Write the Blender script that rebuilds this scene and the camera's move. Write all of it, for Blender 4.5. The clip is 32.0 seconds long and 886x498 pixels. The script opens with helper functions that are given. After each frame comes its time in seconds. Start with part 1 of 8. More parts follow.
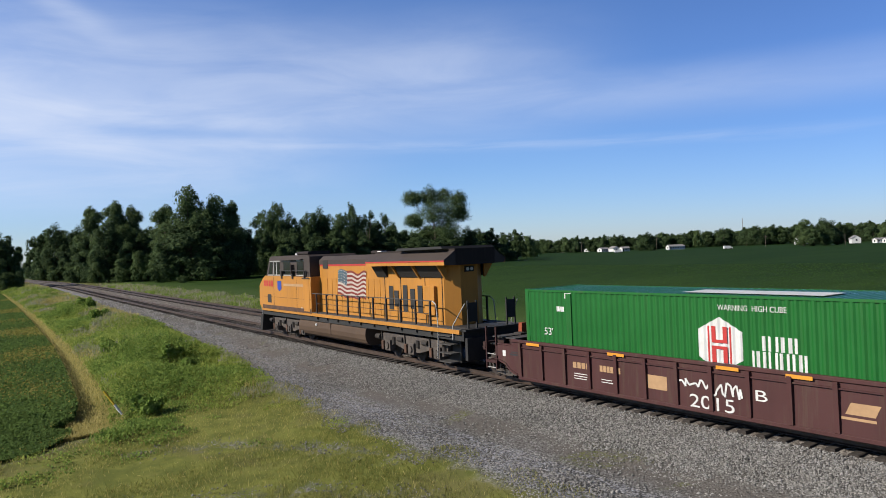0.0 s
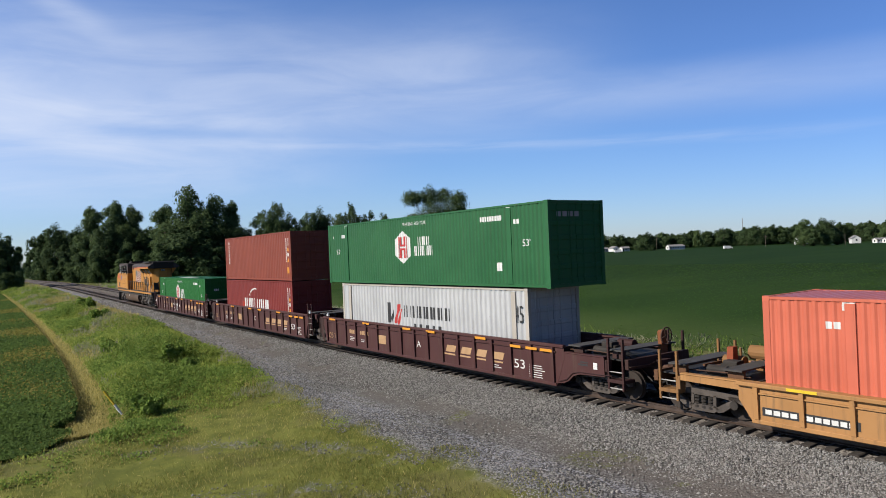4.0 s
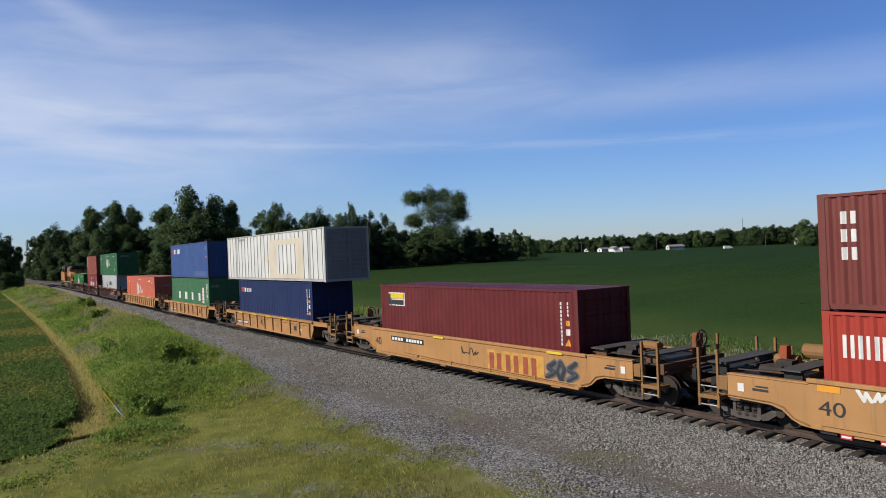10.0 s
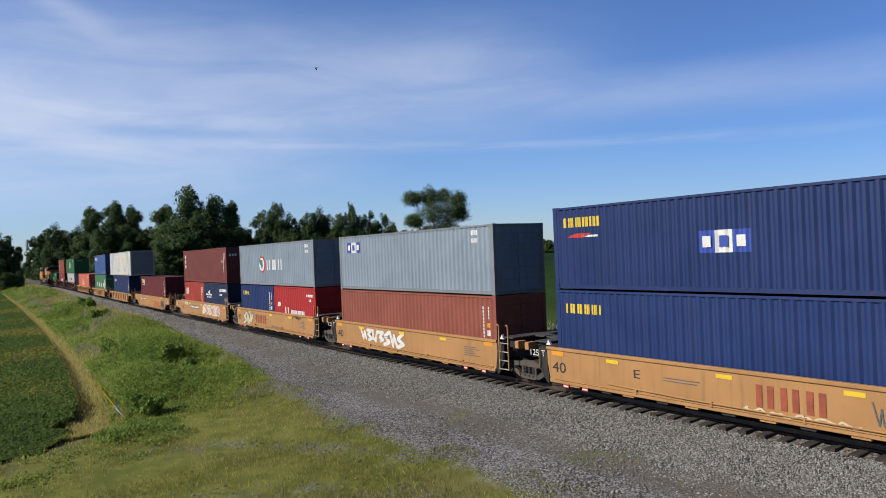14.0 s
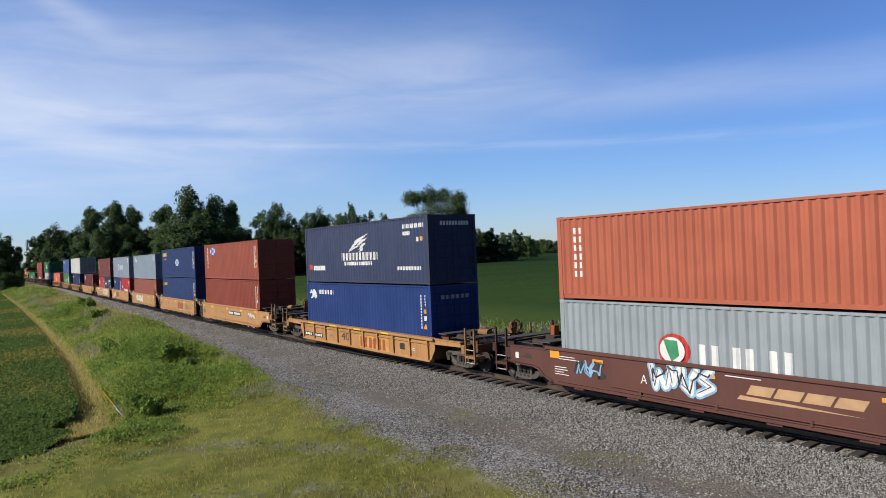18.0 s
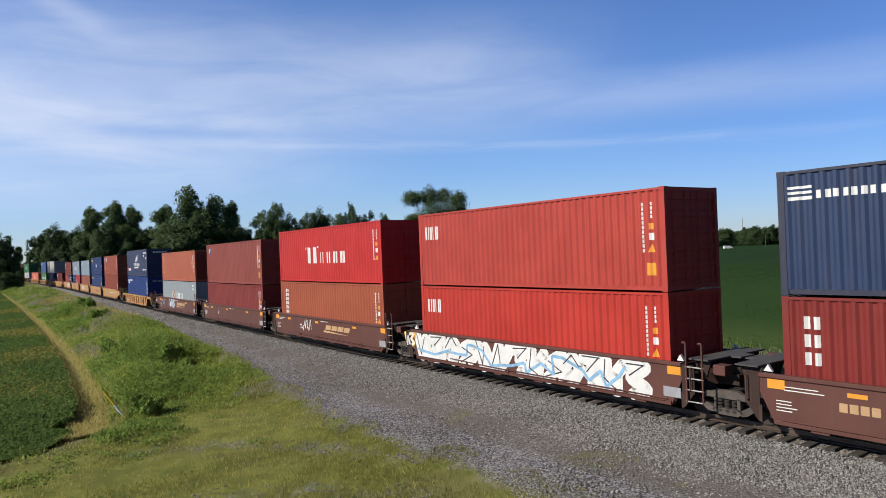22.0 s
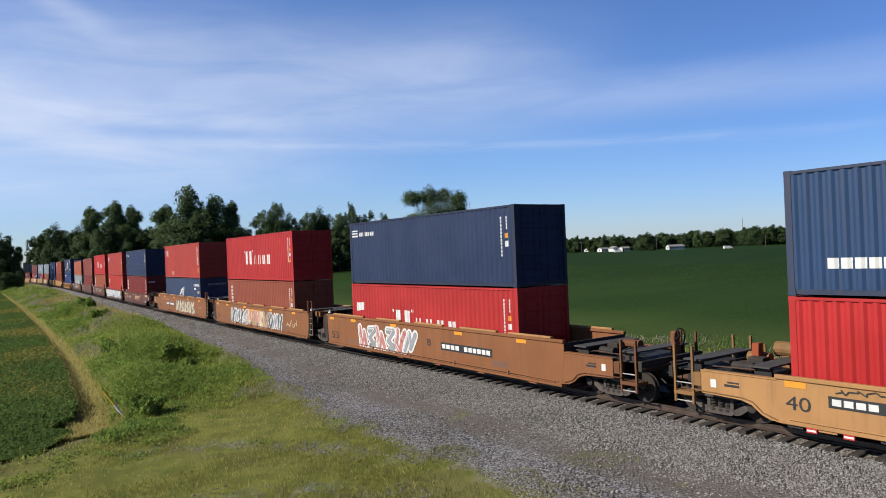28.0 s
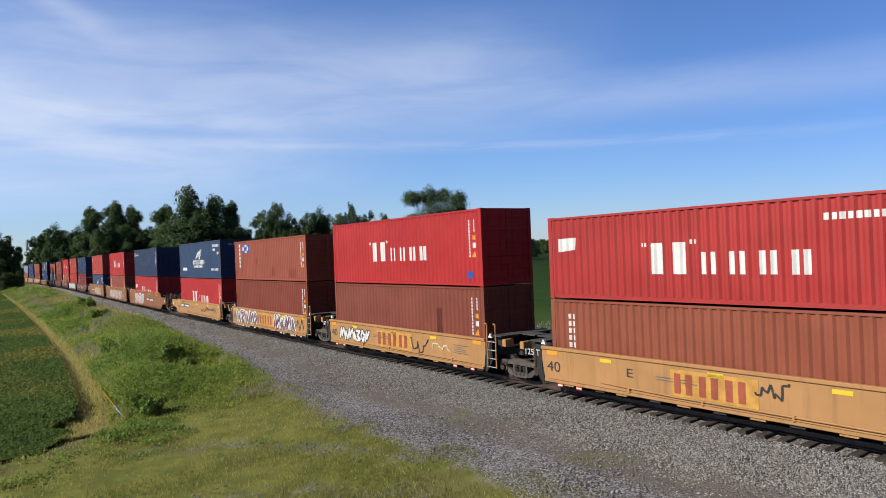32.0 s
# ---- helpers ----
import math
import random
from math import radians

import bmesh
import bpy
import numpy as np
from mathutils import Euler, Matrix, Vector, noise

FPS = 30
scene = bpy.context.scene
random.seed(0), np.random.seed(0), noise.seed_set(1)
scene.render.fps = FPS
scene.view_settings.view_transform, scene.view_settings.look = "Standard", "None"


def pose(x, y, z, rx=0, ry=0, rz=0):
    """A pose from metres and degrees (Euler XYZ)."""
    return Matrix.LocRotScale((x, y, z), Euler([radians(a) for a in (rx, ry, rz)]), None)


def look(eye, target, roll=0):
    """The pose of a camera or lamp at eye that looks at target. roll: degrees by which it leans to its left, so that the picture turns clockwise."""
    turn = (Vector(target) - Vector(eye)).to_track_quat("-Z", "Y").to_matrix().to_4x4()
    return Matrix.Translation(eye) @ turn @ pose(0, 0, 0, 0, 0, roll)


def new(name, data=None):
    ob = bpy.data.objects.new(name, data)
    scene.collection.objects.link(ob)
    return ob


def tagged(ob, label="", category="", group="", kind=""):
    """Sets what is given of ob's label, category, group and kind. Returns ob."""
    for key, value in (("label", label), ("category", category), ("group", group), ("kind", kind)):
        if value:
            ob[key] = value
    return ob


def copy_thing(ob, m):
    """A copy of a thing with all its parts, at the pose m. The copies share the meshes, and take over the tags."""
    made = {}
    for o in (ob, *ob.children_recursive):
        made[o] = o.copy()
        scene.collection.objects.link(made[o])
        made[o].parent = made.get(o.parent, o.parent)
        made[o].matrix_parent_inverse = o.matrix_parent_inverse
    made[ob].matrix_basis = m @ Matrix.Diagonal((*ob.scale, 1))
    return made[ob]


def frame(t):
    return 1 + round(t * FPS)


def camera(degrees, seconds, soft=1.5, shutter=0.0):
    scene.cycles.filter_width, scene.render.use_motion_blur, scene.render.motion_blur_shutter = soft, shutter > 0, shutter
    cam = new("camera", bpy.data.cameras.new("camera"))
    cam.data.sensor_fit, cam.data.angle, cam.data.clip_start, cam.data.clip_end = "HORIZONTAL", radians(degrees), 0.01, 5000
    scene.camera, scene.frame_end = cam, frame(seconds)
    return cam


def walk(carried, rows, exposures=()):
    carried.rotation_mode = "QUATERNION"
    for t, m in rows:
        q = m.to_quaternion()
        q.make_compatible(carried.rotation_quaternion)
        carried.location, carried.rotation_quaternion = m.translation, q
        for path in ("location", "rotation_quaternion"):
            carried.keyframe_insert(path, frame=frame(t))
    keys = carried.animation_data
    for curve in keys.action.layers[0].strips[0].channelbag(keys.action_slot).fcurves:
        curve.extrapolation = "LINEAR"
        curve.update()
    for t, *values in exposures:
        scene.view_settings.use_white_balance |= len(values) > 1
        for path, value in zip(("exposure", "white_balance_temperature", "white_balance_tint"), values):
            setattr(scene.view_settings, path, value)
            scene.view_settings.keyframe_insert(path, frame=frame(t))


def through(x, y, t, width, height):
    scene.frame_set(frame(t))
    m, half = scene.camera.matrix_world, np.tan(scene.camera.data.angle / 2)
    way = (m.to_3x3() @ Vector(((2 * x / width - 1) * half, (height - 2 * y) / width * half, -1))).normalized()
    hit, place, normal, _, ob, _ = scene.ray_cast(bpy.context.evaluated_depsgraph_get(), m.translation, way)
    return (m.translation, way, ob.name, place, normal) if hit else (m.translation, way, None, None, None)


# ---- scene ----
# The camera stands still on its mast, 4.6 m above the rails.
cam = camera(64.43, 32.0, soft=0.9, shutter=0.03)
EYE = Vector((0, 0, 4.592))
AIM = EYE + 100 * Vector((0.59078, 0.80683, 0.003765))
walk(cam, [(0, look(EYE, AIM, -2.308)), (32, look(EYE, AIM, -2.308))], exposures=[(0.0, 0.65), (3.0, 0.67), (6.0, 0.57), (8.0, 0.52), (9.0, 0.37), (10.0, 0.47), (11.0, 0.54), (13.0, 0.54), (14.0, 0.51), (17.0, 0.63), (32.0, 0.65)])

# ---- daylight: low afternoon sun square on the near side of the train, thin cirrus ----
SUN_AZ, SUN_EL = 290.0, 33.0
sun = new("sun", bpy.data.lights.new("sun", "SUN"))
sun.data.energy, sun.data.angle, sun.data.color = 4.6, radians(0.53), (1.0, 0.93, 0.82)
TO_SUN = Vector((math.sin(radians(SUN_AZ)) * math.cos(radians(SUN_EL)), math.cos(radians(SUN_AZ)) * math.cos(radians(SUN_EL)), math.sin(radians(SUN_EL))))
sun.matrix_world = look(TO_SUN * 50, (0, 0, 0))


class Nodes:
    """A node tree written from inputs to outputs."""

    def __init__(self, tree):
        self.tree = tree
        self.tree.nodes.clear()

    def add(self, kind, **settings):
        node = self.tree.nodes.new(kind)
        for key, value in settings.items():
            if key == "op":
                node.operation = value
            elif key == "blend":
                node.blend_type = value
            elif key == "dims":
                node.noise_dimensions = value
            elif key == "attr":
                node.attribute_name = value
        return node

    def put(self, value, socket):
        if isinstance(value, bpy.types.NodeSocket):
            self.tree.links.new(value, socket)
        elif value is not None:
            socket.default_value = value

    def math(self, op, a, b=None, c=None, clamp=False):
        node = self.add("ShaderNodeMath", op=op)
        node.use_clamp = clamp
        for value, socket in zip((a, b, c), node.inputs):
            self.put(value, socket)
        return node.outputs[0]

    def mix(self, fac, a, b, blend="MIX"):
        node = self.tree.nodes.new("ShaderNodeMix")
        node.data_type, node.blend_type = "RGBA", blend
        self.put(fac, node.inputs[0])
        self.put(a, node.inputs[6])
        self.put(b, node.inputs[7])
        return node.outputs[2]

    def noise(self, vector, scale, detail=4.0, rough=0.55, out=0, distort=0.0):
        node = self.tree.nodes.new("ShaderNodeTexNoise")
        self.put(vector, node.inputs["Vector"])
        node.inputs["Scale"].default_value = scale
        node.inputs["Detail"].default_value = detail
        node.inputs["Roughness"].default_value = rough
        node.inputs["Distortion"].default_value = distort
        return node.outputs[out]

    def scaled(self, vector, scale, turn=(0, 0, 0)):
        node = self.tree.nodes.new("ShaderNodeMapping")
        self.put(vector, node.inputs[0])
        node.inputs["Scale"].default_value = scale
        node.inputs["Rotation"].default_value = turn
        return node.outputs[0]

    def step(self, value, low, high):
        node = self.tree.nodes.new("ShaderNodeMapRange")
        node.interpolation_type = "SMOOTHSTEP"
        self.put(value, node.inputs[0])
        node.inputs[1].default_value, node.inputs[2].default_value = low, high
        return node.outputs[0]

    def combine(self, x, y, z):
        node = self.tree.nodes.new("ShaderNodeCombineXYZ")
        for value, socket in zip((x, y, z), node.inputs):
            self.put(value, socket)
        return node.outputs[0]

    def split(self, vector):
        node = self.tree.nodes.new("ShaderNodeSeparateXYZ")
        self.put(vector, node.inputs[0])
        return node.outputs


world = bpy.data.worlds.new("sky")
scene.world = world
world.use_nodes = True
w = Nodes(world.node_tree)
sky = w.tree.nodes.new("ShaderNodeTexSky")
sky.sky_type, sky.sun_disc = "NISHITA", False
sky.sun_elevation, sky.sun_rotation = radians(SUN_EL), radians(SUN_AZ)
sky.air_density, sky.dust_density, sky.ozone_density = 1.0, 0.2, 2.0
coord = w.tree.nodes.new("ShaderNodeTexCoord").outputs["Generated"]
dx, dy, dz = w.split(coord)
az = w.math("SUBTRACT", w.math("ARCTAN2", dx, dy), 0.632)
el = w.math("ARCSINE", dz)
plane = w.combine(az, el, 0.0)
# cirrus: long fibres that lie nearly level, in broad banks with gaps
wisps = w.noise(w.scaled(plane, (2.2, 11.0, 1), (0, 0, -0.06)), 1.6, 6.0, 0.6, distort=0.6)
banks = w.noise(w.scaled(plane, (1.3, 5.5, 1), (0, 0, -0.10)), 1.9, 3.0, 0.5, distort=0.4)
fibres = w.noise(w.scaled(plane, (3.0, 40.0, 1), (0, 0, 0.0)), 2.0, 4.0, 0.6, distort=0.3)


def band(level, slope, half, left, right, soft):
    """A bank of cloud round a level of the sky, between two azimuths."""
    off = w.math("ABSOLUTE", w.math("SUBTRACT", el, w.math("MULTIPLY_ADD", az, slope, level)))
    across = w.math("SUBTRACT", 1.0, w.step(off, 0.0, half))
    return w.math("MULTIPLY", across, w.math("MULTIPLY", w.step(az, left - soft, left + soft), w.math("SUBTRACT", 1.0, w.step(az, right - soft, right + soft))))


low_bank = band(0.135, -0.02, 0.12, -1.2, -0.24, 0.26)
high_bank = band(0.240, -0.03, 0.125, -1.0, 0.16, 0.16)
streak = band(0.149, -0.030, 0.013, -0.40, 0.55, 0.14)
wing = band(0.205, -0.01, 0.05, 0.1, 0.9, 0.2)
tail = band(0.05, -0.55, 0.030, -0.9, -0.43, 0.06)
gap = band(0.164, -0.02, 0.016, -0.46, -0.22, 0.10)
cover = w.math("ADD", w.math("MULTIPLY", low_bank, 0.82), w.math("MULTIPLY", high_bank, 0.50))
cover = w.math("ADD", cover, w.math("MULTIPLY", wing, 0.28))
cover = w.math("ADD", cover, w.math("MULTIPLY", tail, 0.22))
cover = w.math("MULTIPLY", cover, w.math("MULTIPLY_ADD", gap, -0.45, 1.0))
texture = w.math("ADD", w.math("MULTIPLY_ADD", w.step(wisps, 0.28, 0.72), 0.42, 0.36), w.math("MULTIPLY", w.step(banks, 0.30, 0.66), 0.36))
cloud = w.math("MULTIPLY", cover, texture)
cloud = w.math("ADD", cloud, w.math("MULTIPLY", w.math("MULTIPLY", streak, w.step(fibres, 0.25, 0.75)), 0.20))
cloud = w.math("MINIMUM", w.math("MULTIPLY", cloud, w.step(el, 0.0, 0.10)), 0.85)
# pale blue at the horizon, deeper towards the zenith: dimmed to weaken fill light
hue = w.mix(w.step(el, 0.0, 0.16), (0.73, 0.90, 1.34, 1), (0.70, 0.93, 1.38, 1))
hue = w.mix(w.step(az, -0.05, 0.60), hue, w.mix(1.0, hue, (0.76, 0.79, 0.86, 1), "MULTIPLY"))
# the sky away from the sun is deepest, dimmed to darken unlit faces
away = w.math("MULTIPLY_ADD", dx, 0.848, w.math("MULTIPLY", dy, -0.530))
hue = w.mix(w.step(away, 0.57, 0.86), hue, w.mix(1.0, hue, (0.34, 0.36, 0.42, 1), "MULTIPLY"))
hue = w.mix(w.step(el, 0.33, 0.65), hue, (0.14, 0.23, 0.42, 1))
tint = w.mix(1.0, sky.outputs[0], hue, "MULTIPLY")
sky_colour = w.mix(cloud, tint, (6.7, 7.4, 9.0, 1))
back = w.tree.nodes.new("ShaderNodeBackground")
w.put(sky_colour, back.inputs[0])
back.inputs[1].default_value = 0.068
w.tree.links.new(back.outputs[0], w.tree.nodes.new("ShaderNodeOutputWorld").inputs[0])

# ---- materials ----
def surface(name, rough=0.6, metal=0.0, bump=0.0, spec=0.5):
    """A material with its principled shader: the tree, the shader, and the object's own coordinates."""
    m = bpy.data.materials.new(name)
    m.use_nodes = True
    n = Nodes(m.node_tree)
    shader = n.tree.nodes.new("ShaderNodeBsdfPrincipled")
    n.tree.links.new(shader.outputs[0], n.tree.nodes.new("ShaderNodeOutputMaterial").inputs[0])
    shader.inputs["Roughness"].default_value, shader.inputs["Metallic"].default_value = rough, metal
    shader.inputs["Specular IOR Level"].default_value = spec
    coords = n.tree.nodes.new("ShaderNodeTexCoord").outputs["Object"]
    return m, n, shader, coords


def relief(n, shader, height, strength, distance=0.02):
    node = n.tree.nodes.new("ShaderNodeBump")
    node.inputs["Strength"].default_value, node.inputs["Distance"].default_value = strength, distance
    n.put(height, node.inputs["Height"])
    n.tree.links.new(node.outputs[0], shader.inputs["Normal"])


def rgb(r, g, b):
    return (r, g, b, 1.0)


def shade(c, k):
    return (c[0] * k, c[1] * k, c[2] * k, 1.0)


PAINTS = {}


def paint(colour, rough=0.5, wear=0.5, dirt=(0.072, 0.054, 0.036), spec=0.25):
    """Weathered paint on steel: faded blotches, rain streaks and specks of rust."""
    key = (colour, rough, wear, dirt, spec)
    if key in PAINTS:
        return PAINTS[key]
    m, n, shader, at = surface("paint", rough, spec=spec)
    who = n.tree.nodes.new("ShaderNodeObjectInfo").outputs["Random"]
    shift = n.tree.nodes.new("ShaderNodeVectorMath")
    shift.operation = "ADD"
    n.put(at, shift.inputs[0])
    n.put(n.combine(n.math("MULTIPLY", who, 37.0), n.math("MULTIPLY", who, 91.0), 0.0), shift.inputs[1])
    at = shift.outputs[0]
    blotch = n.noise(at, 0.7, 5.0, 0.6)
    streak = n.noise(n.scaled(at, (5.0, 5.0, 0.35)), 1.3, 5.0, 0.65)
    speck = n.noise(at, 9.0, 6.0, 0.7)
    base = n.mix(n.step(blotch, 0.30, 0.72), shade(colour, 0.91), shade(colour, 1.07))
    fade = n.noise(n.scaled(at, (1.0, 1.0, 0.12)), 2.1, 3.0, 0.5)
    base = n.mix(n.math("MULTIPLY", n.step(fade, 0.52, 0.70), 0.16 + 0.10 * wear), base, shade(colour, 0.72))
    base = n.mix(n.math("MULTIPLY", n.step(streak, 0.50, 0.78), 0.42 * wear), base, (*dirt, 1.0))
    base = n.mix(n.math("MULTIPLY", n.step(speck, 0.66, 0.78), 0.8 * wear), base, (0.094, 0.040, 0.020, 1.0))
    n.put(base, shader.inputs["Base Color"])
    n.put(n.math("MULTIPLY_ADD", blotch, 0.35, rough - 0.16), shader.inputs["Roughness"])
    relief(n, shader, n.noise(at, 2.6, 5.0, 0.6), 0.20, 0.02)
    PAINTS[key] = m
    return m


def plain(name, colour, rough=0.6, metal=0.0, low=0.75, high=1.2, scale=3.0, bump=0.15):
    m, n, shader, at = surface(name, rough, metal)
    mottled = n.noise(at, scale, 6.0, 0.65)
    n.put(n.mix(n.step(mottled, 0.3, 0.72), shade(colour, low), shade(colour, high)), shader.inputs["Base Color"])
    relief(n, shader, n.noise(at, scale * 6, 4.0, 0.6), bump, 0.01)
    return m


def foliage(name, dark, light, through=0.25):
    """Leaves: each leaf a little different, and some light shining through."""
    m, n, shader, at = surface(name, 0.75, spec=0.08)
    geo = n.tree.nodes.new("ShaderNodeNewGeometry").outputs["Random Per Island"]
    patch = n.noise(at, 0.35, 3.0, 0.5)
    mixed = n.math("MULTIPLY_ADD", geo, 0.6, n.math("MULTIPLY", patch, 0.5))
    colour = n.mix(n.step(mixed, 0.15, 0.85), (*dark, 1), (*light, 1))
    n.put(colour, shader.inputs["Base Color"])
    lit = n.tree.nodes.new("ShaderNodeBsdfTranslucent")
    n.put(colour, lit.inputs[0])
    both = n.tree.nodes.new("ShaderNodeMixShader")
    both.inputs[0].default_value = through
    n.tree.links.new(shader.outputs[0], both.inputs[1])
    n.tree.links.new(lit.outputs[0], both.inputs[2])
    out = [x for x in n.tree.nodes if x.type == "OUTPUT_MATERIAL"][0]
    n.tree.links.new(both.outputs[0], out.inputs[0])
    return m


WHITE = plain("white_lettering", (0.5184, 0.5184, 0.504), 0.5, low=0.88, high=1.05)
BLACK = plain("black_steel", (0.0115, 0.0108, 0.0101), 0.7)
GRIME = plain("brake_dust", (0.0187, 0.0144, 0.0115), 0.85, low=0.6, high=1.5)
CAST = plain("cast_steel", (0.056, 0.045, 0.038), 0.85, low=0.6, high=1.4)
WHEEL = plain("wheel_steel", (0.0259, 0.018, 0.0137), 0.75, 0.2)
RUST = plain("rusty_steel", (0.0612, 0.0288, 0.0158), 0.85, low=0.6, high=1.4)
GRATE = plain("steel_grating", (0.0432, 0.0403, 0.0382), 0.8, 0.1)
GALV = plain("galvanised_bar", (0.3024, 0.2952, 0.2808), 0.6, 0.2)
RAILTOP = plain("rail_steel", (0.0634, 0.0432, 0.0331), 0.5, 0.3, low=0.7, high=1.3)
TIMBER = plain("sleeper_timber", (0.0216, 0.0166, 0.013), 0.9, low=0.5, high=1.6, scale=4.0, bump=0.5)

# ---- building blocks ----
class Geo:
    """Vertices and faces of one part."""

    def __init__(self):
        self.v, self.f = [], []

    def face(self, *points):
        i = len(self.v)
        self.v += [tuple(p) for p in points]
        self.f.append(tuple(range(i, i + len(points))))
        return self

    def box(self, x0, x1, y0, y1, z0, z1, c=0.0):
        """A box; c chamfers its long edges."""
        if c:
            return self.prism([(x0 + c, z0), (x1 - c, z0), (x1, z0 + c), (x1, z1 - c), (x1 - c, z1), (x0 + c, z1), (x0, z1 - c), (x0, z0 + c)], "y", y0, y1)
        i = len(self.v)
        self.v += [(x, y, z) for x in (x0, x1) for y in (y0, y1) for z in (z0, z1)]
        self.f += [tuple(i + k for k in q) for q in ((0, 1, 3, 2), (4, 6, 7, 5), (0, 4, 5, 1), (2, 3, 7, 6), (0, 2, 6, 4), (1, 5, 7, 3))]
        return self

    def prism(self, outline, axis, a, b):
        """An outline in the two other axes, drawn out along one axis."""
        n, i = len(outline), len(self.v)
        for at in (a, b):
            for p, q in outline:
                self.v.append({"x": (at, p, q), "y": (p, at, q), "z": (p, q, at)}[axis])
        self.f += [(i + k, i + (k + 1) % n, i + n + (k + 1) % n, i + n + k) for k in range(n)]
        self.f += [tuple(range(i + n - 1, i - 1, -1)), tuple(range(i + n, i + 2 * n))]
        return self

    def tube(self, p, q, r, n=8, r2=None):
        p, q = Vector(p), Vector(q)
        way = (q - p).normalized()
        side = way.orthogonal().normalized()
        up = way.cross(side)
        i = len(self.v)
        for at, rad in ((p, r), (q, r if r2 is None else r2)):
            for k in range(n):
                a = 2 * math.pi * k / n
                self.v.append(tuple(at + rad * (math.cos(a) * side + math.sin(a) * up)))
        self.f += [(i + k, i + (k + 1) % n, i + n + (k + 1) % n, i + n + k) for k in range(n)]
        self.f += [tuple(range(i + n - 1, i - 1, -1)), tuple(range(i + n, i + 2 * n))]
        return self

    def path(self, points, r, n=6):
        for p, q in zip(points, points[1:]):
            self.tube(p, q, r, n)
        return self

    def grid(self, rows):
        """A sheet through rows of points."""
        i, n = len(self.v), len(rows[0])
        for row in rows:
            self.v += [tuple(p) for p in row]
        for r in range(len(rows) - 1):
            for k in range(n - 1):
                a = i + r * n + k
                self.f.append((a, a + 1, a + n + 1, a + n))
        return self

    def mesh(self, name, material, smooth=False):
        me = bpy.data.meshes.new(name)
        me.from_pydata(self.v, [], self.f)
        bm = bmesh.new()
        bm.from_mesh(me)
        if len(self.v) < 20000:
            bmesh.ops.recalc_face_normals(bm, faces=bm.faces)
        bm.to_mesh(me)
        bm.free()
        me.materials.append(material)
        if smooth:
            me.polygons.foreach_set("use_smooth", [True] * len(me.polygons))
        return me


def part(name, geo, material, parent, label="", smooth=False):
    """One mesh object under a thing or under a part."""
    data = geo.mesh(name, material, smooth) if isinstance(geo, Geo) else geo
    ob = new(name, data)
    ob.parent = parent
    if label:
        ob["label"] = label
    return ob


def cards(name, points, faces, material):
    """A mesh from arrays of points and of equal faces."""
    me = bpy.data.meshes.new(name)
    k = faces.shape[1]
    me.vertices.add(len(points))
    me.vertices.foreach_set("co", np.ascontiguousarray(points, dtype=np.float32).ravel())
    me.loops.add(faces.size)
    me.loops.foreach_set("vertex_index", np.ascontiguousarray(faces, dtype=np.int32).ravel())
    me.polygons.add(len(faces))
    me.polygons.foreach_set("loop_start", np.arange(0, faces.size, k, dtype=np.int32))
    me.polygons.foreach_set("loop_total", np.full(len(faces), k, dtype=np.int32))
    me.materials.append(material)
    me.update(calc_edges=True)
    me.validate()
    return me


# ---- the line of the track: it leaves straight and bends gently to the right ----
TRACK_X, BEND, UNBEND, BEND_END = 17.394, 4.84125e-4, -1.30806e-6, 245.0
SECOND_TRACK = 4.5


def track_x(s):
    e = min(max(s, 0.0), BEND_END)
    x = TRACK_X + BEND * e ** 2 + UNBEND * e ** 3
    return x + (s - BEND_END) * track_slope(BEND_END) if s > BEND_END else x


def track_slope(s):
    e = min(max(s, 0.0), BEND_END)
    return 2 * BEND * e + 3 * UNBEND * e ** 2


def on_track(s, z=0.0, side=0.0):
    """The pose of a thing that stands across the track at s metres along it."""
    turn = math.atan(track_slope(s))
    return pose(track_x(s) + side * math.cos(turn), s - side * math.sin(turn), z, 0, 0, -math.degrees(turn))


def train_shift(t):
    return 13.5769 * (t - 16) + 0.0042914 * (t - 16) ** 2


RIDERS = []


def rides(thing, u, z=0.0):
    """The thing belongs to the train, u metres along it."""
    thing.matrix_world = on_track(u + train_shift(0), z)
    RIDERS.append((thing, u, z))
    return thing


def motions():
    for thing, u, z in RIDERS:
        walk(thing, [(t, on_track(u + train_shift(t), z)) for t in range(33)])
    fly()

# ---- the ground: one sheet, from the ballast to the horizon ----
def ramp(x, points):
    return float(np.interp(x, [p[0] for p in points], [p[1] for p in points]))


PROFILE = [(-400, -0.6), (-60, -0.9), (-14, -0.95), (-9, -0.85), (-6.5, -0.66), (-4.2, -0.62), (-2.2, -0.38), (-1.25, -0.205), (-0.9, -0.182), (5.4, -0.182), (6.4, -0.30), (8.4, -0.75), (14, -0.95), (60, -0.9), (300, -0.5), (900, 0.0)]


def ground_z(x, y):
    lat = x - track_x(y)
    z = ramp(lat, PROFILE)
    if -40 < lat < 30 and -10 < y < 200:
        rough = 0.05 if lat < -7 else 0.03
        z += rough * noise.noise((x * 0.35, y * 0.35, 0.0)) * min(1.0, max(0.0, abs(lat - 2.2) - 4.3))
    return z


def crop_edge(y):
    """How far to the right the bean field reaches."""
    return ramp(y, [(20, -6), (23.6, 0.4), (24.1, 2.4), (25.4, 3.5), (29.8, 4.4), (39.5, 5.35), (51, 6.3), (72, 7.5), (110, 9.4), (163, 11.6), (400, 16)])


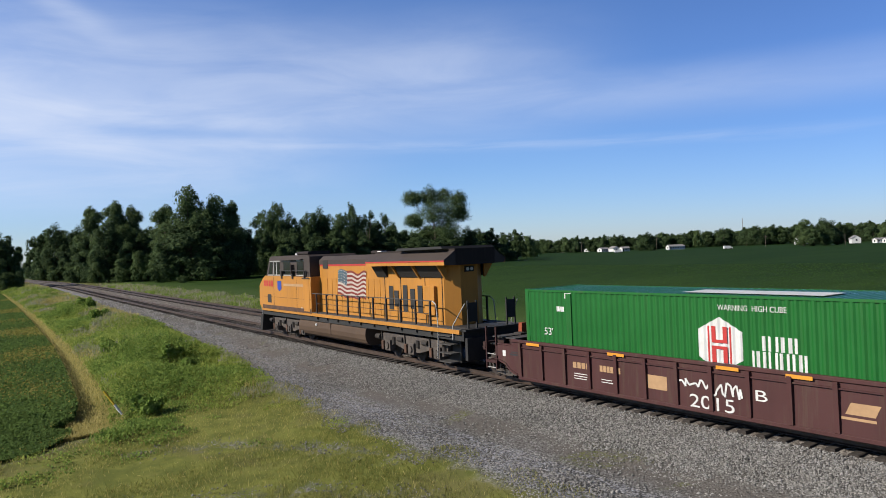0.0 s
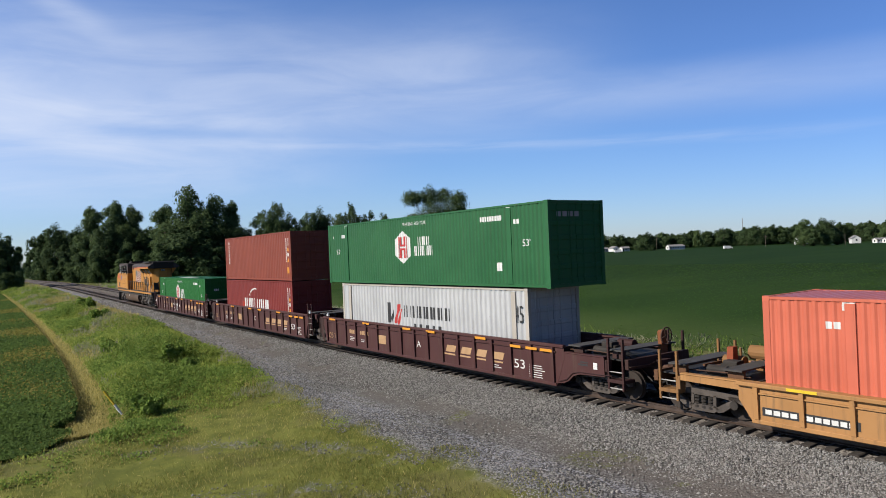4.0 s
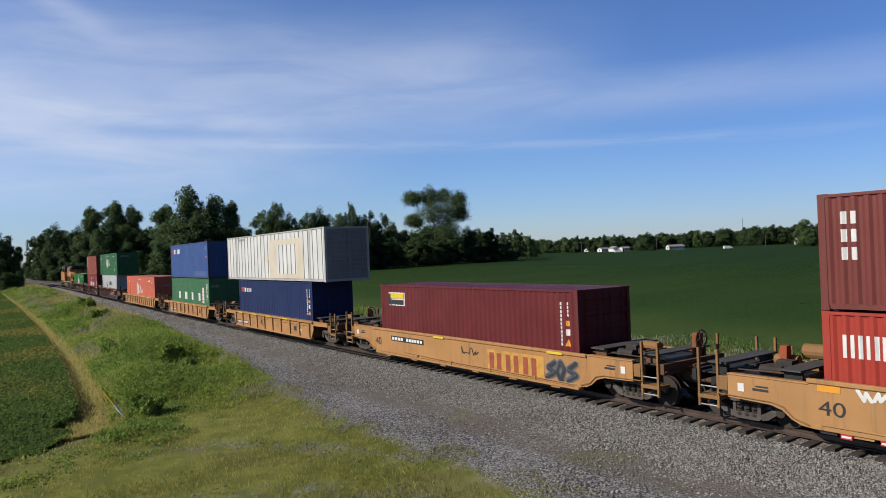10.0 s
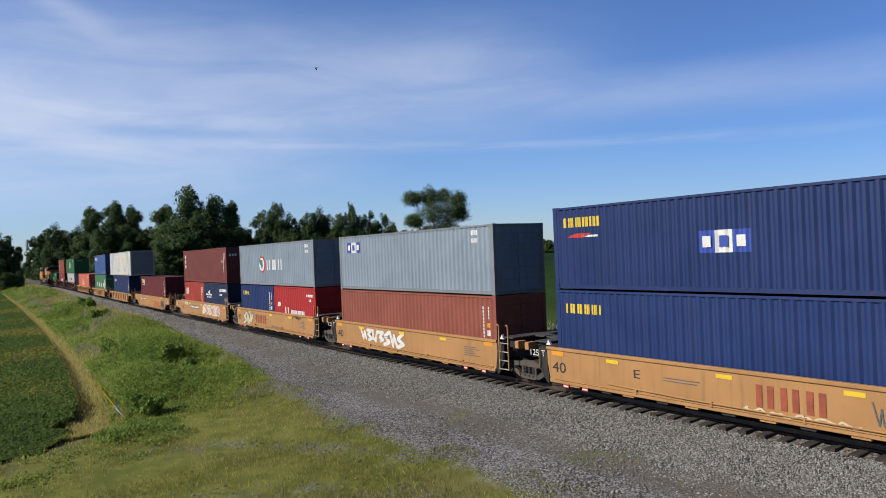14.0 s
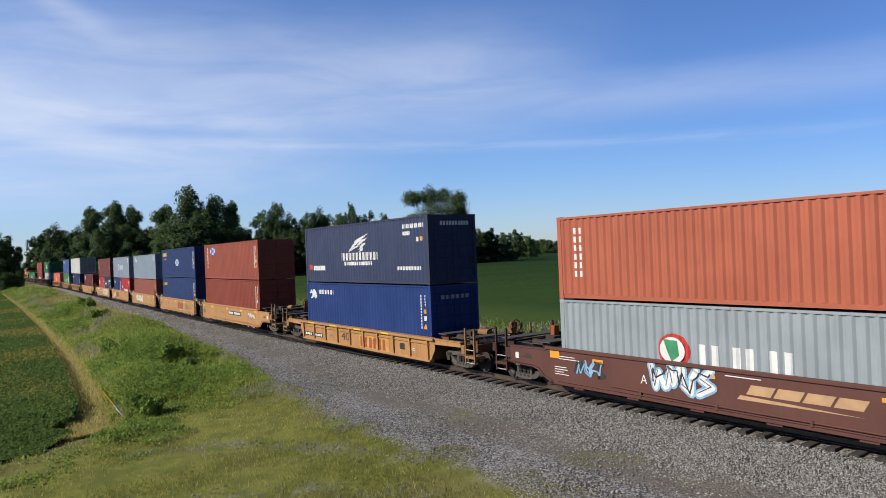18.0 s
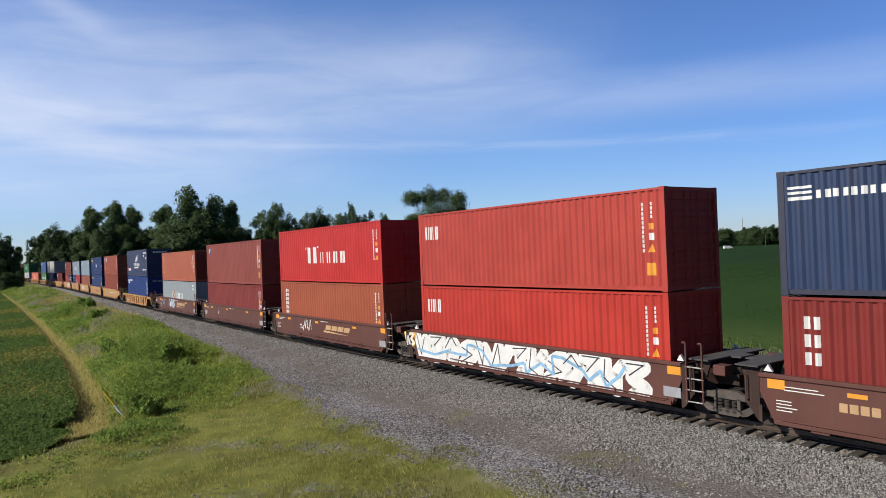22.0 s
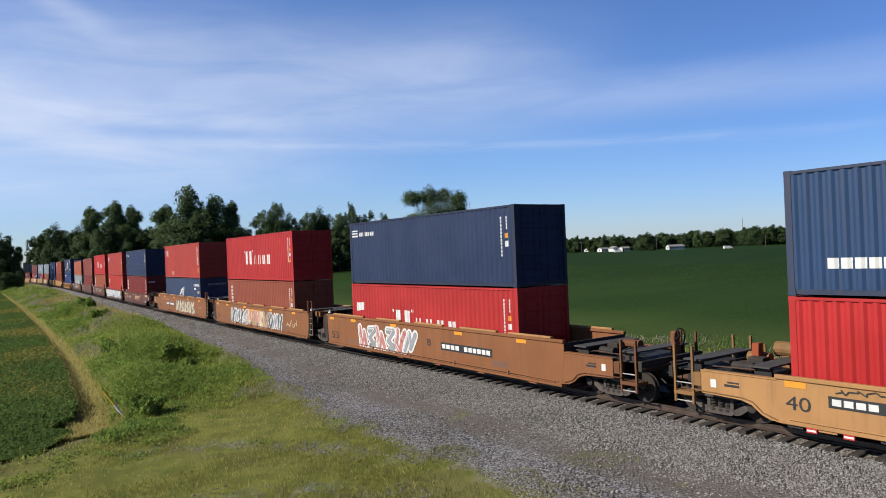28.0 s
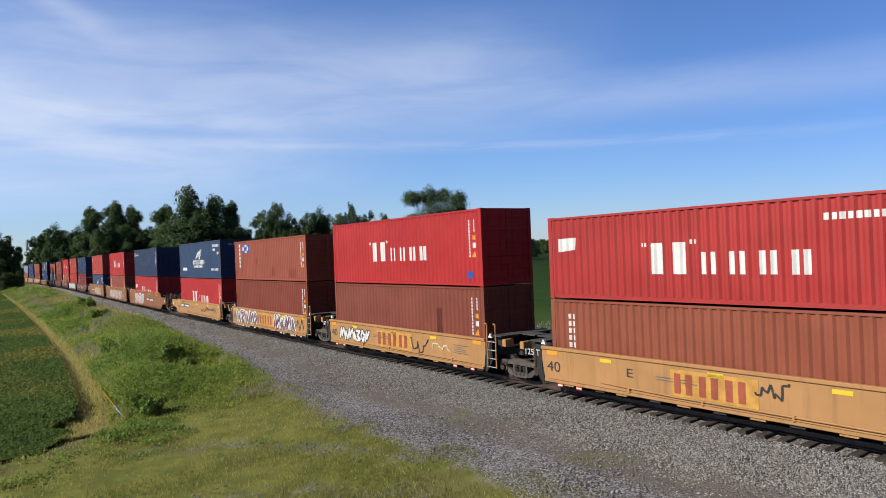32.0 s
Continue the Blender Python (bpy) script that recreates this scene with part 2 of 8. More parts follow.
def lane_edge(y):
    """Where the gravel of the lane gives way to grass, from the middle of the track."""
    return np.interp(y, [0, 22, 34, 55, 140, 300], [-7.15, -7.0, -5.75, -4.45, -3.7, -3.5])


# where tyres have worn the turf through to stone: two bends that run off the lane
WORN = [[(4.6, 22.0), (7.0, 20.8), (8.7, 18.6), (9.8, 15.6)], [(2.6, 17.6), (4.8, 16.6), (6.2, 16.0), (7.4, 14.9), (8.6, 13.2)]]


def worn_away(x, y):
    """How far a place lies from the worn bends."""
    best = np.full(np.shape(x), 99.0)
    for line in WORN:
        for (ax, ay), (bx, by) in zip(line, line[1:]):
            k = np.clip(((x - ax) * (bx - ax) + (y - ay) * (by - ay)) / ((bx - ax) ** 2 + (by - ay) ** 2), 0, 1)
            best = np.minimum(best, np.hypot(x - ax - k * (bx - ax), y - ay - k * (by - ay)))
    return best


def ground_material():
    m, n, shader, at = surface("ground", 0.95, spec=0.05)

    def field_of(name):
        node = n.tree.nodes.new("ShaderNodeAttribute")
        node.attribute_name = name
        return node.outputs["Fac"]

    lat, crop, lane, worn = field_of("lat"), field_of("crop"), field_of("lane"), field_of("worn")
    x, y, z = n.split(at)
    wide, mid, fine = n.noise(at, 0.35, 4.0, 0.6), n.noise(at, 1.3, 5.0, 0.6), n.noise(at, 9.0, 6.0, 0.7)
    along = n.noise(n.combine(n.math("MULTIPLY", lat, 2.2), n.math("MULTIPLY", y, 0.16), 0.0), 1.0, 5.0, 0.65)
    cell = n.tree.nodes.new("ShaderNodeTexVoronoi")
    n.put(at, cell.inputs["Vector"])
    cell.inputs["Scale"].default_value = 17.0
    stone = n.split(cell.outputs["Color"])[0]
    lumps = n.noise(at, 4.5, 3.0, 0.8)
    gravel = n.mix(stone, rgb(0.0936, 0.0893, 0.0835), rgb(0.2736, 0.265, 0.2506))
    # the strip beside the grass is bluish and darker, then comes a pale worn strip, then brown fines
    blue = n.mix(stone, rgb(0.101, 0.1037, 0.1186), rgb(0.3162, 0.3206, 0.3514))
    gravel = n.mix(n.math("MULTIPLY", n.math("SUBTRACT", 1.0, n.step(lane, 1.6, 3.0)), n.step(along, 0.30, 0.62)), gravel, blue)
    # near-black gaps between the stones: their shade is put into the colour
    gravel = n.mix(n.math("MULTIPLY", n.step(cell.outputs["Distance"], 0.45, 0.75), 0.75), gravel, rgb(0.0324, 0.0302, 0.0302))
    fines = n.math("MULTIPLY", n.step(lane, 1.5, 2.4), n.math("SUBTRACT", 1.0, n.step(lane, 2.9, 4.0)))
    gravel = n.mix(n.math("MULTIPLY", n.math("MULTIPLY", fines, n.step(wide, 0.30, 0.50)), 0.85), gravel, rgb(0.1152, 0.1044, 0.095))
    gravel = n.mix(n.math("MULTIPLY", n.step(along, 0.52, 0.72), 0.35), gravel, rgb(0.108, 0.1022, 0.0972))
    gravel = n.mix(n.math("MULTIPLY", n.step(lumps, 0.50, 0.64), 0.30), gravel, rgb(0.0504, 0.0482, 0.0475))
    # thin weeds come up through the fines
    sprout = n.math("MULTIPLY", n.math("MULTIPLY", fines, n.step(n.noise(at, 0.55, 3.0, 0.6), 0.58, 0.66)), n.step(fine, 0.42, 0.6))
    gravel = n.mix(n.math("MULTIPLY", sprout, 0.75), gravel, rgb(0.1152, 0.1296, 0.036))
    bed = n.mix(stone, rgb(0.0612, 0.0533, 0.0475), rgb(0.2304, 0.2074, 0.1872))
    bed = n.mix(n.math("MULTIPLY", n.step(along, 0.45, 0.7), 0.5), bed, rgb(0.072, 0.0562, 0.0446))
    off = n.math("ABSOLUTE", n.math("SUBTRACT", lat, 2.25))
    gravel = n.mix(n.math("SUBTRACT", 1.0, n.step(off, 3.2, 4.2)), gravel, bed)
    turf = n.mix(n.step(mid, 0.36, 0.64), rgb(0.0952, 0.1089, 0.02744), rgb(0.1572, 0.1653, 0.04189))
    turf = n.mix(n.math("MULTIPLY", n.step(wide, 0.50, 0.66), 0.6), turf, rgb(0.1188, 0.1044, 0.0504))
    turf = n.mix(n.math("MULTIPLY", n.step(fine, 0.45, 0.7), 0.30), turf, rgb(0.0504, 0.0612, 0.0144))
    ragged = n.math("MULTIPLY", n.math("SUBTRACT", mid, 0.5), 2.2)
    edge = n.math("ADD", lat, ragged)
    bare = n.math("MULTIPLY", n.step(n.math("ADD", lane, n.math("MULTIPLY", ragged, 0.7)), -0.35, 0.35), n.math("SUBTRACT", 1.0, n.step(edge, 8.2, 9.6)))
    strewn = n.math("SUBTRACT", 1.0, n.step(n.math("ADD", worn, n.math("MULTIPLY", n.math("SUBTRACT", n.noise(at, 2.2, 5.0, 0.75), 0.40), 3.4)), 0.05, 0.75))
    colour = n.mix(n.math("MAXIMUM", bare, n.math("MULTIPLY", strewn, 0.55)), turf, gravel)
    soil = n.mix(n.step(mid, 0.4, 0.6), rgb(0.054, 0.0756, 0.0216), rgb(0.0792, 0.0936, 0.0324))
    straw = n.mix(fine, rgb(0.2088, 0.198, 0.0648), rgb(0.3168, 0.288, 0.108))
    crop = n.math("ADD", crop, n.math("MULTIPLY", n.math("SUBTRACT", n.noise(at, 2.0, 4.0, 0.65), 0.5), 1.6))
    straw = n.mix(n.step(y, 24.6, 26.4), n.mix(n.step(fine, 0.45, 0.6), rgb(0.0756, 0.0864, 0.0288), rgb(0.1728, 0.1548, 0.126)), straw)
    colour = n.mix(n.math("MULTIPLY", n.step(crop, -1.6, -0.6), 0.70), colour, straw)
    colour = n.mix(n.step(crop, -0.1, 0.3), colour, soil)
    rows = n.step(n.noise(n.scaled(at, (0.02, 0.10, 1), (0, 0, -0.6)), 1.0, 5.0, 0.6), 0.35, 0.66)
    field = n.mix(rows, rgb(0.0101, 0.0274, 0.0058), rgb(0.0158, 0.036, 0.0072))
    field = n.mix(n.math("SUBTRACT", 1.0, n.step(lat, 18.0, 120.0)), field, n.mix(rows, rgb(0.0194, 0.0439, 0.0079), rgb(0.0288, 0.0562, 0.0108)))
    field = n.mix(n.math("MULTIPLY", n.math("SUBTRACT", 1.0, n.step(lat, 16.0, 32.0)), n.math("MULTIPLY_ADD", mid, 0.9, 0.1)), field, rgb(0.0684, 0.0972, 0.0288))
    verge = n.mix(n.step(mid, 0.35, 0.65), rgb(0.0504, 0.072, 0.018), rgb(0.1512, 0.144, 0.0612))
    field = n.mix(n.math("SUBTRACT", 1.0, n.step(edge, 13.0, 17.0)), field, verge)
    colour = n.mix(n.step(edge, 8.4, 9.6), colour, field)
    n.put(colour, shader.inputs["Base Color"])
    stony = n.math("MULTIPLY_ADD", n.math("MAXIMUM", bare, strewn), 0.85, 0.15)
    relief(n, shader, n.math("MULTIPLY", n.math("ADD", n.math("MULTIPLY", cell.outputs["Distance"], -0.7), fine), stony), 0.8, 0.05)
    return m


def span(*pieces):
    out = []
    for a, b, step in pieces:
        out += list(np.arange(a, b, step))
    return out


def build_ground():
    lats = [-4000, -1500, -600, -250, -120, -70, -50] + span((-40, -16, 2), (-16, -8, 0.5), (-8, -1.5, 0.4), (-1.5, 6, 1.2), (6, 10, 0.5), (10, 30, 3), (30, 100, 14)) + [110, 150, 220, 320, 450, 650, 1000, 1800, 4000]
    ys = [-4000, -1500, -500, -200, -90, -40] + span((-20, 5, 4), (5, 12, 0.8), (12, 24, 0.5), (24, 60, 0.8), (60, 130, 4), (130, 420, 15)) + [450, 600, 900, 1500, 2500, 4200]
    g, lat_values, crop_values, lane_values, places = Geo(), [], [], [], []
    rows = []
    for y in ys:
        row = []
        for lat in lats:
            x = track_x(y) + lat
            row.append((x, y, ground_z(x, y)))
            lat_values.append(lat)
            crop_values.append(crop_edge(y) - x if y > 15 else -9.0)
            lane_values.append(lat - float(lane_edge(y)))
            places.append((x, y))
        rows.append(row)
    g.grid(rows)
    me = bpy.data.meshes.new("ground")
    me.from_pydata(g.v, [], g.f)
    me.materials.append(ground_material())
    me.attributes.new("lat", "FLOAT", "POINT").data.foreach_set("value", lat_values)
    me.attributes.new("crop", "FLOAT", "POINT").data.foreach_set("value", crop_values)
    me.attributes.new("lane", "FLOAT", "POINT").data.foreach_set("value", lane_values)
    places = np.array(places)
    me.attributes.new("worn", "FLOAT", "POINT").data.foreach_set("value", np.clip(worn_away(places[:, 0], places[:, 1]), 0, 9))
    me.polygons.foreach_set("use_smooth", [True] * len(me.polygons))
    tagged(new("ground", me), "gravel lane, mown grass and green bean fields beside the tracks", "ground", kind="structure")


build_ground()


# ---- the two tracks ----
def rail_piece(side, s0, s1):
    """A length of rail, bent with the track."""
    outline = [(-0.07, -0.16), (0.07, -0.16), (0.07, -0.145), (0.012, -0.12), (0.012, -0.04), (0.036, -0.03), (0.036, -0.004), (0.028, 0.0), (-0.028, 0.0), (-0.036, -0.004), (-0.036, -0.03), (-0.012, -0.04), (-0.012, -0.12), (-0.07, -0.145)]
    g = Geo()
    rows = []
    for s in np.linspace(s0, s1, max(2, int((s1 - s0) / 6) + 1)):
        turn = math.atan(track_slope(s))
        rows.append([(track_x(s) + (side + p) * math.cos(turn), s - (side + p) * math.sin(turn), q) for p, q in outline + outline[:1]])
    return g.grid(rows)


def build_track(name, side, label, tie_count):
    base = tagged(new(name), label, "railway track", kind="structure")
    for s0, s1 in ((-80, 60), (60, 160), (160, 480)):
        for rail in (-0.7525, 0.7525):
            part("rail", rail_piece(side + rail, s0, s1), RAILTOP, base)
    rnd = random.Random(5 + int(side))
    shapes = []
    for k in range(5):
        c = rnd.uniform(0.01, 0.03)
        a, b, tilt = 1.30 + rnd.uniform(-0.06, 0.05), 1.30 + rnd.uniform(-0.06, 0.05), rnd.uniform(-0.012, 0.012)
        g = Geo().prism([(-0.115 + c, -0.36), (0.115 - c, -0.36), (0.115, -0.175), (0.115 - c, -0.16), (-0.115 + c, -0.16 + tilt), (-0.115, -0.175)], "x", -a, b)
        shapes.append(g.mesh("sleeper", TIMBER))
    s, rest = 4.0, Geo()
    for k in range(tie_count):
        ob = part("sleeper", shapes[rnd.randrange(5)], TIMBER, base)
        ob.matrix_world = on_track(s, rnd.uniform(-0.012, 0.008), side + rnd.uniform(-0.04, 0.04)) @ pose(0, 0, 0, 0, 0, rnd.uniform(-0.8, 0.8))
        s += 0.53
    while s < 330:
        m = on_track(s, 0, side)
        at = len(rest.v)
        one = Geo().box(-1.3, 1.3, -0.115, 0.115, -0.36, -0.16)
        rest.v += [tuple(m @ Vector(p)) for p in one.v]
        rest.f += [tuple(i + at for i in f) for f in one.f]
        s += 0.53
    ob = part("far_sleepers", rest, TIMBER, base)
    ob["kind"] = "stuff"


build_track("track_1", 0.0, "near railway track with brown rails on dark timber sleepers", 290)
build_track("track_2", SECOND_TRACK, "second railway track with brown rails, left empty", 120)

# ---- trees ----
BARK = plain("bark", (0.0936, 0.0756, 0.0576), 0.9, low=0.5, high=1.4, scale=2.0, bump=0.5)
LEAF_A = foliage("oak_leaves", (0.036, 0.0634, 0.0259), (0.108, 0.1548, 0.059), 0.34)
LEAF_B = foliage("cottonwood_leaves", (0.0418, 0.072, 0.0302), (0.126, 0.1764, 0.0706), 0.34)
# oak leaves again at about 0.7, shade put into the colour
LEAF_C = foliage("shaded_leaves", (0.0245, 0.0461, 0.0202), (0.072, 0.108, 0.0432), 0.32)


def leaf_cloud(rng, centres, radii, count, size, middle=None):
    """Sprays of leaves on the outsides of many uneven clumps; they face mostly outwards from the clump and from the crown."""
    weight = radii ** 2 / (radii ** 2).sum()
    which = rng.choice(len(centres), count, p=weight)
    way = rng.normal(size=(count, 3))
    way /= np.linalg.norm(way, axis=1)[:, None]
    way[:, 2] = np.where(way[:, 2] < -0.7, -way[:, 2], way[:, 2])
    depth = rng.uniform(0.30, 1.12, count) ** 0.6
    at = centres[which] + way * (radii[which] * depth)[:, None]
    lean = way.copy()
    if middle is not None:
        out = at - np.asarray(middle)
        out /= np.linalg.norm(out, axis=1)[:, None]
        lean += 0.9 * out
    facing = lean + rng.normal(scale=0.55, size=(count, 3))
    facing /= np.linalg.norm(facing, axis=1)[:, None]
    side = np.cross(facing, rng.normal(size=(count, 3)))
    side /= np.linalg.norm(side, axis=1)[:, None]
    up = np.cross(facing, side)
    s = (size * rng.uniform(0.5, 1.4, count))[:, None]
    points = np.stack([at - side * s * 0.5, at - up * s * 0.55 + facing * s * 0.12, at + side * s * 0.5, at + up * s * 0.6 - facing * s * 0.1], axis=1).reshape(-1, 3)
    return points, np.arange(4 * count).reshape(-1, 4)


SIZE = []


def make_tree(seed, height, width, leaves, size, material, label, low=0.12, lobes=7, clumps=15, spread=0.30, fill=True, hearts=()):
    """A tapered trunk that parts into limbs; each limb bears a lobe of many small clumps, with sky between the lobes."""
    rng = np.random.default_rng(seed)
    rnd = random.Random(seed)
    tree = tagged(new("tree"), label, "tree")
    trunk = Geo()
    bend = rnd.uniform(-0.5, 0.5)
    knots = [(bend * k * k, 0.3 * math.sin(k * 3 + seed), height * 0.70 * k) for k in (0, 0.25, 0.5, 0.75, 1.0)]
    r = height * 0.019
    for k, (p, q) in enumerate(zip(knots, knots[1:])):
        trunk.tube(p, q, r * (1 - 0.2 * k), 8, r * (0.8 - 0.2 * k))
    centres, radii = [], []
    for k in range(len(hearts) or lobes):
        t = (k + rnd.uniform(0.2, 0.8)) / lobes
        a = k * 2.4 + rnd.uniform(-0.5, 0.5) + seed
        reach = width * 0.5 * math.sin(math.pi * min(1.0, 0.22 + 0.72 * t)) ** 0.7 * rnd.uniform(0.42, 0.72)
        heart = Vector((reach * math.cos(a), reach * math.sin(a), height * (low + (0.88 - low) * t)))
        size_lobe = width * spread * rnd.uniform(0.75, 1.2) * (1.10 - 0.35 * t)
        if hearts:
            heart, size_lobe = Vector((hearts[k][0], rnd.uniform(-5, 5), hearts[k][1])), hearts[k][2]
            t = heart.z / height
        root = Vector(knots[1]).lerp(Vector(knots[3]), min(1.0, t * rnd.uniform(0.7, 1.0)))
        trunk.tube(root, heart, r * 0.42, 6, r * 0.12)
        for j in range(clumps):
            way = Vector((rnd.gauss(0, 1), rnd.gauss(0, 1), rnd.gauss(0, 0.9)))
            way = way.normalized() * size_lobe * rnd.uniform(0.2, 1.0) ** 0.6
            c = heart + Vector((way.x, way.y, way.z * 0.95))
            if not 0.04 * height < c.z < 0.975 * height:
                continue
            centres.append(tuple(c))
            radii.append(width * rnd.uniform(0.06, 0.125))
            if j % 4 == 0:
                trunk.tube(heart, c, r * 0.13, 5, r * 0.05)
    if fill:
        for k in range(lobes * 5):
            t = rnd.random()
            a, reach = rnd.uniform(0, 2 * math.pi), width * 0.36 * math.sin(math.pi * min(1.0, 0.25 + 0.70 * t)) * rnd.random() ** 0.5
            centres.append((reach * math.cos(a), reach * math.sin(a), height * (low * 0.7 + (0.80 - low * 0.7) * t)))
            radii.append(width * rnd.uniform(0.07, 0.13))
    part("trunk", trunk, BARK, tree)
    points, faces = leaf_cloud(rng, np.array(centres), np.array(radii), leaves, size, (0, 0, height * 0.45))
    part("crown", cards("crown", points, faces, material), material, tree)
    SIZE.append((width, height))
    return tree


TREES = [
    make_tree(1, 24, 17, 24000, 0.40, LEAF_A, "tall broad leafy tree with a dense dark green crown", 0.08, 10, 18, 0.25),
    make_tree(2, 27, 14, 24000, 0.40, LEAF_B, "tall green cottonwood with an uneven feathery crown", 0.08, 12, 16, 0.26),
    make_tree(3, 20, 16, 20000, 0.40, LEAF_C, "rounded dark green tree in the wood's edge", 0.06, 10, 16, 0.27),
    make_tree(14, 33, 27, 34000, 0.42, LEAF_A, "very tall lone cottonwood with a spreading ragged crown", 0.26, 11, 24, 0.20, False, ((-9.0, 27.6, 3.2), (-2.5, 28.6, 3.4), (3.5, 28.4, 3.6), (9.0, 25.6, 3.4), (10.5, 20.8, 2.4), (-8.5, 18.0, 3.2), (-1.5, 22.0, 4.6), (4.5, 20.0, 4.6), (-1.0, 14.5, 5.2), (5.5, 12.5, 4.4), (-6.0, 11.0, 4.4))),
    make_tree(5, 16, 12, 15000, 0.38, LEAF_C, "low dark green tree crowding the wood's edge", 0.05, 7, 12, 0.26),
    make_tree(6, 12, 12, 13000, 0.34, LEAF_A, "small bushy green tree with leaves down to the ground", 0.04, 7, 12, 0.26),
    make_tree(7, 22, 12, 4200, 0.36, LEAF_C, "thin open tree with bare limbs showing among its leaves", 0.35, 7, 9, 0.17, False),
]
USED = set()


def at_view(px, dist):
    """The ground point at a distance in the direction that lies px thousandths across the view."""
    way = (AIM - EYE).normalized()
    right = Vector((way.y, -way.x, 0)).normalized()
    d = (Vector((way.x, way.y, 0)).normalized() + right * (px / 1000)).normalized()
    x, y = d.x * dist, d.y * dist
    return x, y, ground_z(x, y)


def stand(kind, px, dist, wide, high, group="trees of the wood"):
    """A tree of that width and height, at a distance in a direction."""
    x, y, z = at_view(px, dist)
    m = pose(x, y, z - 0.1, 0, 0, (px * 37 + dist * 11) % 360 if kind != 3 else -36)
    tree = TREES[kind]
    if kind not in USED:
        USED.add(kind)
        tree.matrix_basis = m
    else:
        tree = copy_thing(tree, m)
    w, h = SIZE[kind]
    tree.scale = (wide / w, wide / w, high / h)
    tagged(tree, group=group)


CLUMP = (
    (2, -637, 205, 9.7, 13.9), (4, -621, 212, 8.7, 14.7), (5, -608, 205, 4.8, 10.6), (5, -606, 192, 3.2, 5.2), (2, -670, 215, 12.9, 15.4), (5, -625, 192, 4.7, 5.1),
)
WOOD_END = (
    (4, -580, 345, 10.6, 16.7), (4, -568, 330, 13.8, 21.7), (2, -547, 322, 15.9, 22.3), (2, -522, 318, 13.6, 21.3), (4, -534, 300, 12.8, 14.5), (5, -554, 300, 6.3, 6.2), (5, -574, 310, 5.6, 5.2), (1, -498, 262, 12.1, 26.7),
    (1, -463, 256, 13.1, 27.9), (1, -439, 262, 9.3, 27.0), (2, -477, 250, 14.5, 18.1), (4, -510, 262, 11.3, 15.1), (5, -490, 246, 8.9, 9.1), (5, -457, 240, 8.1, 7.9), (5, -526, 270, 7.7, 7.4), (0, -447, 250, 12.8, 18.9),
    (4, -420, 250, 10.4, 17.5), (5, -429, 236, 8.0, 10.2),
)
TALL_TREES = (
    (1, -395, 228, 11.2, 24.2), (0, -359, 226, 15.0, 28.7), (0, -326, 226, 14.5, 25.9), (1, -299, 230, 9.9, 25.3), (2, -357, 216, 21.3, 18.4), (4, -389, 214, 11.2, 13.5), (4, -331, 212, 12.9, 12.3), (5, -371, 200, 3.3, 2.2),
    (5, -301, 214, 9.9, 8.9), (2, -305, 220, 11.8, 16.7), (4, -277, 232, 9.0, 15.8),
)
WOOD_EDGE = (
    (6, -259, 262, 12.2, 24.0), (0, -239, 258, 12.5, 25.6), (2, -222, 256, 12.1, 20.9), (0, -192, 258, 11.8, 21.7), (2, -170, 262, 13.3, 22.8), (4, -208, 246, 11.6, 16.4), (0, -145, 258, 11.5, 20.9), (6, -129, 262, 7.5, 26.4),
    (2, -121, 258, 10.7, 21.9), (6, -104, 266, 8.5, 23.1), (6, -82, 268, 9.9, 22.2), (4, -148, 246, 13.7, 14.9), (2, -100, 270, 12.1, 18.2), (2, -72, 280, 12.6, 17.9), (4, -180, 244, 13.5, 14.1), (4, -116, 250, 14.0, 12.8),
    (4, -252, 244, 11.4, 15.6), (4, -84, 262, 14.7, 12.8), (5, -228, 238, 11.2, 10.6),
)
ROUND_THE_LONE_TREE = (
    (3, -10, 300, 28.5, 33.3), (4, -39, 296, 16.6, 14.0), (4, -11, 290, 16.3, 11.6), (4, 13, 294, 16.5, 13.3), (2, 39, 310, 11.0, 15.9), (2, 55, 320, 11.3, 15.0), (4, 68, 314, 10.1, 15.7), (4, 87, 330, 11.6, 13.8),
    (4, 105, 345, 11.0, 15.5), (5, 119, 366, 10.5, 12.4), (5, 129, 385, 11.0, 10.8), (4, 77, 306, 14.7, 9.6), (4, 47, 300, 14.5, 10.6), (4, -55, 300, 14.4, 16.0),
)
BEHIND = (
    (2, -236, 275, 23.7, 17.9), (2, -192, 290, 25.2, 18.2), (2, -148, 295, 25.8, 18.0), (2, -313, 262, 22.1, 20.9), (2, -353, 262, 21.8, 22.1), (2, -401, 272, 22.3, 19.9), (2, -441, 290, 23.5, 20.0), (2, -482, 300, 21.7, 19.6),
    (2, -514, 330, 23.6, 20.0), (2, -100, 300, 26.4, 15.7), (2, -51, 320, 28.3, 14.8), (2, 1, 335, 26.9, 13.8), (2, 41, 345, 24.9, 12.6),
)
for row in CLUMP + WOOD_END + TALL_TREES + WOOD_EDGE + ROUND_THE_LONE_TREE + BEHIND:
    stand(*row)

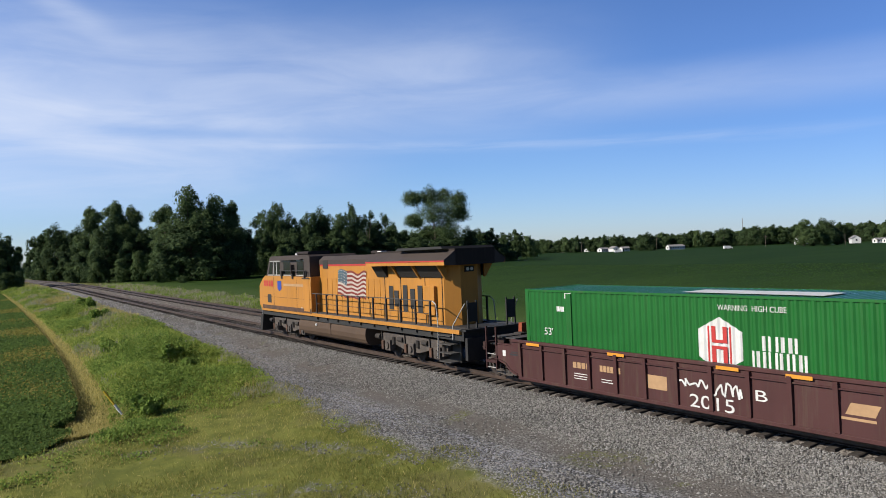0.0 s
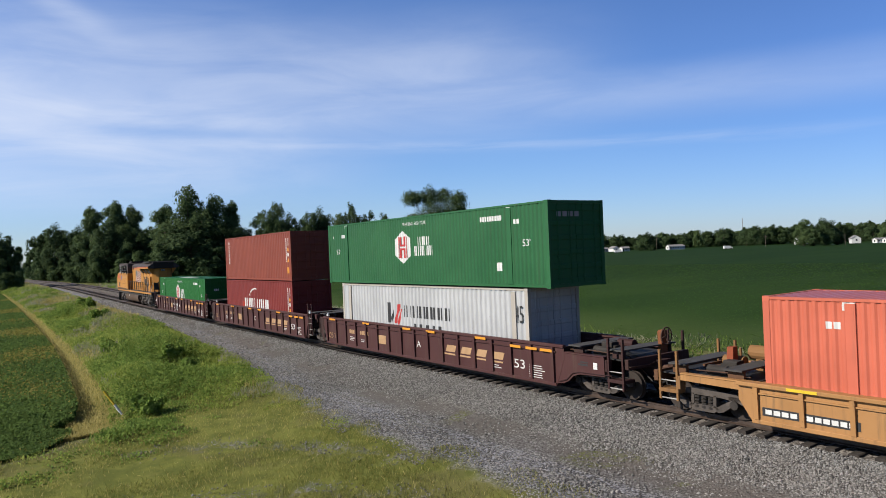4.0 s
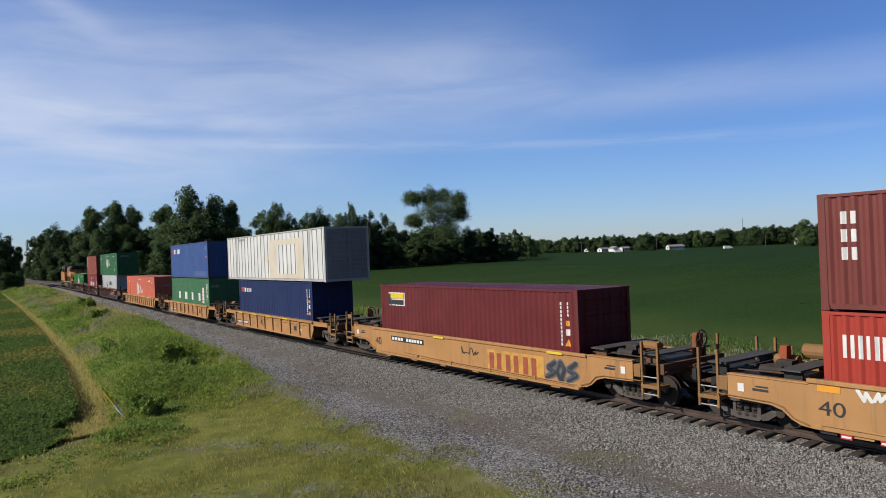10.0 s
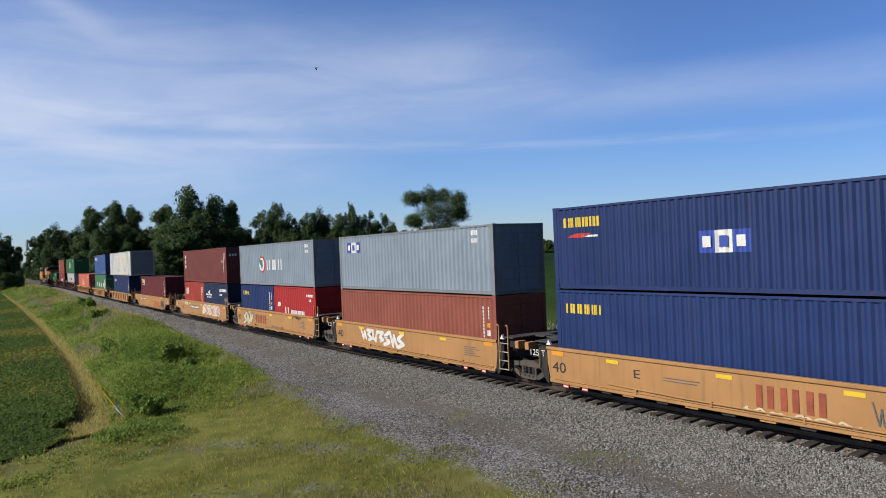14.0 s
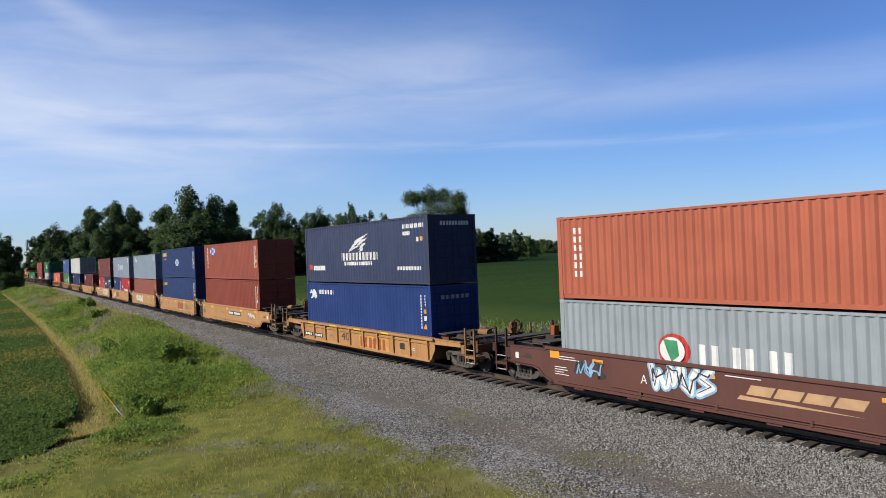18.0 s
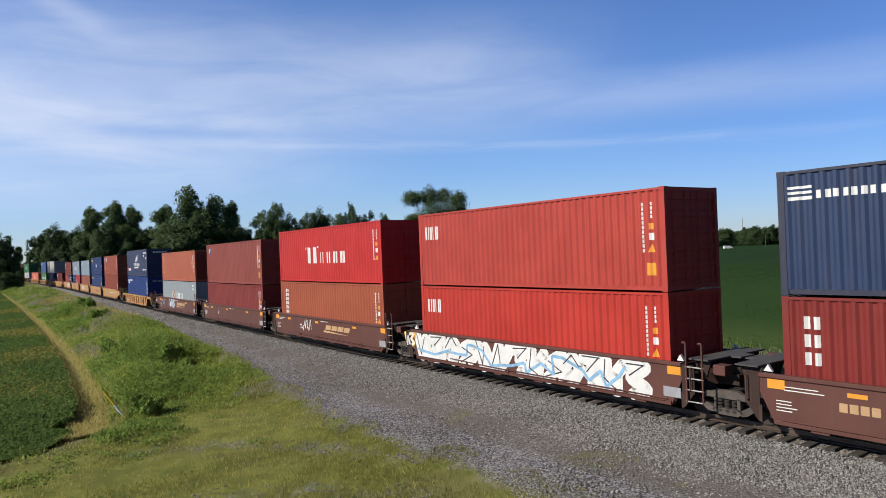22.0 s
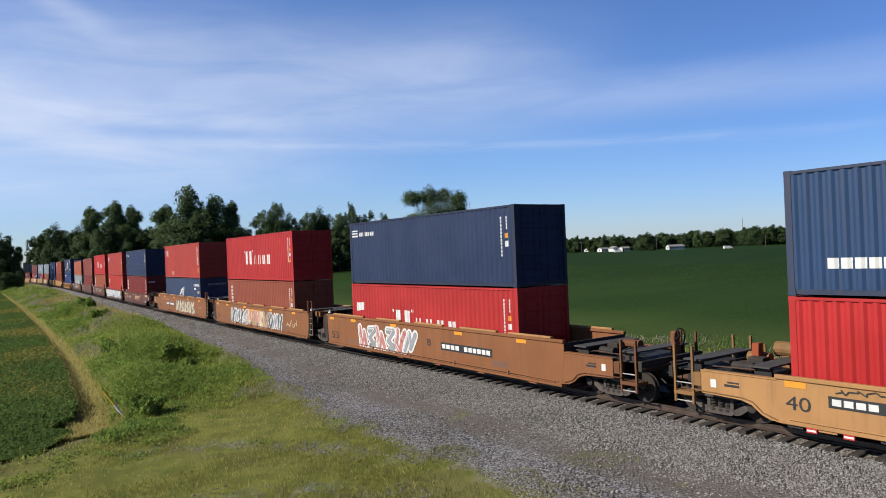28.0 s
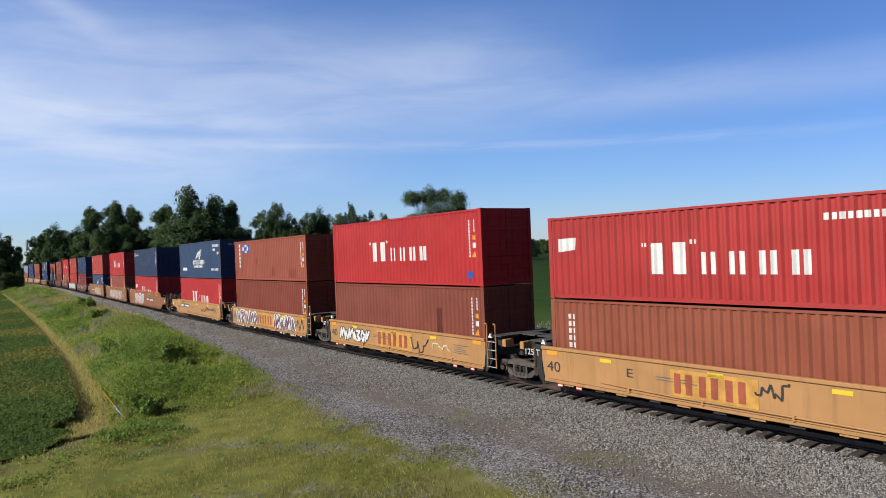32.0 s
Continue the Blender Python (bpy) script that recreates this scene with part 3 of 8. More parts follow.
far = random.Random(11)
for k in range(100):
    px = 100 + k * 6.2 + far.uniform(-4, 4)
    kind = far.choice((4, 4, 5, 2))
    rise = float(np.interp(px, [100, 200, 300, 420, 560, 720], [12.6, 12.8, 13.4, 15.4, 15.2, 16.0]))
    stand(kind, px, 640 + far.uniform(-60, 60), far.uniform(11, 17), rise * far.uniform(0.84, 1.08), "trees along the far edge of the fields")
for row in ((0, 514, 430, 12.5, 15.0), (2, 545, 432, 13, 14.8), (4, 528, 425, 12, 12), (4, 562, 440, 9, 10), (2, 288, 500, 13, 12.5), (4, 300, 505, 11, 11), (4, 612, 520, 11, 13), (5, 630, 500, 11, 12), (4, 645, 510, 11, 13), (4, 190, 560, 10, 14), (4, 230, 565, 11, 14)):
    stand(*row, "trees round the farm houses")

# ---- shipping containers ----
PITCH, DEPTH = 0.278, 0.036


def profile(u, pitch=PITCH, depth=DEPTH):
    """How far a corrugated wall lies behind its outer face, u metres from the end."""
    k = (u % pitch) / pitch
    if k < 0.25:
        return 0.0
    if k < 0.5:
        return depth * (k - 0.25) * 4
    if k < 0.75:
        return depth
    return depth * (1 - k) * 4


def breaks(a, b, pitch=PITCH):
    """The folds of a corrugated wall between a and b."""
    out, k = [a], math.floor(a / pitch * 4) + 1
    while k * pitch / 4 < b - 1e-4:
        if k * pitch / 4 > a + 1e-4:
            out.append(k * pitch / 4)
        k += 1
    return out + [b]


def wall(length, z0, z1, axis, face, pitch=PITCH, depth=DEPTH, start=0.0):
    """A corrugated sheet of real thickness whose outer face looks along +face or -face of x or y, or up."""
    g = Geo()
    us = breaks(0.0, length, pitch)
    rows = []
    sign = 1 if face > 0 else -1
    for z in (z0, z1):
        row = []
        for u, inner in [(u, 0.0) for u in us] + [(u, 0.004) for u in reversed(us)]:
            d = profile(u, pitch, depth) + inner
            row.append({"x": (face - sign * d, start - u, z), "y": (start - u, face - sign * d, z), "z": (z, start - u, face - d)}[axis])
        rows.append(row + row[:1])
    return g.grid(rows)


CACHE = {}


def cached(key, make):
    if key not in CACHE:
        CACHE[key] = make()
    return CACHE[key]


def container(length, height, colour, label, width=2.438, kind="steel", door_colour=None, frame=None, rough=0.5, wear=0.5):
    """A box with corrugated walls between posts and rails, castings at the corners, doors with lock rods at the rear. Origin: under its middle."""
    box = tagged(new("container"), label, "container", "containers of the train")
    skin, bars = paint(colour, rough, wear), paint(frame or colour, rough, min(1.3, wear + 0.6))
    top_skin = paint(colour, 0.32, wear, spec=0.7)
    doors = paint(door_colour or colour, rough, wear)
    h, a, b = height, length / 2, width / 2
    key = (length, height, width, kind, colour, door_colour, frame, rough, wear)
    pitch, depth = {"steel": (PITCH, DEPTH), "domestic": (0.205, 0.026), "post": (0.61, 0.030)}[kind]

    def sides():
        out = []
        for s in (-1, 1):
            g = wall(length - 0.32, 0.142, h - 0.076, "x", s * (b - 0.012), pitch, depth, a - 0.16)
            if kind == "post":
                g = Geo().box(s * (b - 0.05) - 0.01, s * (b - 0.05) + 0.01, -a + 0.16, a - 0.16, 0.15, h - 0.10)
            out.append(g.mesh("side_wall", skin))
        return out

    for me in cached(("sides",) + key, sides):
        part("side_wall", me, skin, box)
    if kind == "post":
        for s in (-1, 1):
            sheet = Geo().box(s * (b - 0.028) - 0.020, s * (b - 0.028) + 0.020, -0.23, 0.23, 0.16, h - 0.11, 0.012).mesh("wall_panel", skin)
            for k in range(int((length - 0.4) / pitch) + 1):
                part("wall_panel", sheet, skin, box).location = (0, a - 0.3 - k * pitch, 0)

    def roof():
        return wall(length - 0.3, -b + 0.06, b - 0.06, "z", h - 0.018, 0.21, 0.02, a - 0.15).mesh("roof", top_skin)

    part("roof", cached(("roof",) + key, roof), top_skin, box)
    part("front_wall", cached(("front",) + key, lambda: wall(width - 0.26, 0.15, h - 0.10, "y", a - 0.012, 0.25, 0.045, b - 0.13).mesh("front_wall", skin)), skin, box)
    part("floor", cached(("floor",) + key, lambda: Geo().box(-b + 0.08, b - 0.08, -a + 0.08, a - 0.08, 0.10, 0.15).mesh("floor", BLACK)), BLACK, box)

    def door(s):
        folds = [(-a + 0.075, h - 0.12), (-a + 0.075, 0.14), (-a + 0.035, 0.14)]
        for k in range(5):
            z, tall = 0.28 + k * (h - 0.5) / 5, (h - 0.5) / 5 - 0.12
            folds += [(-a + 0.035, z), (-a + 0.060, z + 0.04), (-a + 0.060, z + tall - 0.04), (-a + 0.035, z + tall)]
        folds.append((-a + 0.035, h - 0.12))
        return Geo().prism(folds, "x", min(s * 0.012, s * (b - 0.13)), max(s * 0.012, s * (b - 0.13))).mesh("door", doors)

    def rod(s, x):
        g = Geo().tube((s * x, -a + 0.015, 0.10), (s * x, -a + 0.015, h - 0.08), 0.017, 6)
        for z in (0.30, 1.0, 1.7, h - 0.30):
            g.box(s * x - 0.05, s * x + 0.05, -a + 0.012, -a + 0.036, z, z + 0.05)
        g.box(s * x - 0.02, s * x + 0.30, -a + 0.002, -a + 0.018, 1.02, 1.05)
        return g.mesh("lock_rod", doors)

    for s in (-1, 1):
        leaf = part("door", cached(("door", s) + key, lambda: door(s)), doors, box)
        for x in (0.30, 0.86):
            part("lock_rod", cached(("rod", s, x) + key, lambda: rod(s, x)), doors, leaf)

    def one_post(s, e):
        return Geo().box(min(s * b, s * (b - 0.13)), max(s * b, s * (b - 0.13)), min(e * a, e * (a - 0.16)), max(e * a, e * (a - 0.16)), 0.118, h - 0.118).mesh("corner_post", bars)

    inset = a - 6.096 if length > 13 else 0.0
    for s in (-1, 1):
        for e in (-1, 1):
            part("corner_post", cached(("post", s, e) + key, lambda: one_post(s, e)), bars, box)
            if inset:
                y = e * 6.096
                part("lifting_post", cached(("lift", s, e) + key, lambda: Geo().box(min(s * (b + 0.004), s * (b - 0.06)), max(s * (b + 0.004), s * (b - 0.06)), y - 0.11, y + 0.11, 0.12, h - 0.12).mesh("lifting_post", bars)), bars, box)
            for z in (0.0, h - 0.118):
                def casting():
                    g = Geo().box(min(s * (b + 0.003), s * (b - 0.162)), max(s * (b + 0.003), s * (b - 0.162)), min(e * (a + 0.003), e * (a - 0.178)), max(e * (a + 0.003), e * (a - 0.178)), z, z + 0.118)
                    return g.mesh("corner_casting", bars)
                part("corner_casting", cached(("cast", s, e, z) + key, casting), bars, box)
        for name, z0, z1, d in (("bottom_rail", 0.030, 0.150, 0.05), ("top_rail", h - 0.080, h - 0.014, 0.06)):
            part(name, cached((name, s) + key, lambda: Geo().box(min(s * (b - (0.022 if z0 < 1 else 0)), s * (b - d)), max(s * (b - (0.022 if z0 < 1 else 0)), s * (b - d)), -a + 0.16, a - 0.16, z0, z1).mesh(name, bars)), bars, box)
    for e in (-1, 1):
        for name, z0, z1 in (("end_sill", 0.02, 0.14), ("end_header", h - 0.12, h - 0.01)):
            part(name, cached((name, e) + key, lambda: Geo().box(-b + 0.16, b - 0.16, min(e * (a - 0.002), e * (a - 0.12)), max(e * (a - 0.002), e * (a - 0.12)), z0, z1).mesh(name, bars)), bars, box)
    box["half"] = a
    return box


def clip(poly, a, b):
    """The part of an outline between two uprights."""
    for keep, edge in ((1, a), (-1, b)):
        out = []
        for p, q in zip(poly, poly[1:] + poly[:1]):
            inp, inq = keep * (p[0] - edge) >= 0, keep * (q[0] - edge) >= 0
            if inp:
                out.append(p)
            if inp != inq:
                k = (edge - p[0]) / (q[0] - p[0])
                out.append((edge, p[1] + k * (q[1] - p[1])))
        poly = out
        if len(poly) < 3:
            return []
    return poly


def painted(box, name, shapes, material, half, width=2.438, kind="steel", label=""):
    """Lettering or a mark on the near side wall: outlines in metres from the front end and up, that follow its folds."""
    if name == "owner_name" and len(shapes) > 1:
        for shape in shapes:
            for piece in uprights(shape):
                painted(box, "lettering_bar", [piece], material, half, width, kind)
        return None
    g = Geo()
    pitch, depth = {"steel": (PITCH, DEPTH), "domestic": (0.205, 0.026), "post": (0.61, 0.0)}[kind]
    for shape in shapes:
        us = [p[0] for p in shape]
        folds = [c + 0.16 for c in breaks(min(us) - 0.16, max(us) - 0.16, pitch)]
        for u0, u1 in zip(folds, folds[1:]):
            piece = clip(list(shape), u0, u1)
            if len(piece) >= 3:
                pts = []
                for u, z in piece:
                    v = min(max(u, u0 + 1e-5), u1 - 1e-5) - 0.16
                    d = profile(v, pitch, depth) if depth else -0.006
                    pts.append((-(width / 2 - 0.012) + d - 0.004, half - u, z))
                g.face(*pts)
    me = g.mesh(name, material)
    bm = bmesh.new()
    bm.from_mesh(me)
    bmesh.ops.remove_doubles(bm, verts=bm.verts, dist=2e-4)
    bm.to_mesh(me)
    bm.free()
    ob = part(name, me, material, box, label)
    if len(shapes) > 3:
        ob["kind"] = "stuff"
    return ob


def uprights(shape):
    """A plain block as two upright bars, about as open as painted lettering."""
    (a, z0), (b, _), (c, z1), (d, _) = shape if len(shape) == 4 else ((0, 0),) * 4
    if len(shape) != 4 or b - a < 0.12 or abs(d - a) > 0.01 or abs(c - b) > 0.01:
        return [shape]
    w = (b - a) * 0.36
    return [rect(a, z0, a + w, z1), rect(b - w, z0, b, z1)]


def bars(u0, z0, u1, z1, count, gap=0.28, slant=0.0):
    """A line of lettering as plain blocks, one to a letter."""
    out, w = [], (u1 - u0) / count
    for k in range(count):
        a, b = u0 + k * w, u0 + (k + 1 - gap) * w
        out.append([(a, z0), (b, z0), (b + slant, z1), (a + slant, z1)])
    return out


def rect(u0, z0, u1, z1):
    return [(u0, z0), (u1, z0), (u1, z1), (u0, z1)]


def tone(r, g, b):
    """A paint's own colour, from how it looks in full sun."""
    r, g, b = ((c / 255) ** 2.2 / 1.69 for c in (r, g, b))
    grey = 0.3 * r + 0.6 * g + 0.1 * b
    r, g, b = (c + 0.10 * (grey - c) for c in (r, g, b))
    if b > 2.6 * g and b > r:
        r, g, b = 0.90 * r, 0.90 * g, 0.78 * b
    elif b > 1.25 * g and b > r:
        r, g, b = 0.80 * r, 0.80 * g, 0.80 * b
    elif r > 8 * g:
        r, g, b = 0.90 * r, 0.86 * g, 0.72 * b
    elif r > 2.2 * g:
        r, g, b = 0.86 * r, 0.88 * g, 0.74 * b
    return tuple(round(c, 4) for c in (r, g, b))


def ring(u, z, ru, rz, n=20, turn=0.0):
    return [(u + ru * math.cos(2 * math.pi * k / n + turn), z + rz * math.sin(2 * math.pi * k / n + turn)) for k in range(n)]


def stroke(points, width):
    """A thick line as quads."""
    out = []
    for (a, b), (c, d) in zip(points, points[1:]):
        length = math.hypot(c - a, d - b) or 1.0
        nx, nz = -(d - b) / length * width / 2, (c - a) / length * width / 2
        out.append([(a + nx, b + nz), (c + nx, d + nz), (c - nx, d - nz), (a - nx, b - nz)])
    return out


def text_mesh(words, material):
    """Characters in the built-in font, as a flat mesh that fills a box of one by one."""
    curve = bpy.data.curves.new("text", "FONT")
    curve.body = words
    ob = bpy.data.objects.new("text", curve)
    scene.collection.objects.link(ob)
    me = bpy.data.meshes.new_from_object(ob.evaluated_get(bpy.context.evaluated_depsgraph_get()))
    bpy.data.objects.remove(ob)
    co = np.zeros(len(me.vertices) * 3)
    me.vertices.foreach_get("co", co)
    co = co.reshape(-1, 3)
    low, high = co.min(axis=0), co.max(axis=0)
    flat = (co[:, :2] - low[:2]) / (high[:2] - low[:2])
    return flat, [tuple(p.vertices) for p in me.polygons]


def lettering(parent, words, x, y0, z0, y1, z1, material, label=""):
    """Readable characters on the near side, from y0 to y1 in their thing's space."""
    flat, faces = cached(("text", words), lambda: text_mesh(words, material))
    me = bpy.data.meshes.new("lettering")
    me.from_pydata([(x, y0 + (y1 - y0) * p, z0 + (z1 - z0) * q) for p, q in flat], [], faces)
    me.materials.append(material)
    return part("lettering", me, material, parent, label)


ORANGE_MARK = plain("orange_sticker", (0.5184, 0.216, 0.0144), 0.5, low=0.9, high=1.05)
RED_MARK = plain("red_lettering", (0.36, 0.0216, 0.018), 0.5, low=0.9, high=1.05)
YELLOW_MARK = plain("yellow_lettering", (0.5184, 0.36, 0.0144), 0.5, low=0.9, high=1.05)
BLUE_MARK = plain("blue_panel", (0.0144, 0.0432, 0.2592), 0.5, low=0.9, high=1.05)
BLACK_MARK = plain("black_lettering", (0.0144, 0.0144, 0.0158), 0.55, low=0.9, high=1.2)
BEIGE_MARK = plain("beige_lettering", (0.3312, 0.2016, 0.1008), 0.6, low=0.85, high=1.1)
GREY_MARK = plain("grey_lettering", (0.216, 0.216, 0.2304), 0.6, low=0.85, high=1.1)

# ---- what is painted on the boxes ----
def box_for(unit, level, length, height, colour, label, kind="steel", **extra):
    """A container in its well, or on the one that stands there already."""
    width = 2.591 if length > 14 else 2.438
    box = container(length, height, colour, label, width, kind, **extra)
    z = STACKED.get(unit, FLOOR) if level else FLOOR
    shift = extra_shift.pop("y", 0.0)
    if not level:
        STACKED[unit] = z + height + 0.020
    rides(box, MIDS[unit] + shift, z)
    half = length / 2

    def mark(name, shapes, material, tag=""):
        return painted(box, name, shapes, material, half, width, kind, tag)

    mark.box, mark.half, mark.x = box, half, -(width / 2 - 0.012) - 0.005
    mark.height, mark.length = height, length
    return mark


STACKED, extra_shift = {}, {}


def number_columns(mark, high=True, square=True, tri=True, plate=False):
    """Upright numbers near the rear post, as plain bars, with the warning stickers under them."""
    e, h = mark.length, mark.height
    top = h - 0.40
    mark("container_number", [rect(e - 0.81, top - 0.13 * k - 0.098, e - 0.757, top - 0.13 * k) for k in range(11)], WHITE, "white upright number as plain bars")
    mark("size_code", [rect(e - 0.51, top - 0.12 * k - 0.090, e - 0.457, top - 0.12 * k) for k in range(4)], WHITE)
    if square:
        mark("sticker", [rect(e - 0.56, top - 0.76, e - 0.41, top - 0.59)], ORANGE_MARK, "orange square sticker")
        mark("load_plate", [rect(e - 0.56, top - 1.06, e - 0.40, top - 0.86)], WHITE)
    if tri:
        mark("warning_triangle", [[(e - 0.62, top - 1.40), (e - 0.36, top - 1.40), (e - 0.49, top - 1.17)]], ORANGE_MARK, "orange warning triangle")
    if plate:
        mark("orange_plate", [rect(e - 0.70, 0.45, e - 0.36, 0.80)], ORANGE_MARK, "orange square plate")


def upright_name(mark, count, z0, z1, u0=0.66, u1=1.06):
    step = (z1 - z0) / count
    mark("owner_name", [rect(u0 + 0.05, z1 - step * (k + 0.70), u1 - 0.05, z1 - step * k) for k in range(count)], WHITE, "white upright lettering as plain bars")


def owner_line(mark, high):
    """A large initial between small quotes, then four smaller letters, as plain blocks."""
    z = high
    mark("owner_name", [rect(4.00, z, 5.12, z + 0.86)] + bars(5.58, z, 8.80, z + 0.58, 4, 0.46), WHITE, "white line of lettering as plain blocks")
    mark("quote_mark", [rect(3.68, z + 0.76, 3.74, z + 0.88), rect(3.80, z + 0.76, 3.86, z + 0.88)], WHITE)
    mark("quote_mark", [rect(5.26, z + 0.80, 5.32, z + 0.92), rect(5.40, z + 0.80, 5.46, z + 0.92)], WHITE)


def wing_logo(mark, u0, z0, u1, z1):
    """A wing of four feathers over two lines of lettering."""
    w, h = u1 - u0, z1 - z0

    def p(a, b):
        return (u0 + w * a, z0 + h * b)

    feathers = []
    for a0, b0, a1, b1, a2, b2, thick in ((0.0, 0.0, 0.45, 0.62, 1.0, 1.0, 0.16), (0.42, 0.30, 0.65, 0.58, 0.95, 0.76, 0.13), (0.50, 0.12, 0.70, 0.36, 0.86, 0.50, 0.12), (0.50, -0.02, 0.66, 0.14, 0.74, 0.26, 0.10)):
        feathers.append([p(a0, b0), p(a1, b1 - thick), p(a2, b2), p(a1 - 0.04, b1 + thick * 0.4)])
    feathers.append([p(0.02, 0.0), p(0.30, 0.30), p(0.58, 0.34), p(0.30, 0.18)])
    mark("wing_logo", feathers, WHITE, "white feathered wing")
    mark("owner_name", bars(u0 - w * 0.34, z0 - h * 0.46, u1 + w * 0.38, z0 - h * 0.04, 12, 0.22), WHITE, "white line of lettering as plain bars")


def full_wing(mark, z=0.0, www=True):
    wing_logo(mark, 5.0, 1.50 + z, 7.15, 2.36 + z)
    if www:
        mark("slogan", bars(4.55, 0.86 + z, 7.45, 1.03 + z, 13, 0.25), WHITE)
        mark("small_owner_mark", bars(0.90, 0.62 + z, 2.35, 0.86 + z, 5, 0.15), WHITE)
        mark("web_address", bars(9.67, 0.62, 11.55, 0.78, 15, 0.3), WHITE, "white web address as plain bars")
    mark("number_line", bars(10.18, 2.40 + z, 11.88, 2.58 + z, 11, 0.35), WHITE, "white number as plain bars")
    mark("size_line", bars(10.20, 2.11 + z, 10.78, 2.27 + z, 4, 0.12), WHITE)
    mark("load_plate", [rect(11.22, 1.82 + z, 11.40, 2.0 + z)], WHITE)
    mark("sticker", [rect(11.55, 1.84 + z, 11.70, 2.02 + z)], ORANGE_MARK)


def hexagon_logo(mark, u, z, inside, name_u, z_name, wide=1.45, inc=False):
    """A white hexagon with a barred sign in it, and two short lines of white blocks."""
    mark("hexagon_logo", [[(u, z - 0.70), (u + 0.62, z - 0.36), (u + 0.62, z + 0.36), (u, z + 0.70), (u - 0.62, z + 0.36), (u - 0.62, z - 0.36)]], WHITE, "white hexagon sign")
    x = mark.x - 0.004
    g = Geo()
    for a, b, c, d in ((-0.33, -0.46, -0.28, 0.46), (0.28, -0.46, 0.33, 0.46), (-0.22, -0.46, -0.10, -0.04), (-0.22, 0.04, -0.10, 0.46), (0.10, -0.46, 0.22, -0.04), (0.10, 0.04, 0.22, 0.46), (-0.10, -0.12, 0.10, -0.04), (-0.10, 0.04, 0.10, 0.12)):
        g.face(*[(x, mark.half - (u + p), z + q) for p, q in rect(a, b, c, d)])
    part("hexagon_bars", g, inside, mark.box)
    mark("owner_name", bars(name_u + 0.28, z_name + 0.42, name_u + 1.25, z_name + 0.78, 3, 0.32) + bars(name_u, z_name, name_u + wide, z_name + 0.40, 8 if inc else 5, 0.32), WHITE, "white lines of lettering as plain blocks")


def domestic_marks(mark, n53=True):
    lettering(mark.box, "WARNING  HIGH CUBE", mark.x - 0.004, mark.half - 7.20, 2.50, mark.half - 9.0, 2.64, WHITE, "white warning lettering")
    mark("number_line", bars(12.55, 2.36, 13.80, 2.54, 9, 0.2), WHITE, "white number as plain bars")
    if n53:
        for u in (0.86, 14.86):
            lettering(mark.box, "53'", mark.x, mark.half - u, 1.42, mark.half - u - 0.40, 1.66, WHITE, "white length mark")
    for u in (1.98, 14.18):
        mark("white_plate", [rect(u - 0.16, 2.62, u + 0.10, 2.80)], WHITE)
    mark("data_plate", [rect(13.42, 0.58, 13.74, 0.88)], WHITE)
    mark("weight_mark", bars(1.45, 2.2, 1.8, 2.36, 2, 0.2) + bars(14.4, 2.2, 14.75, 2.36, 2, 0.2), WHITE)


def rear_bars(mark, z, u0=-0.5, u1=0.75, count=9, material=None):
    """Lettering on the shaded doors."""
    y = -mark.half + 0.018
    g = Geo()
    w = (u1 - u0) / count
    for k in range(count):
        a, b = u0 + k * w, u0 + (k + 0.75) * w
        g.face((a, y, z), (b, y, z), (b, y, z + 0.17), (a, y, z + 0.17))
    part("rear_number", g, material or WHITE, mark.box)


def swatch(mark, u0, z0, u1, z1):
    """A panel of three squares, blue, white, blue, each with a block in it."""
    w = (u1 - u0) / 3
    for k, (back, front) in enumerate(((BLUE_MARK, WHITE), (WHITE, BLUE_MARK), (BLUE_MARK, WHITE))):
        mark("logo_panel", [rect(u0 + k * w, z0, u0 + (k + 1) * w, z1)], back, "blue and white square sign")
        g = Geo()
        a, b = u0 + (k + 0.25) * w, u0 + (k + 0.75) * w
        g.face(*[(mark.x - 0.004, mark.half - u, z) for u, z in rect(a, z0 + 0.25 * (z1 - z0), b, z1 - 0.25 * (z1 - z0))])
        part("logo_block", g, front, mark.box)

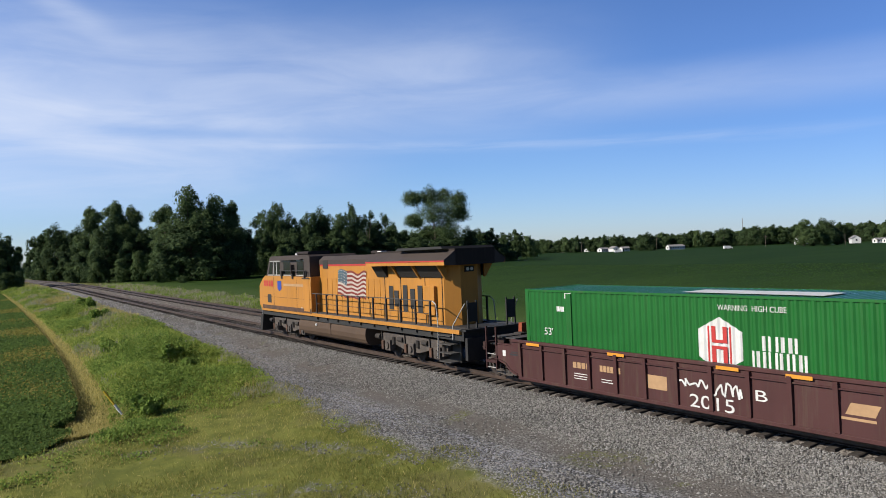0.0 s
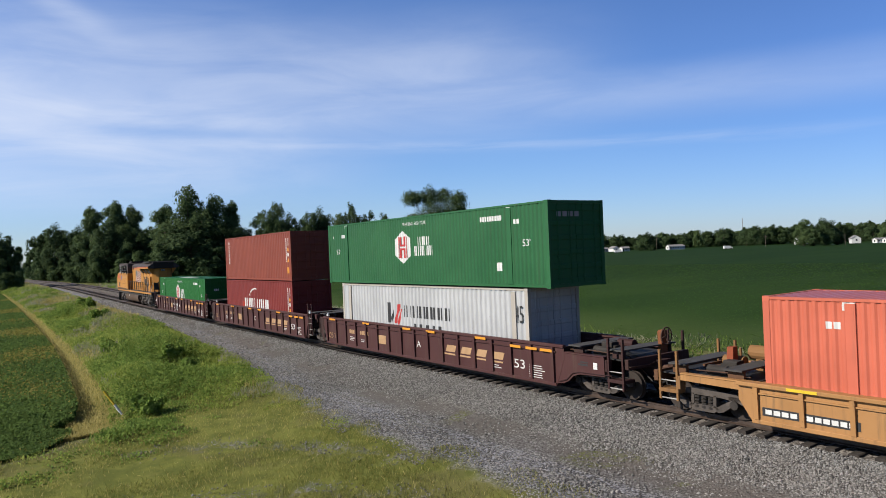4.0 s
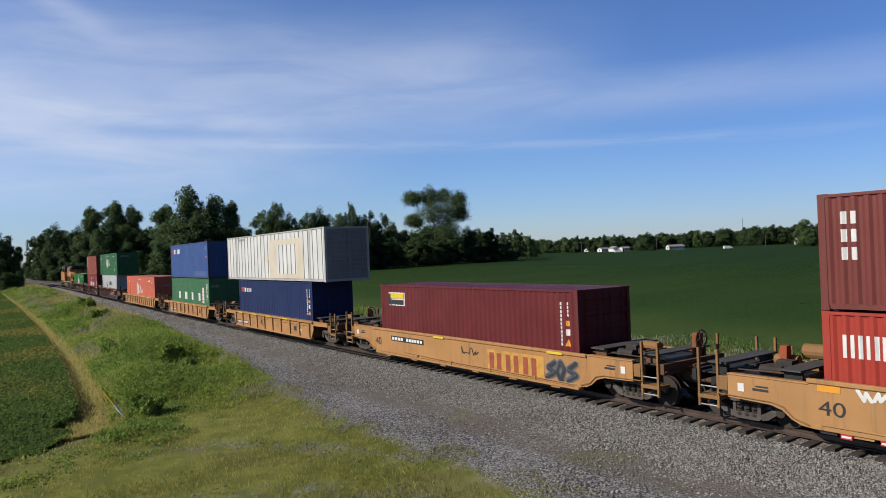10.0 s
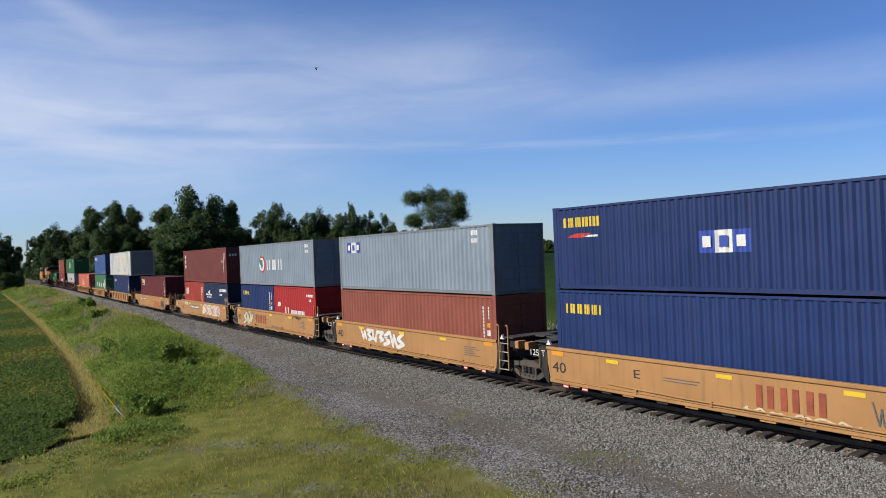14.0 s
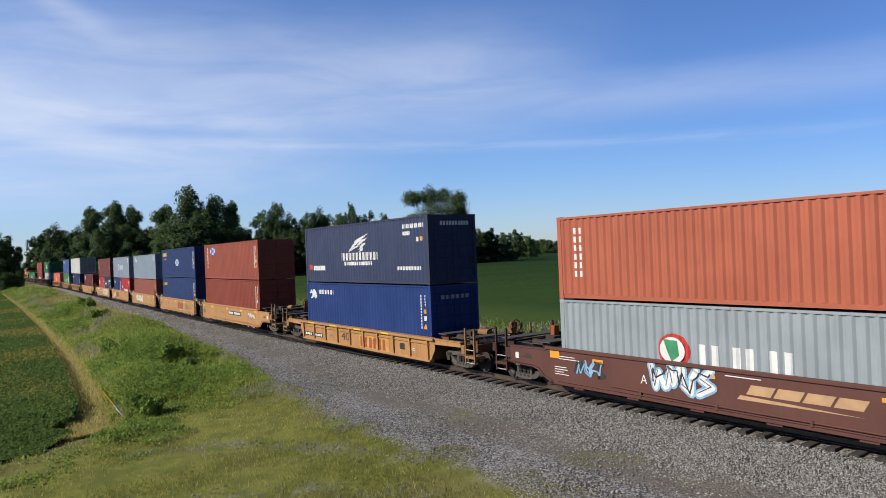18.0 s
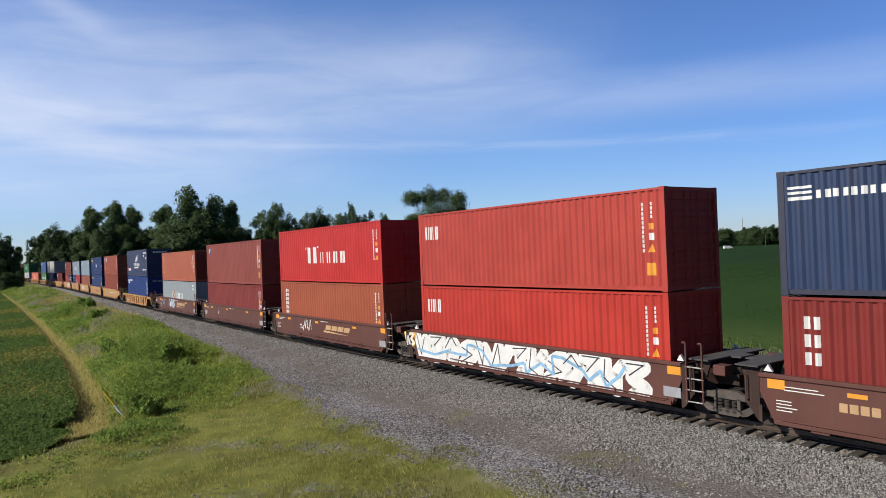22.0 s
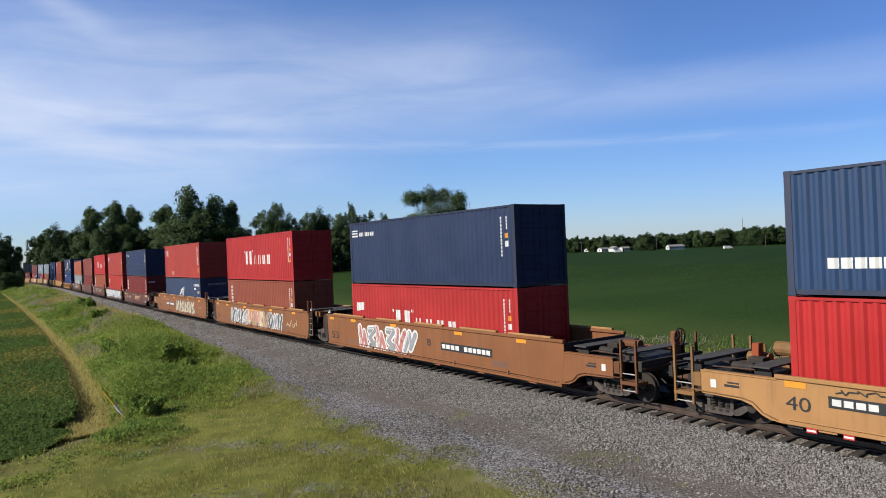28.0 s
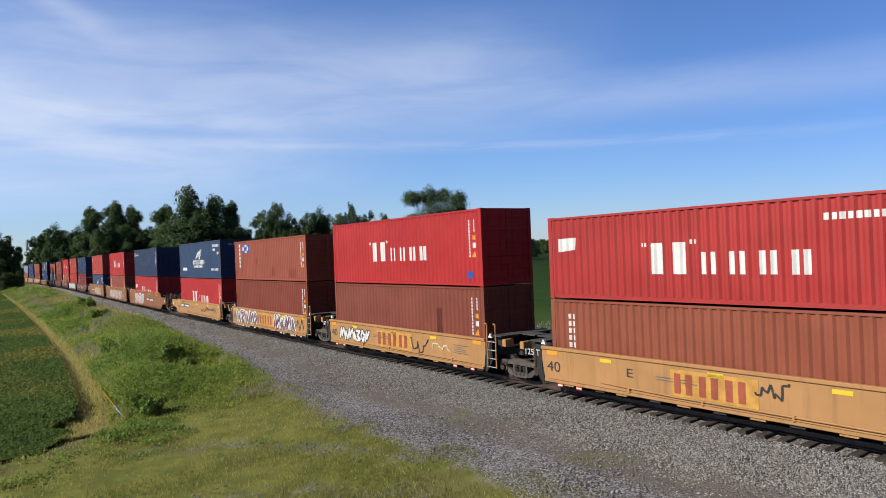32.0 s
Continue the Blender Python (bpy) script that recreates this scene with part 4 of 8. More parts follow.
# ---- well cars ----
def truck(parent, y, colour=CAST):
    """A two-axle bogie: sideframes with springs, bearings, four wheels on two axles."""
    def frame_mesh(s):
        g = Geo()
        x0, x1 = sorted((s * 0.98, s * 1.12))
        g.prism([(-1.12, 0.60), (-0.95, 0.68), (-0.45, 0.70), (-0.30, 0.76), (0.30, 0.76), (0.45, 0.70), (0.95, 0.68), (1.12, 0.60), (1.10, 0.44), (0.96, 0.50), (0.50, 0.55), (-0.50, 0.55), (-0.96, 0.50), (-1.10, 0.44)], "x", x0, x1)
        g.prism([(-0.44, 0.24), (-0.30, 0.13), (0.30, 0.13), (0.44, 0.24), (0.37, 0.31), (-0.37, 0.31)], "x", x0, x1)
        for e in (-1, 1):
            g.prism([(e * 1.02, 0.53), (e * 0.82, 0.54), (e * 0.34, 0.27), (e * 0.40, 0.15), (e * 0.56, 0.19)], "x", x0, x1)
            g.box(x0, x1, min(e * 0.37, e * 0.28), max(e * 0.37, e * 0.28), 0.27, 0.58)
            g.box(x0, x1, min(e * 1.08, e * 0.72), max(e * 1.08, e * 0.72), 0.52, 0.62)
        return g.mesh("sideframe", colour)

    def spring_mesh(s):
        g = Geo()
        for z in range(4):
            g.tube((s * 1.06, 0, 0.22 + z * 0.085), (s * 1.06, 0, 0.27 + z * 0.085), 0.085, 8)
        return g.mesh("spring", GRIME)

    def wheel_mesh(s):
        g = Geo()
        g.tube((s * 0.69, 0, 0.42), (s * 0.80, 0, 0.42), 0.42, 24)
        g.tube((s * 0.66, 0, 0.42), (s * 0.69, 0, 0.42), 0.445, 24)
        g.tube((s * 0.80, 0, 0.42), (s * 0.84, 0, 0.42), 0.16, 12)
        return g.mesh("wheel", WHEEL)

    def bearing_mesh(s):
        return Geo().tube((s * 0.96, 0, 0.42), (s * 1.18, 0, 0.42), 0.115, 12).mesh("bearing", GRIME)

    base = part("truck", cached("bolster", lambda: Geo().box(-1.05, 1.05, -0.2, 0.2, 0.36, 0.72).box(-0.3, 0.3, -0.3, 0.3, 0.70, 0.82).mesh("truck", GRIME)), GRIME, parent, "grimy cast steel two-axle truck")
    base.location = (0, y, 0)
    for s in (-1, 1):
        part("sideframe", cached(("sideframe", s, colour.name), lambda: frame_mesh(s)), colour, base)
        for y_spring in (-0.2, 0.0, 0.2):
            part("spring", cached(("spring", s), lambda: spring_mesh(s)), GRIME, base).location = (0, y_spring, 0)
        for e in (-1, 1):
            ob = part("wheel", cached(("wheel", s), lambda: wheel_mesh(s)), WHEEL, base)
            ob.location = (0, e * 0.89, 0)
            ob = part("bearing", cached(("bearing", s), lambda: bearing_mesh(s)), GRIME, base)
            ob.location = (0, e * 0.89, 0)
    return base


def well_car(u, front, rear, half, z0, z1, colour, label, ribs=0, ledge=False, slant=0.35, trucks=(), coupled=(), end_colour=None, width=1.48):
    """One unit of a well car. u: its middle along the train; front, rear: how far its ends reach; half: half the well's length."""
    car = tagged(new("well_car"), label, "rail car", "well cars of the train")
    skin, ends = paint(colour, 0.55, 0.9 if colour in (TAN, BROWN) else 1.5), paint(end_colour or colour, 0.7, 1.2)
    w = width
    for s in (-1, 1):
        a, b = sorted((s * (w - 0.03), s * (w - 0.055)))
        g = Geo().prism([(-half - slant, z1 - 0.06), (half + slant, z1 - 0.06), (half + slant, z1 - 0.45), (half, z0), (-half, z0), (-half - slant, z1 - 0.45)], "x", a, b)
        part("side_panel", g, skin, car)
        chord = Geo().box(min(s * (w - (0.24 if ledge else 0.12)), s * (w + (0.07 if ledge else 0.015))), max(s * (w - (0.24 if ledge else 0.12)), s * (w + (0.07 if ledge else 0.015))), -half - slant, half + slant, z1 - 0.10, z1, 0.015)
        part("top_chord", chord, skin, car)
        part("bottom_sill", Geo().box(min(s * (w - 0.22), s * (w + 0.01)), max(s * (w - 0.22), s * (w + 0.01)), -half, half, z0 - 0.02, z0 + 0.09, 0.015), skin, car)
        if ribs:
            part("side_stiffener", Geo().box(min(s * (w - 0.06), s * (w + 0.02)), max(s * (w - 0.06), s * (w + 0.02)), -half, half, z1 - 0.26, z1 - 0.225), skin, car)
            for k in range(ribs + 1):
                y = -half + 0.12 + k * (2 * half - 0.24) / ribs
                rib = cached(("rib", s, w, z0, z1, colour), lambda: Geo().prism([(s * (w - 0.05), z0 + 0.09), (s * (w + 0.03), z0 + 0.09), (s * (w + 0.055), z1 - 0.10), (s * (w - 0.05), z1 - 0.10)], "y", -0.055, 0.055).mesh("side_post", skin))
                part("side_post", rib, skin, car).location = (0, y, 0)
        else:
            for k in range(6):
                y = -half + (k + 0.5) * half / 3
                foot = cached(("foot", s, w, z0, colour), lambda: Geo().box(min(s * (w - 0.2), s * (w - 0.02)), max(s * (w - 0.2), s * (w - 0.02)), -0.2, 0.2, z0 - 0.07, z0 - 0.02).mesh("drain_step", skin))
                part("drain_step", foot, skin, car).location = (0, y, 0)
            part("brake_pipe", Geo().path([(s * (w - 0.01), half * 0.62, z0 + 0.22), (s * (w + 0.01), half * 0.2, z0 + 0.17), (s * (w + 0.01), -half * 0.78, z0 + 0.16), (s * (w - 0.02), -half * 0.98, z0 + 0.14)], 0.020), skin, car)
            part("air_pipe", Geo().path([(s * (w + 0.02), half * 0.97, z0 + 0.11), (s * (w + 0.022), -half * 0.97, z0 + 0.10)], 0.016), skin, car)
            for k in range(4):
                y = half * (0.45 - 0.38 * k)
                part("pipe_clamp", cached(("clamp", s, w, z0, colour), lambda: Geo().box(min(s * (w - 0.03), s * (w + 0.035)), max(s * (w - 0.03), s * (w + 0.035)), -0.03, 0.03, z0 + 0.06, z0 + 0.20, 0.01).mesh("pipe_clamp", skin)), skin, car).location = (0, y, 0)
            if colour == ORANGE:
                for k, (ya, yb) in enumerate(((-0.95, -0.70), (-0.62, -0.36), (-0.22, 0.02), (0.16, 0.40), (0.55, 0.92))):
                    part("guard_plate", Geo().box(min(s * (w - 0.10), s * (w + 0.02)), max(s * (w - 0.10), s * (w + 0.02)), ya * half, yb * half, z1, z1 + 0.07, 0.015), paint(TAN, 0.6, 0.9), car, "pale yellow guard plate")
    # the floor of the well: cross bearers that carry the lower box
    for k in range(7):
        y = -half + 0.3 + k * (2 * half - 0.6) / 6
        part("cross_bearer", cached(("bearer", w), lambda: Geo().box(-w + 0.05, w - 0.05, -0.18, 0.18, 0.20, 0.328).mesh("cross_bearer", BLACK)), BLACK, car).location = (0, y, 0)
    for e, reach in ((1, front), (-1, rear)):
        part("end_bulkhead", Geo().box(-w + 0.06, w - 0.06, e * (half + 0.10) - 0.03, e * (half + 0.10) + 0.03, z0 + 0.1, z1 - 0.10), ends, car)
        coupled_end(car, e, half, slant, reach, z1, w, ends, skin, colour) if e in coupled else joined_end(car, e, half, slant, reach, z1, w, ends, skin)
    for y in trucks:
        truck(car, y)
    rides(car, u)

    def mark(name, shapes, material, tag="", lift=0.0):
        g = Geo()
        for k, shape in enumerate(shapes):
            g.face(*[(-(w - 0.03) - 0.004 - lift - 0.0003 * (k % 5), -p, q) for p, q in shape])
        return part(name, g, material, car, tag)

    mark.car, mark.x, mark.half, mark.z1, mark.w = car, -(w - 0.03) - 0.005, half, z1, w
    return mark


def span_box(g, x0, x1, ya, yb, z0, z1, c=0.0):
    return g.box(min(x0, x1), max(x0, x1), min(ya, yb), max(ya, yb), z0, z1, c)


def coupled_end(car, e, half, slant, reach, z1, w, ends, skin, colour):
    """An end that couples to the next car: a decked platform over its truck, grating, posts, steps, brake gear."""
    near, last = e * (half + 0.13), e * (reach - 0.55)
    grimy = paint(tuple(round(0.60 * k, 4) for k in colour), 0.75, 1.3, (0.045, 0.033, 0.026))
    top = min(z1, 1.30)
    for s in (-1, 1):
        y1 = min(half + 2.1, reach - 1.3)
        x0, x1 = sorted((s * (w - 0.034), s * (w - 0.056)))
        low = 0.66
        outline = ((half - 0.05, top - 0.24), (y1, top - 0.20), (y1, top - 0.04), (half - 0.05, top - 0.04)) if top < 1.2 else ((half - 0.05, 0.26), (half + 0.30, 0.30), (half + 0.52, 0.40), (half + 0.74, low - 0.08), (half + 1.02, low), (y1, low + 0.04), (y1, top - 0.04), (half - 0.05, top - 0.04))
        plate = part("end_side_plate", Geo().prism([(e * y, z) for y, z in outline], "x", x0, x1), skin, car)
        part("top_flange", span_box(Geo(), s * (w - 0.20), s * (w - 0.015), e * (half + slant - 0.02), e * y1, top - 0.045, top - 0.005, 0.01), skin, plate)
        if top > 1.2:
            part("edge_pipe", Geo().path([(s * (w - 0.02), e * y, z) for y, z in ((half + 0.10, 0.33), (half + 0.46, 0.44), (half + 0.70, low + 0.0), (half + 1.0, low + 0.07), (y1 + 0.3, low + 0.10))], 0.016), grimy, plate)
        part("end_box", span_box(Geo(), s * 1.20, s * (w - 0.045), e * (y1 + 0.02), last - e * 0.66, top - 0.46, top - 0.10, 0.02), grimy, car, "grimy steel box at the car's end")
        part("end_step", span_box(Geo(), s * 0.95, s * (w - 0.05), last - e * 0.66, last - e * 0.04, 0.56, 0.66, 0.01), grimy, car)
        if top > 1.2:
            part("placard", Geo().box(min(s * (w - 0.034), s * (w - 0.026)), max(s * (w - 0.034), s * (w - 0.026)), e * (y1 - 0.35) - 0.08, e * (y1 - 0.35) + 0.08, top - 0.42, top - 0.22), WHITE, plate, "small white placard")
            part("data_stencil", Geo().box(min(s * (w - 0.034), s * (w - 0.029)), max(s * (w - 0.034), s * (w - 0.029)), e * (y1 - 0.85) - 0.2, e * (y1 - 0.85) + 0.2, top - 0.36, top - 0.30), BLACK_MARK, plate)
            part("data_stencil", Geo().box(min(s * (w - 0.034), s * (w - 0.029)), max(s * (w - 0.034), s * (w - 0.029)), e * (y1 - 0.85) - 0.2, e * (y1 - 0.85) + 0.12, top - 0.27, top - 0.23), BLACK_MARK, plate)
        for k, y in enumerate((last - e * 0.08, last - e * 0.62)):
            part("grab_post", cached(("grab", round(top, 2), colour), lambda: Geo().box(-0.035, 0.035, -0.03, 0.03, 0.36, top + 0.55).mesh("grab_post", grimy)), grimy, car).location = (s * (w - 0.09), y, 0)
        for k in range(3):
            part("step", cached("rung", lambda: Geo().tube((0, -0.27, 0), (0, 0.27, 0), 0.018, 6).mesh("step", GALV)), GALV, car).location = (s * (w - 0.09), last - e * 0.35, 0.40 + 0.24 * k)
    part("deck", span_box(Geo(), -1.18, 1.18, near, last, top - 0.12, top - 0.08), BLACK, car, "black worn deck plate")
    part("end_beam", span_box(Geo(), -w + 0.08, w - 0.08, last, last + e * 0.12, top - 0.32, top - 0.02, 0.02), ends, car)
    part("centre_sill", span_box(Geo(), -0.22, 0.22, near, e * (reach - 0.2), 0.66, top - 0.14), ends, car)
    part("coupler", span_box(span_box(Geo(), -0.10, 0.10, e * (reach - 0.8), e * (reach - 0.1), 0.78, 0.96), -0.20, 0.20, e * (reach - 0.35), e * (reach - 0.01), 0.68, 1.02, 0.05), RUST, car, "rusty knuckle coupler")
    for ya in (half + 0.62, reach - 1.05):
        part("walkway", span_box(Geo(), -1.25, 1.25, e * ya - 0.26, e * ya + 0.26, top + 0.16, top + 0.20), GRATE, car, "grey steel grating walkway")
        for s in (-1, 1):
            part("walkway_bracket", span_box(Geo(), s * 1.02, s * 1.10, e * ya - 0.22, e * ya + 0.22, top - 0.08, top + 0.16), ends, car)
    part("brake_cylinder", Geo().tube((0.25, e * (half + 1.15), top + 0.16), (0.25, e * (half + 1.75), top + 0.16), 0.15, 12), grimy, car)
    part("air_tank", Geo().tube((-0.75, e * (half + 1.05), top + 0.05), (-0.75, e * (half + 1.60), top + 0.05), 0.13, 12), GRIME, car)
    part("air_hose", Geo().path([(-0.42, e * (reach - 0.6), 0.72), (-0.45, e * (reach - 0.35), 0.55), (-0.40, e * (reach - 0.12), 0.50), (-0.30, e * (reach - 0.02), 0.58)], 0.025), BLACK, car)
    part("uncoupling_lever", Geo().path([(-w + 0.1, last + e * 0.16, top - 0.22), (-0.5, last + e * 0.16, top - 0.24), (-0.2, last + e * 0.30, top - 0.12)], 0.018), RUST, car)
    part("brake_rod", Geo().path([(0.05, e * (half + 0.3), top + 0.06), (0.12, e * (half + 1.1), top + 0.12), (-0.35, e * (reach - 1.3), top + 0.04)], 0.022), RUST, car)
    part("brake_lever", span_box(Geo(), -0.62, 0.42, e * (half + 1.84) - 0.03, e * (half + 1.84) + 0.03, top + 0.08, top + 0.14), ends, car)
    part("valve_box", span_box(span_box(Geo(), -0.42, -0.08, e * (half + 1.0), e * (half + 1.4), top - 0.08, top + 0.26, 0.03), -0.36, -0.14, e * (half + 1.4), e * (half + 1.5), top, top + 0.16), GRIME, car)
    part("air_pipe", Geo().path([(-1.05, e * (half + 0.25), top + 0.02), (-1.0, e * (half + 0.9), top + 0.06), (-0.8, e * (reach - 0.9), top - 0.02), (-0.42, e * (reach - 0.6), 0.74)], 0.018), RUST, car)
    if e > 0:
        part("retarder_stand", Geo().prism([(-0.16, top - 0.1), (0.16, top - 0.1), (0.10, top + 0.58), (-0.10, top + 0.58)], "y", half + 1.28, half + 1.46), paint((0.216, 0.0504, 0.0202), 0.8, 1.0), car, "rust orange valve stand")
        part("brake_drum", Geo().tube((0.62, half + 0.62, top + 0.38), (0.62, half + 1.18, top + 0.38), 0.20, 14).tube((0.62, half + 0.56, top + 0.38), (0.62, half + 0.62, top + 0.38), 0.23, 14), grimy, car)
        part("drum_bracket", Geo().box(0.50, 0.74, half + 0.80, half + 1.0, top - 0.1, top + 0.22), grimy, car)
        part("chain_post", Geo().tube((0.95, half + 1.7, top - 0.1), (0.95, half + 1.7, top + 0.42), 0.035, 8), grimy, car)
    if e < 0:
        stand = part("hand_brake", span_box(Geo(), 0.56, 0.84, e * (reach - 0.92), e * (reach - 0.78), top - 0.1, top + 0.62, 0.04), paint((0.1584, 0.0576, 0.023), 0.8, 1.2), car, "rust orange hand brake stand")
        y, z = e * (reach - 0.70), top + 0.45
        rim = []
        for k in range(17):
            a = 2 * math.pi * k / 16
            rim.append([(0.7 + (0.26 + 0.022 * math.cos(b)) * math.cos(a), y + 0.022 * math.sin(b), z + (0.26 + 0.022 * math.cos(b)) * math.sin(a)) for b in [2 * math.pi * j / 6 for j in range(7)]])
        part("brake_wheel", Geo().grid(rim), RUST, stand)
        for a in (0.3, 1.87, 3.44, 5.01):
            part("spoke", Geo().tube((0.7, y - e * 0.03, z), (0.7 + 0.26 * math.cos(a), y, z + 0.26 * math.sin(a)), 0.018, 6), RUST, stand)


def joined_end(car, e, half, slant, reach, z1, w, ends, skin):
    """An end that shares a truck with the next unit: skirts, ladders and a crossing walkway."""
    near, last = e * (half + 0.13), e * (reach - 0.06)
    mid = half + (reach - half) * 0.55
    part("end_platform", Geo().prism([(-w + 0.30, near), (w - 0.30, near), (0.55, e * mid), (0.42, last), (-0.42, last), (-0.55, e * mid)], "z", 0.78, 1.06), ends, car)
    cross = half + slant + 0.42
    part("walkway", span_box(Geo(), -1.30, 1.30, e * cross - 0.30, e * cross + 0.30, z1 + 0.08, z1 + 0.12), GRATE, car, "grey steel grating walkway")
    part("walkway", span_box(Geo(), -0.32, 0.32, e * (cross + 0.30), last, z1 + 0.08, z1 + 0.12), GRATE, car, "grey steel grating walkway")
    for x in (-1.1, 0.0, 1.1):
        part("walkway_bracket", cached(("bracket", round(z1, 2), ends.name), lambda: Geo().prism([(-0.26, z1 + 0.08), (0.26, z1 + 0.08), (0.10, 1.02), (-0.10, 1.02)], "x", -0.03, 0.03).mesh("walkway_bracket", ends)), ends, car).location = (x, e * cross, 0)
    part("bearing_cover", Geo().tube((0, last - e * 0.3, 0.80), (0, last - e * 0.3, 1.22), 0.34, 14), GRIME, car)
    part("brake_hose", Geo().path([(0.55, e * (half + 0.4), 0.95), (0.62, e * mid, 0.70), (0.50, last, 0.86)], 0.03), BLACK, car)
    for s in (-1, 1):
        part("end_skirt", span_box(Geo(), s * (w - 0.02), s * (w - 0.05), e * (half + slant), e * (half + slant + 0.38), 0.62, z1 - 0.04), ends, car)
        part("cone_guide", Geo().prism([(e * (half + 0.10), z1 + 0.02), (e * (half + 0.32), z1 + 0.02), (e * (half + 0.21), z1 + 0.19)], "x", min(s * 1.22, s * 1.30), max(s * 1.22, s * 1.30)), WHITE, car, "pale corner guide")
        part("skirt_foot", Geo().prism([(e * (half + slant - 0.04), 0.20), (e * (half + slant + 0.06), 0.24), (e * (half + slant + 0.36), 0.63), (e * (half + slant - 0.04), 0.63)], "x", min(s * (w - 0.03), s * (w - 0.06)), max(s * (w - 0.03), s * (w - 0.06))), ends, car)
        part("hand_hold", Geo().path([(s * (w - 0.02), e * (half + slant + 0.30), z1 - 0.10), (s * (w + 0.05), e * (half + slant + 0.30), z1 - 0.12), (s * (w + 0.05), e * (half + slant + 0.30), 0.72), (s * (w - 0.02), e * (half + slant + 0.30), 0.70)], 0.016), skin, car)
        part("lug", span_box(Geo(), s * 1.05, s * (w - 0.06), e * (half + slant + 0.92), e * (half + slant + 1.10), z1 - 0.22, z1 + 0.04, 0.02), skin, car)
        if s * e < 0:
            continue
        for y in (-0.24, 0.24):
            part("ladder_rail", cached(("lrail", round(z1, 2), skin.name), lambda: Geo().path([(0, 0, 0.40), (0, 0, z1 + 0.55), (0.0, 0.10, z1 + 0.55)], 0.030).mesh("ladder_rail", skin)), skin, car).location = (s * (w + 0.02), e * cross + y, 0)
        for k in range(4):
            part("rung", cached("rung", lambda: Geo().tube((0, -0.27, 0), (0, 0.27, 0), 0.018, 6).mesh("step", GALV)), GALV, car).location = (s * (w + 0.02), e * cross, 0.42 + 0.30 * k)

# ---- the train, from the locomotive back ----
DULL_RED, YELLOW, TAN, ORANGE, BROWN = (0.0547, 0.0209, 0.0202), (0.3024, 0.1548, 0.0576), (0.3024, 0.1598, 0.0619), (0.18, 0.072, 0.0288), (0.0778, 0.0302, 0.0238)
HIGH, LOW, FLOOR = 2.896, 2.591, 0.33
RIB, FISH, SMOOTH = 0, 1, 2
MIDS = [225.60, 206.05, 186.66, 163.35, 141.86, 122.30, 102.62, 82.99, 67.76, 52.45, 37.20, 22.03, 2.29, -17.27, -33.02, -48.33, -63.67, -79.02, -100.55, -120.07, -139.42, -161.11, -176.71, -192.35, -208.02]
INK = {"w": WHITE, "k": BLACK_MARK, "g": GREY_MARK, "b": BLUE_MARK, "r": RED_MARK, "o": ORANGE_MARK, "y": YELLOW_MARK, "e": BEIGE_MARK,
       "p": plain("plum_spray", (0.1152, 0.0252, 0.0576)), "t": plain("teal_spray", (0.036, 0.144, 0.144)), "c": plain("cream_spray", (0.4464, 0.36, 0.2376)), "s": plain("slate_spray", (0.072, 0.0792, 0.0936)), "l": plain("sky_blue_spray", (0.1584, 0.3024, 0.4464)), "i": plain("pink_spray", (0.36, 0.144, 0.1296))}


TURNS = (
    ((0.06, 0.92), (0.42, 0.10), (0.58, 0.74), (0.95, 0.12)),
    ((0.05, 0.18), (0.38, 0.92), (0.50, 0.30), (0.94, 0.86)),
    ((0.12, 0.52), (0.46, 0.94), (0.90, 0.58), (0.50, 0.08), (0.16, 0.40)),
    ((0.08, 0.10), (0.92, 0.34), (0.16, 0.62), (0.86, 0.94)),
    ((0.18, 0.95), (0.14, 0.30), (0.56, 0.05), (0.70, 0.62), (0.96, 0.92)),
    ((0.10, 0.86), (0.88, 0.90), (0.30, 0.48), (0.92, 0.20), (0.40, 0.06)),
)


def graffiti(mark, u0, z0, u1, z1, count, inks, seed, lean=0.0, fill=True):
    """Sprayed bent shapes side by side: an outline behind, fat strokes in turn of two inks, a thin line on them."""
    rnd = random.Random(seed)
    w, h = (u1 - u0) / count, z1 - z0
    for k in range(count):
        turns = TURNS[(k + rnd.randrange(3) * 2 + seed) % len(TURNS)]
        line = [(u0 + (k + p + rnd.uniform(-0.07, 0.07)) * w + lean * q * h, z0 + (0.06 + 0.88 * q + rnd.uniform(-0.05, 0.05)) * h) for p, q in turns]
        fat = min(0.30 * w, 0.27 * h)
        layers = [(line, fat * 1.75, inks[0])] if fill else []
        layers += [(line, fat, inks[1 + k % 2] if len(inks) > 3 else inks[1]), ([(u - fat * 0.22, z + fat * 0.22) for u, z in line[:3]], fat * 0.16, inks[-1])]
        for layer, (points, wide, ink) in enumerate(layers):
            shapes = stroke(points, wide) + [ring(u, z, wide / 2, wide / 2, 8, 0.3) for u, z in points]
            mark("spray_paint" if layer == 0 and fill else "spray_stroke", [[(u, min(max(z, z0 - 0.04), z1 + 0.04)) for u, z in q] for q in shapes], INK[ink], "", 0.003 + 0.004 * layer + 0.0018 * (k % 2))


def scrawl(mark, u0, z0, u1, z1, count, ink, seed, thick=0.035):
    """A thin hand-sprayed scribble."""
    rnd = random.Random(seed)
    line = []
    for k in range(count * 3):
        line.append((u0 + (u1 - u0) * (k + rnd.uniform(-0.8, 0.8)) / (count * 3), z0 + (z1 - z0) * rnd.random()))
    mark("scrawl", stroke(line, thick), INK[ink], "", 0.012)


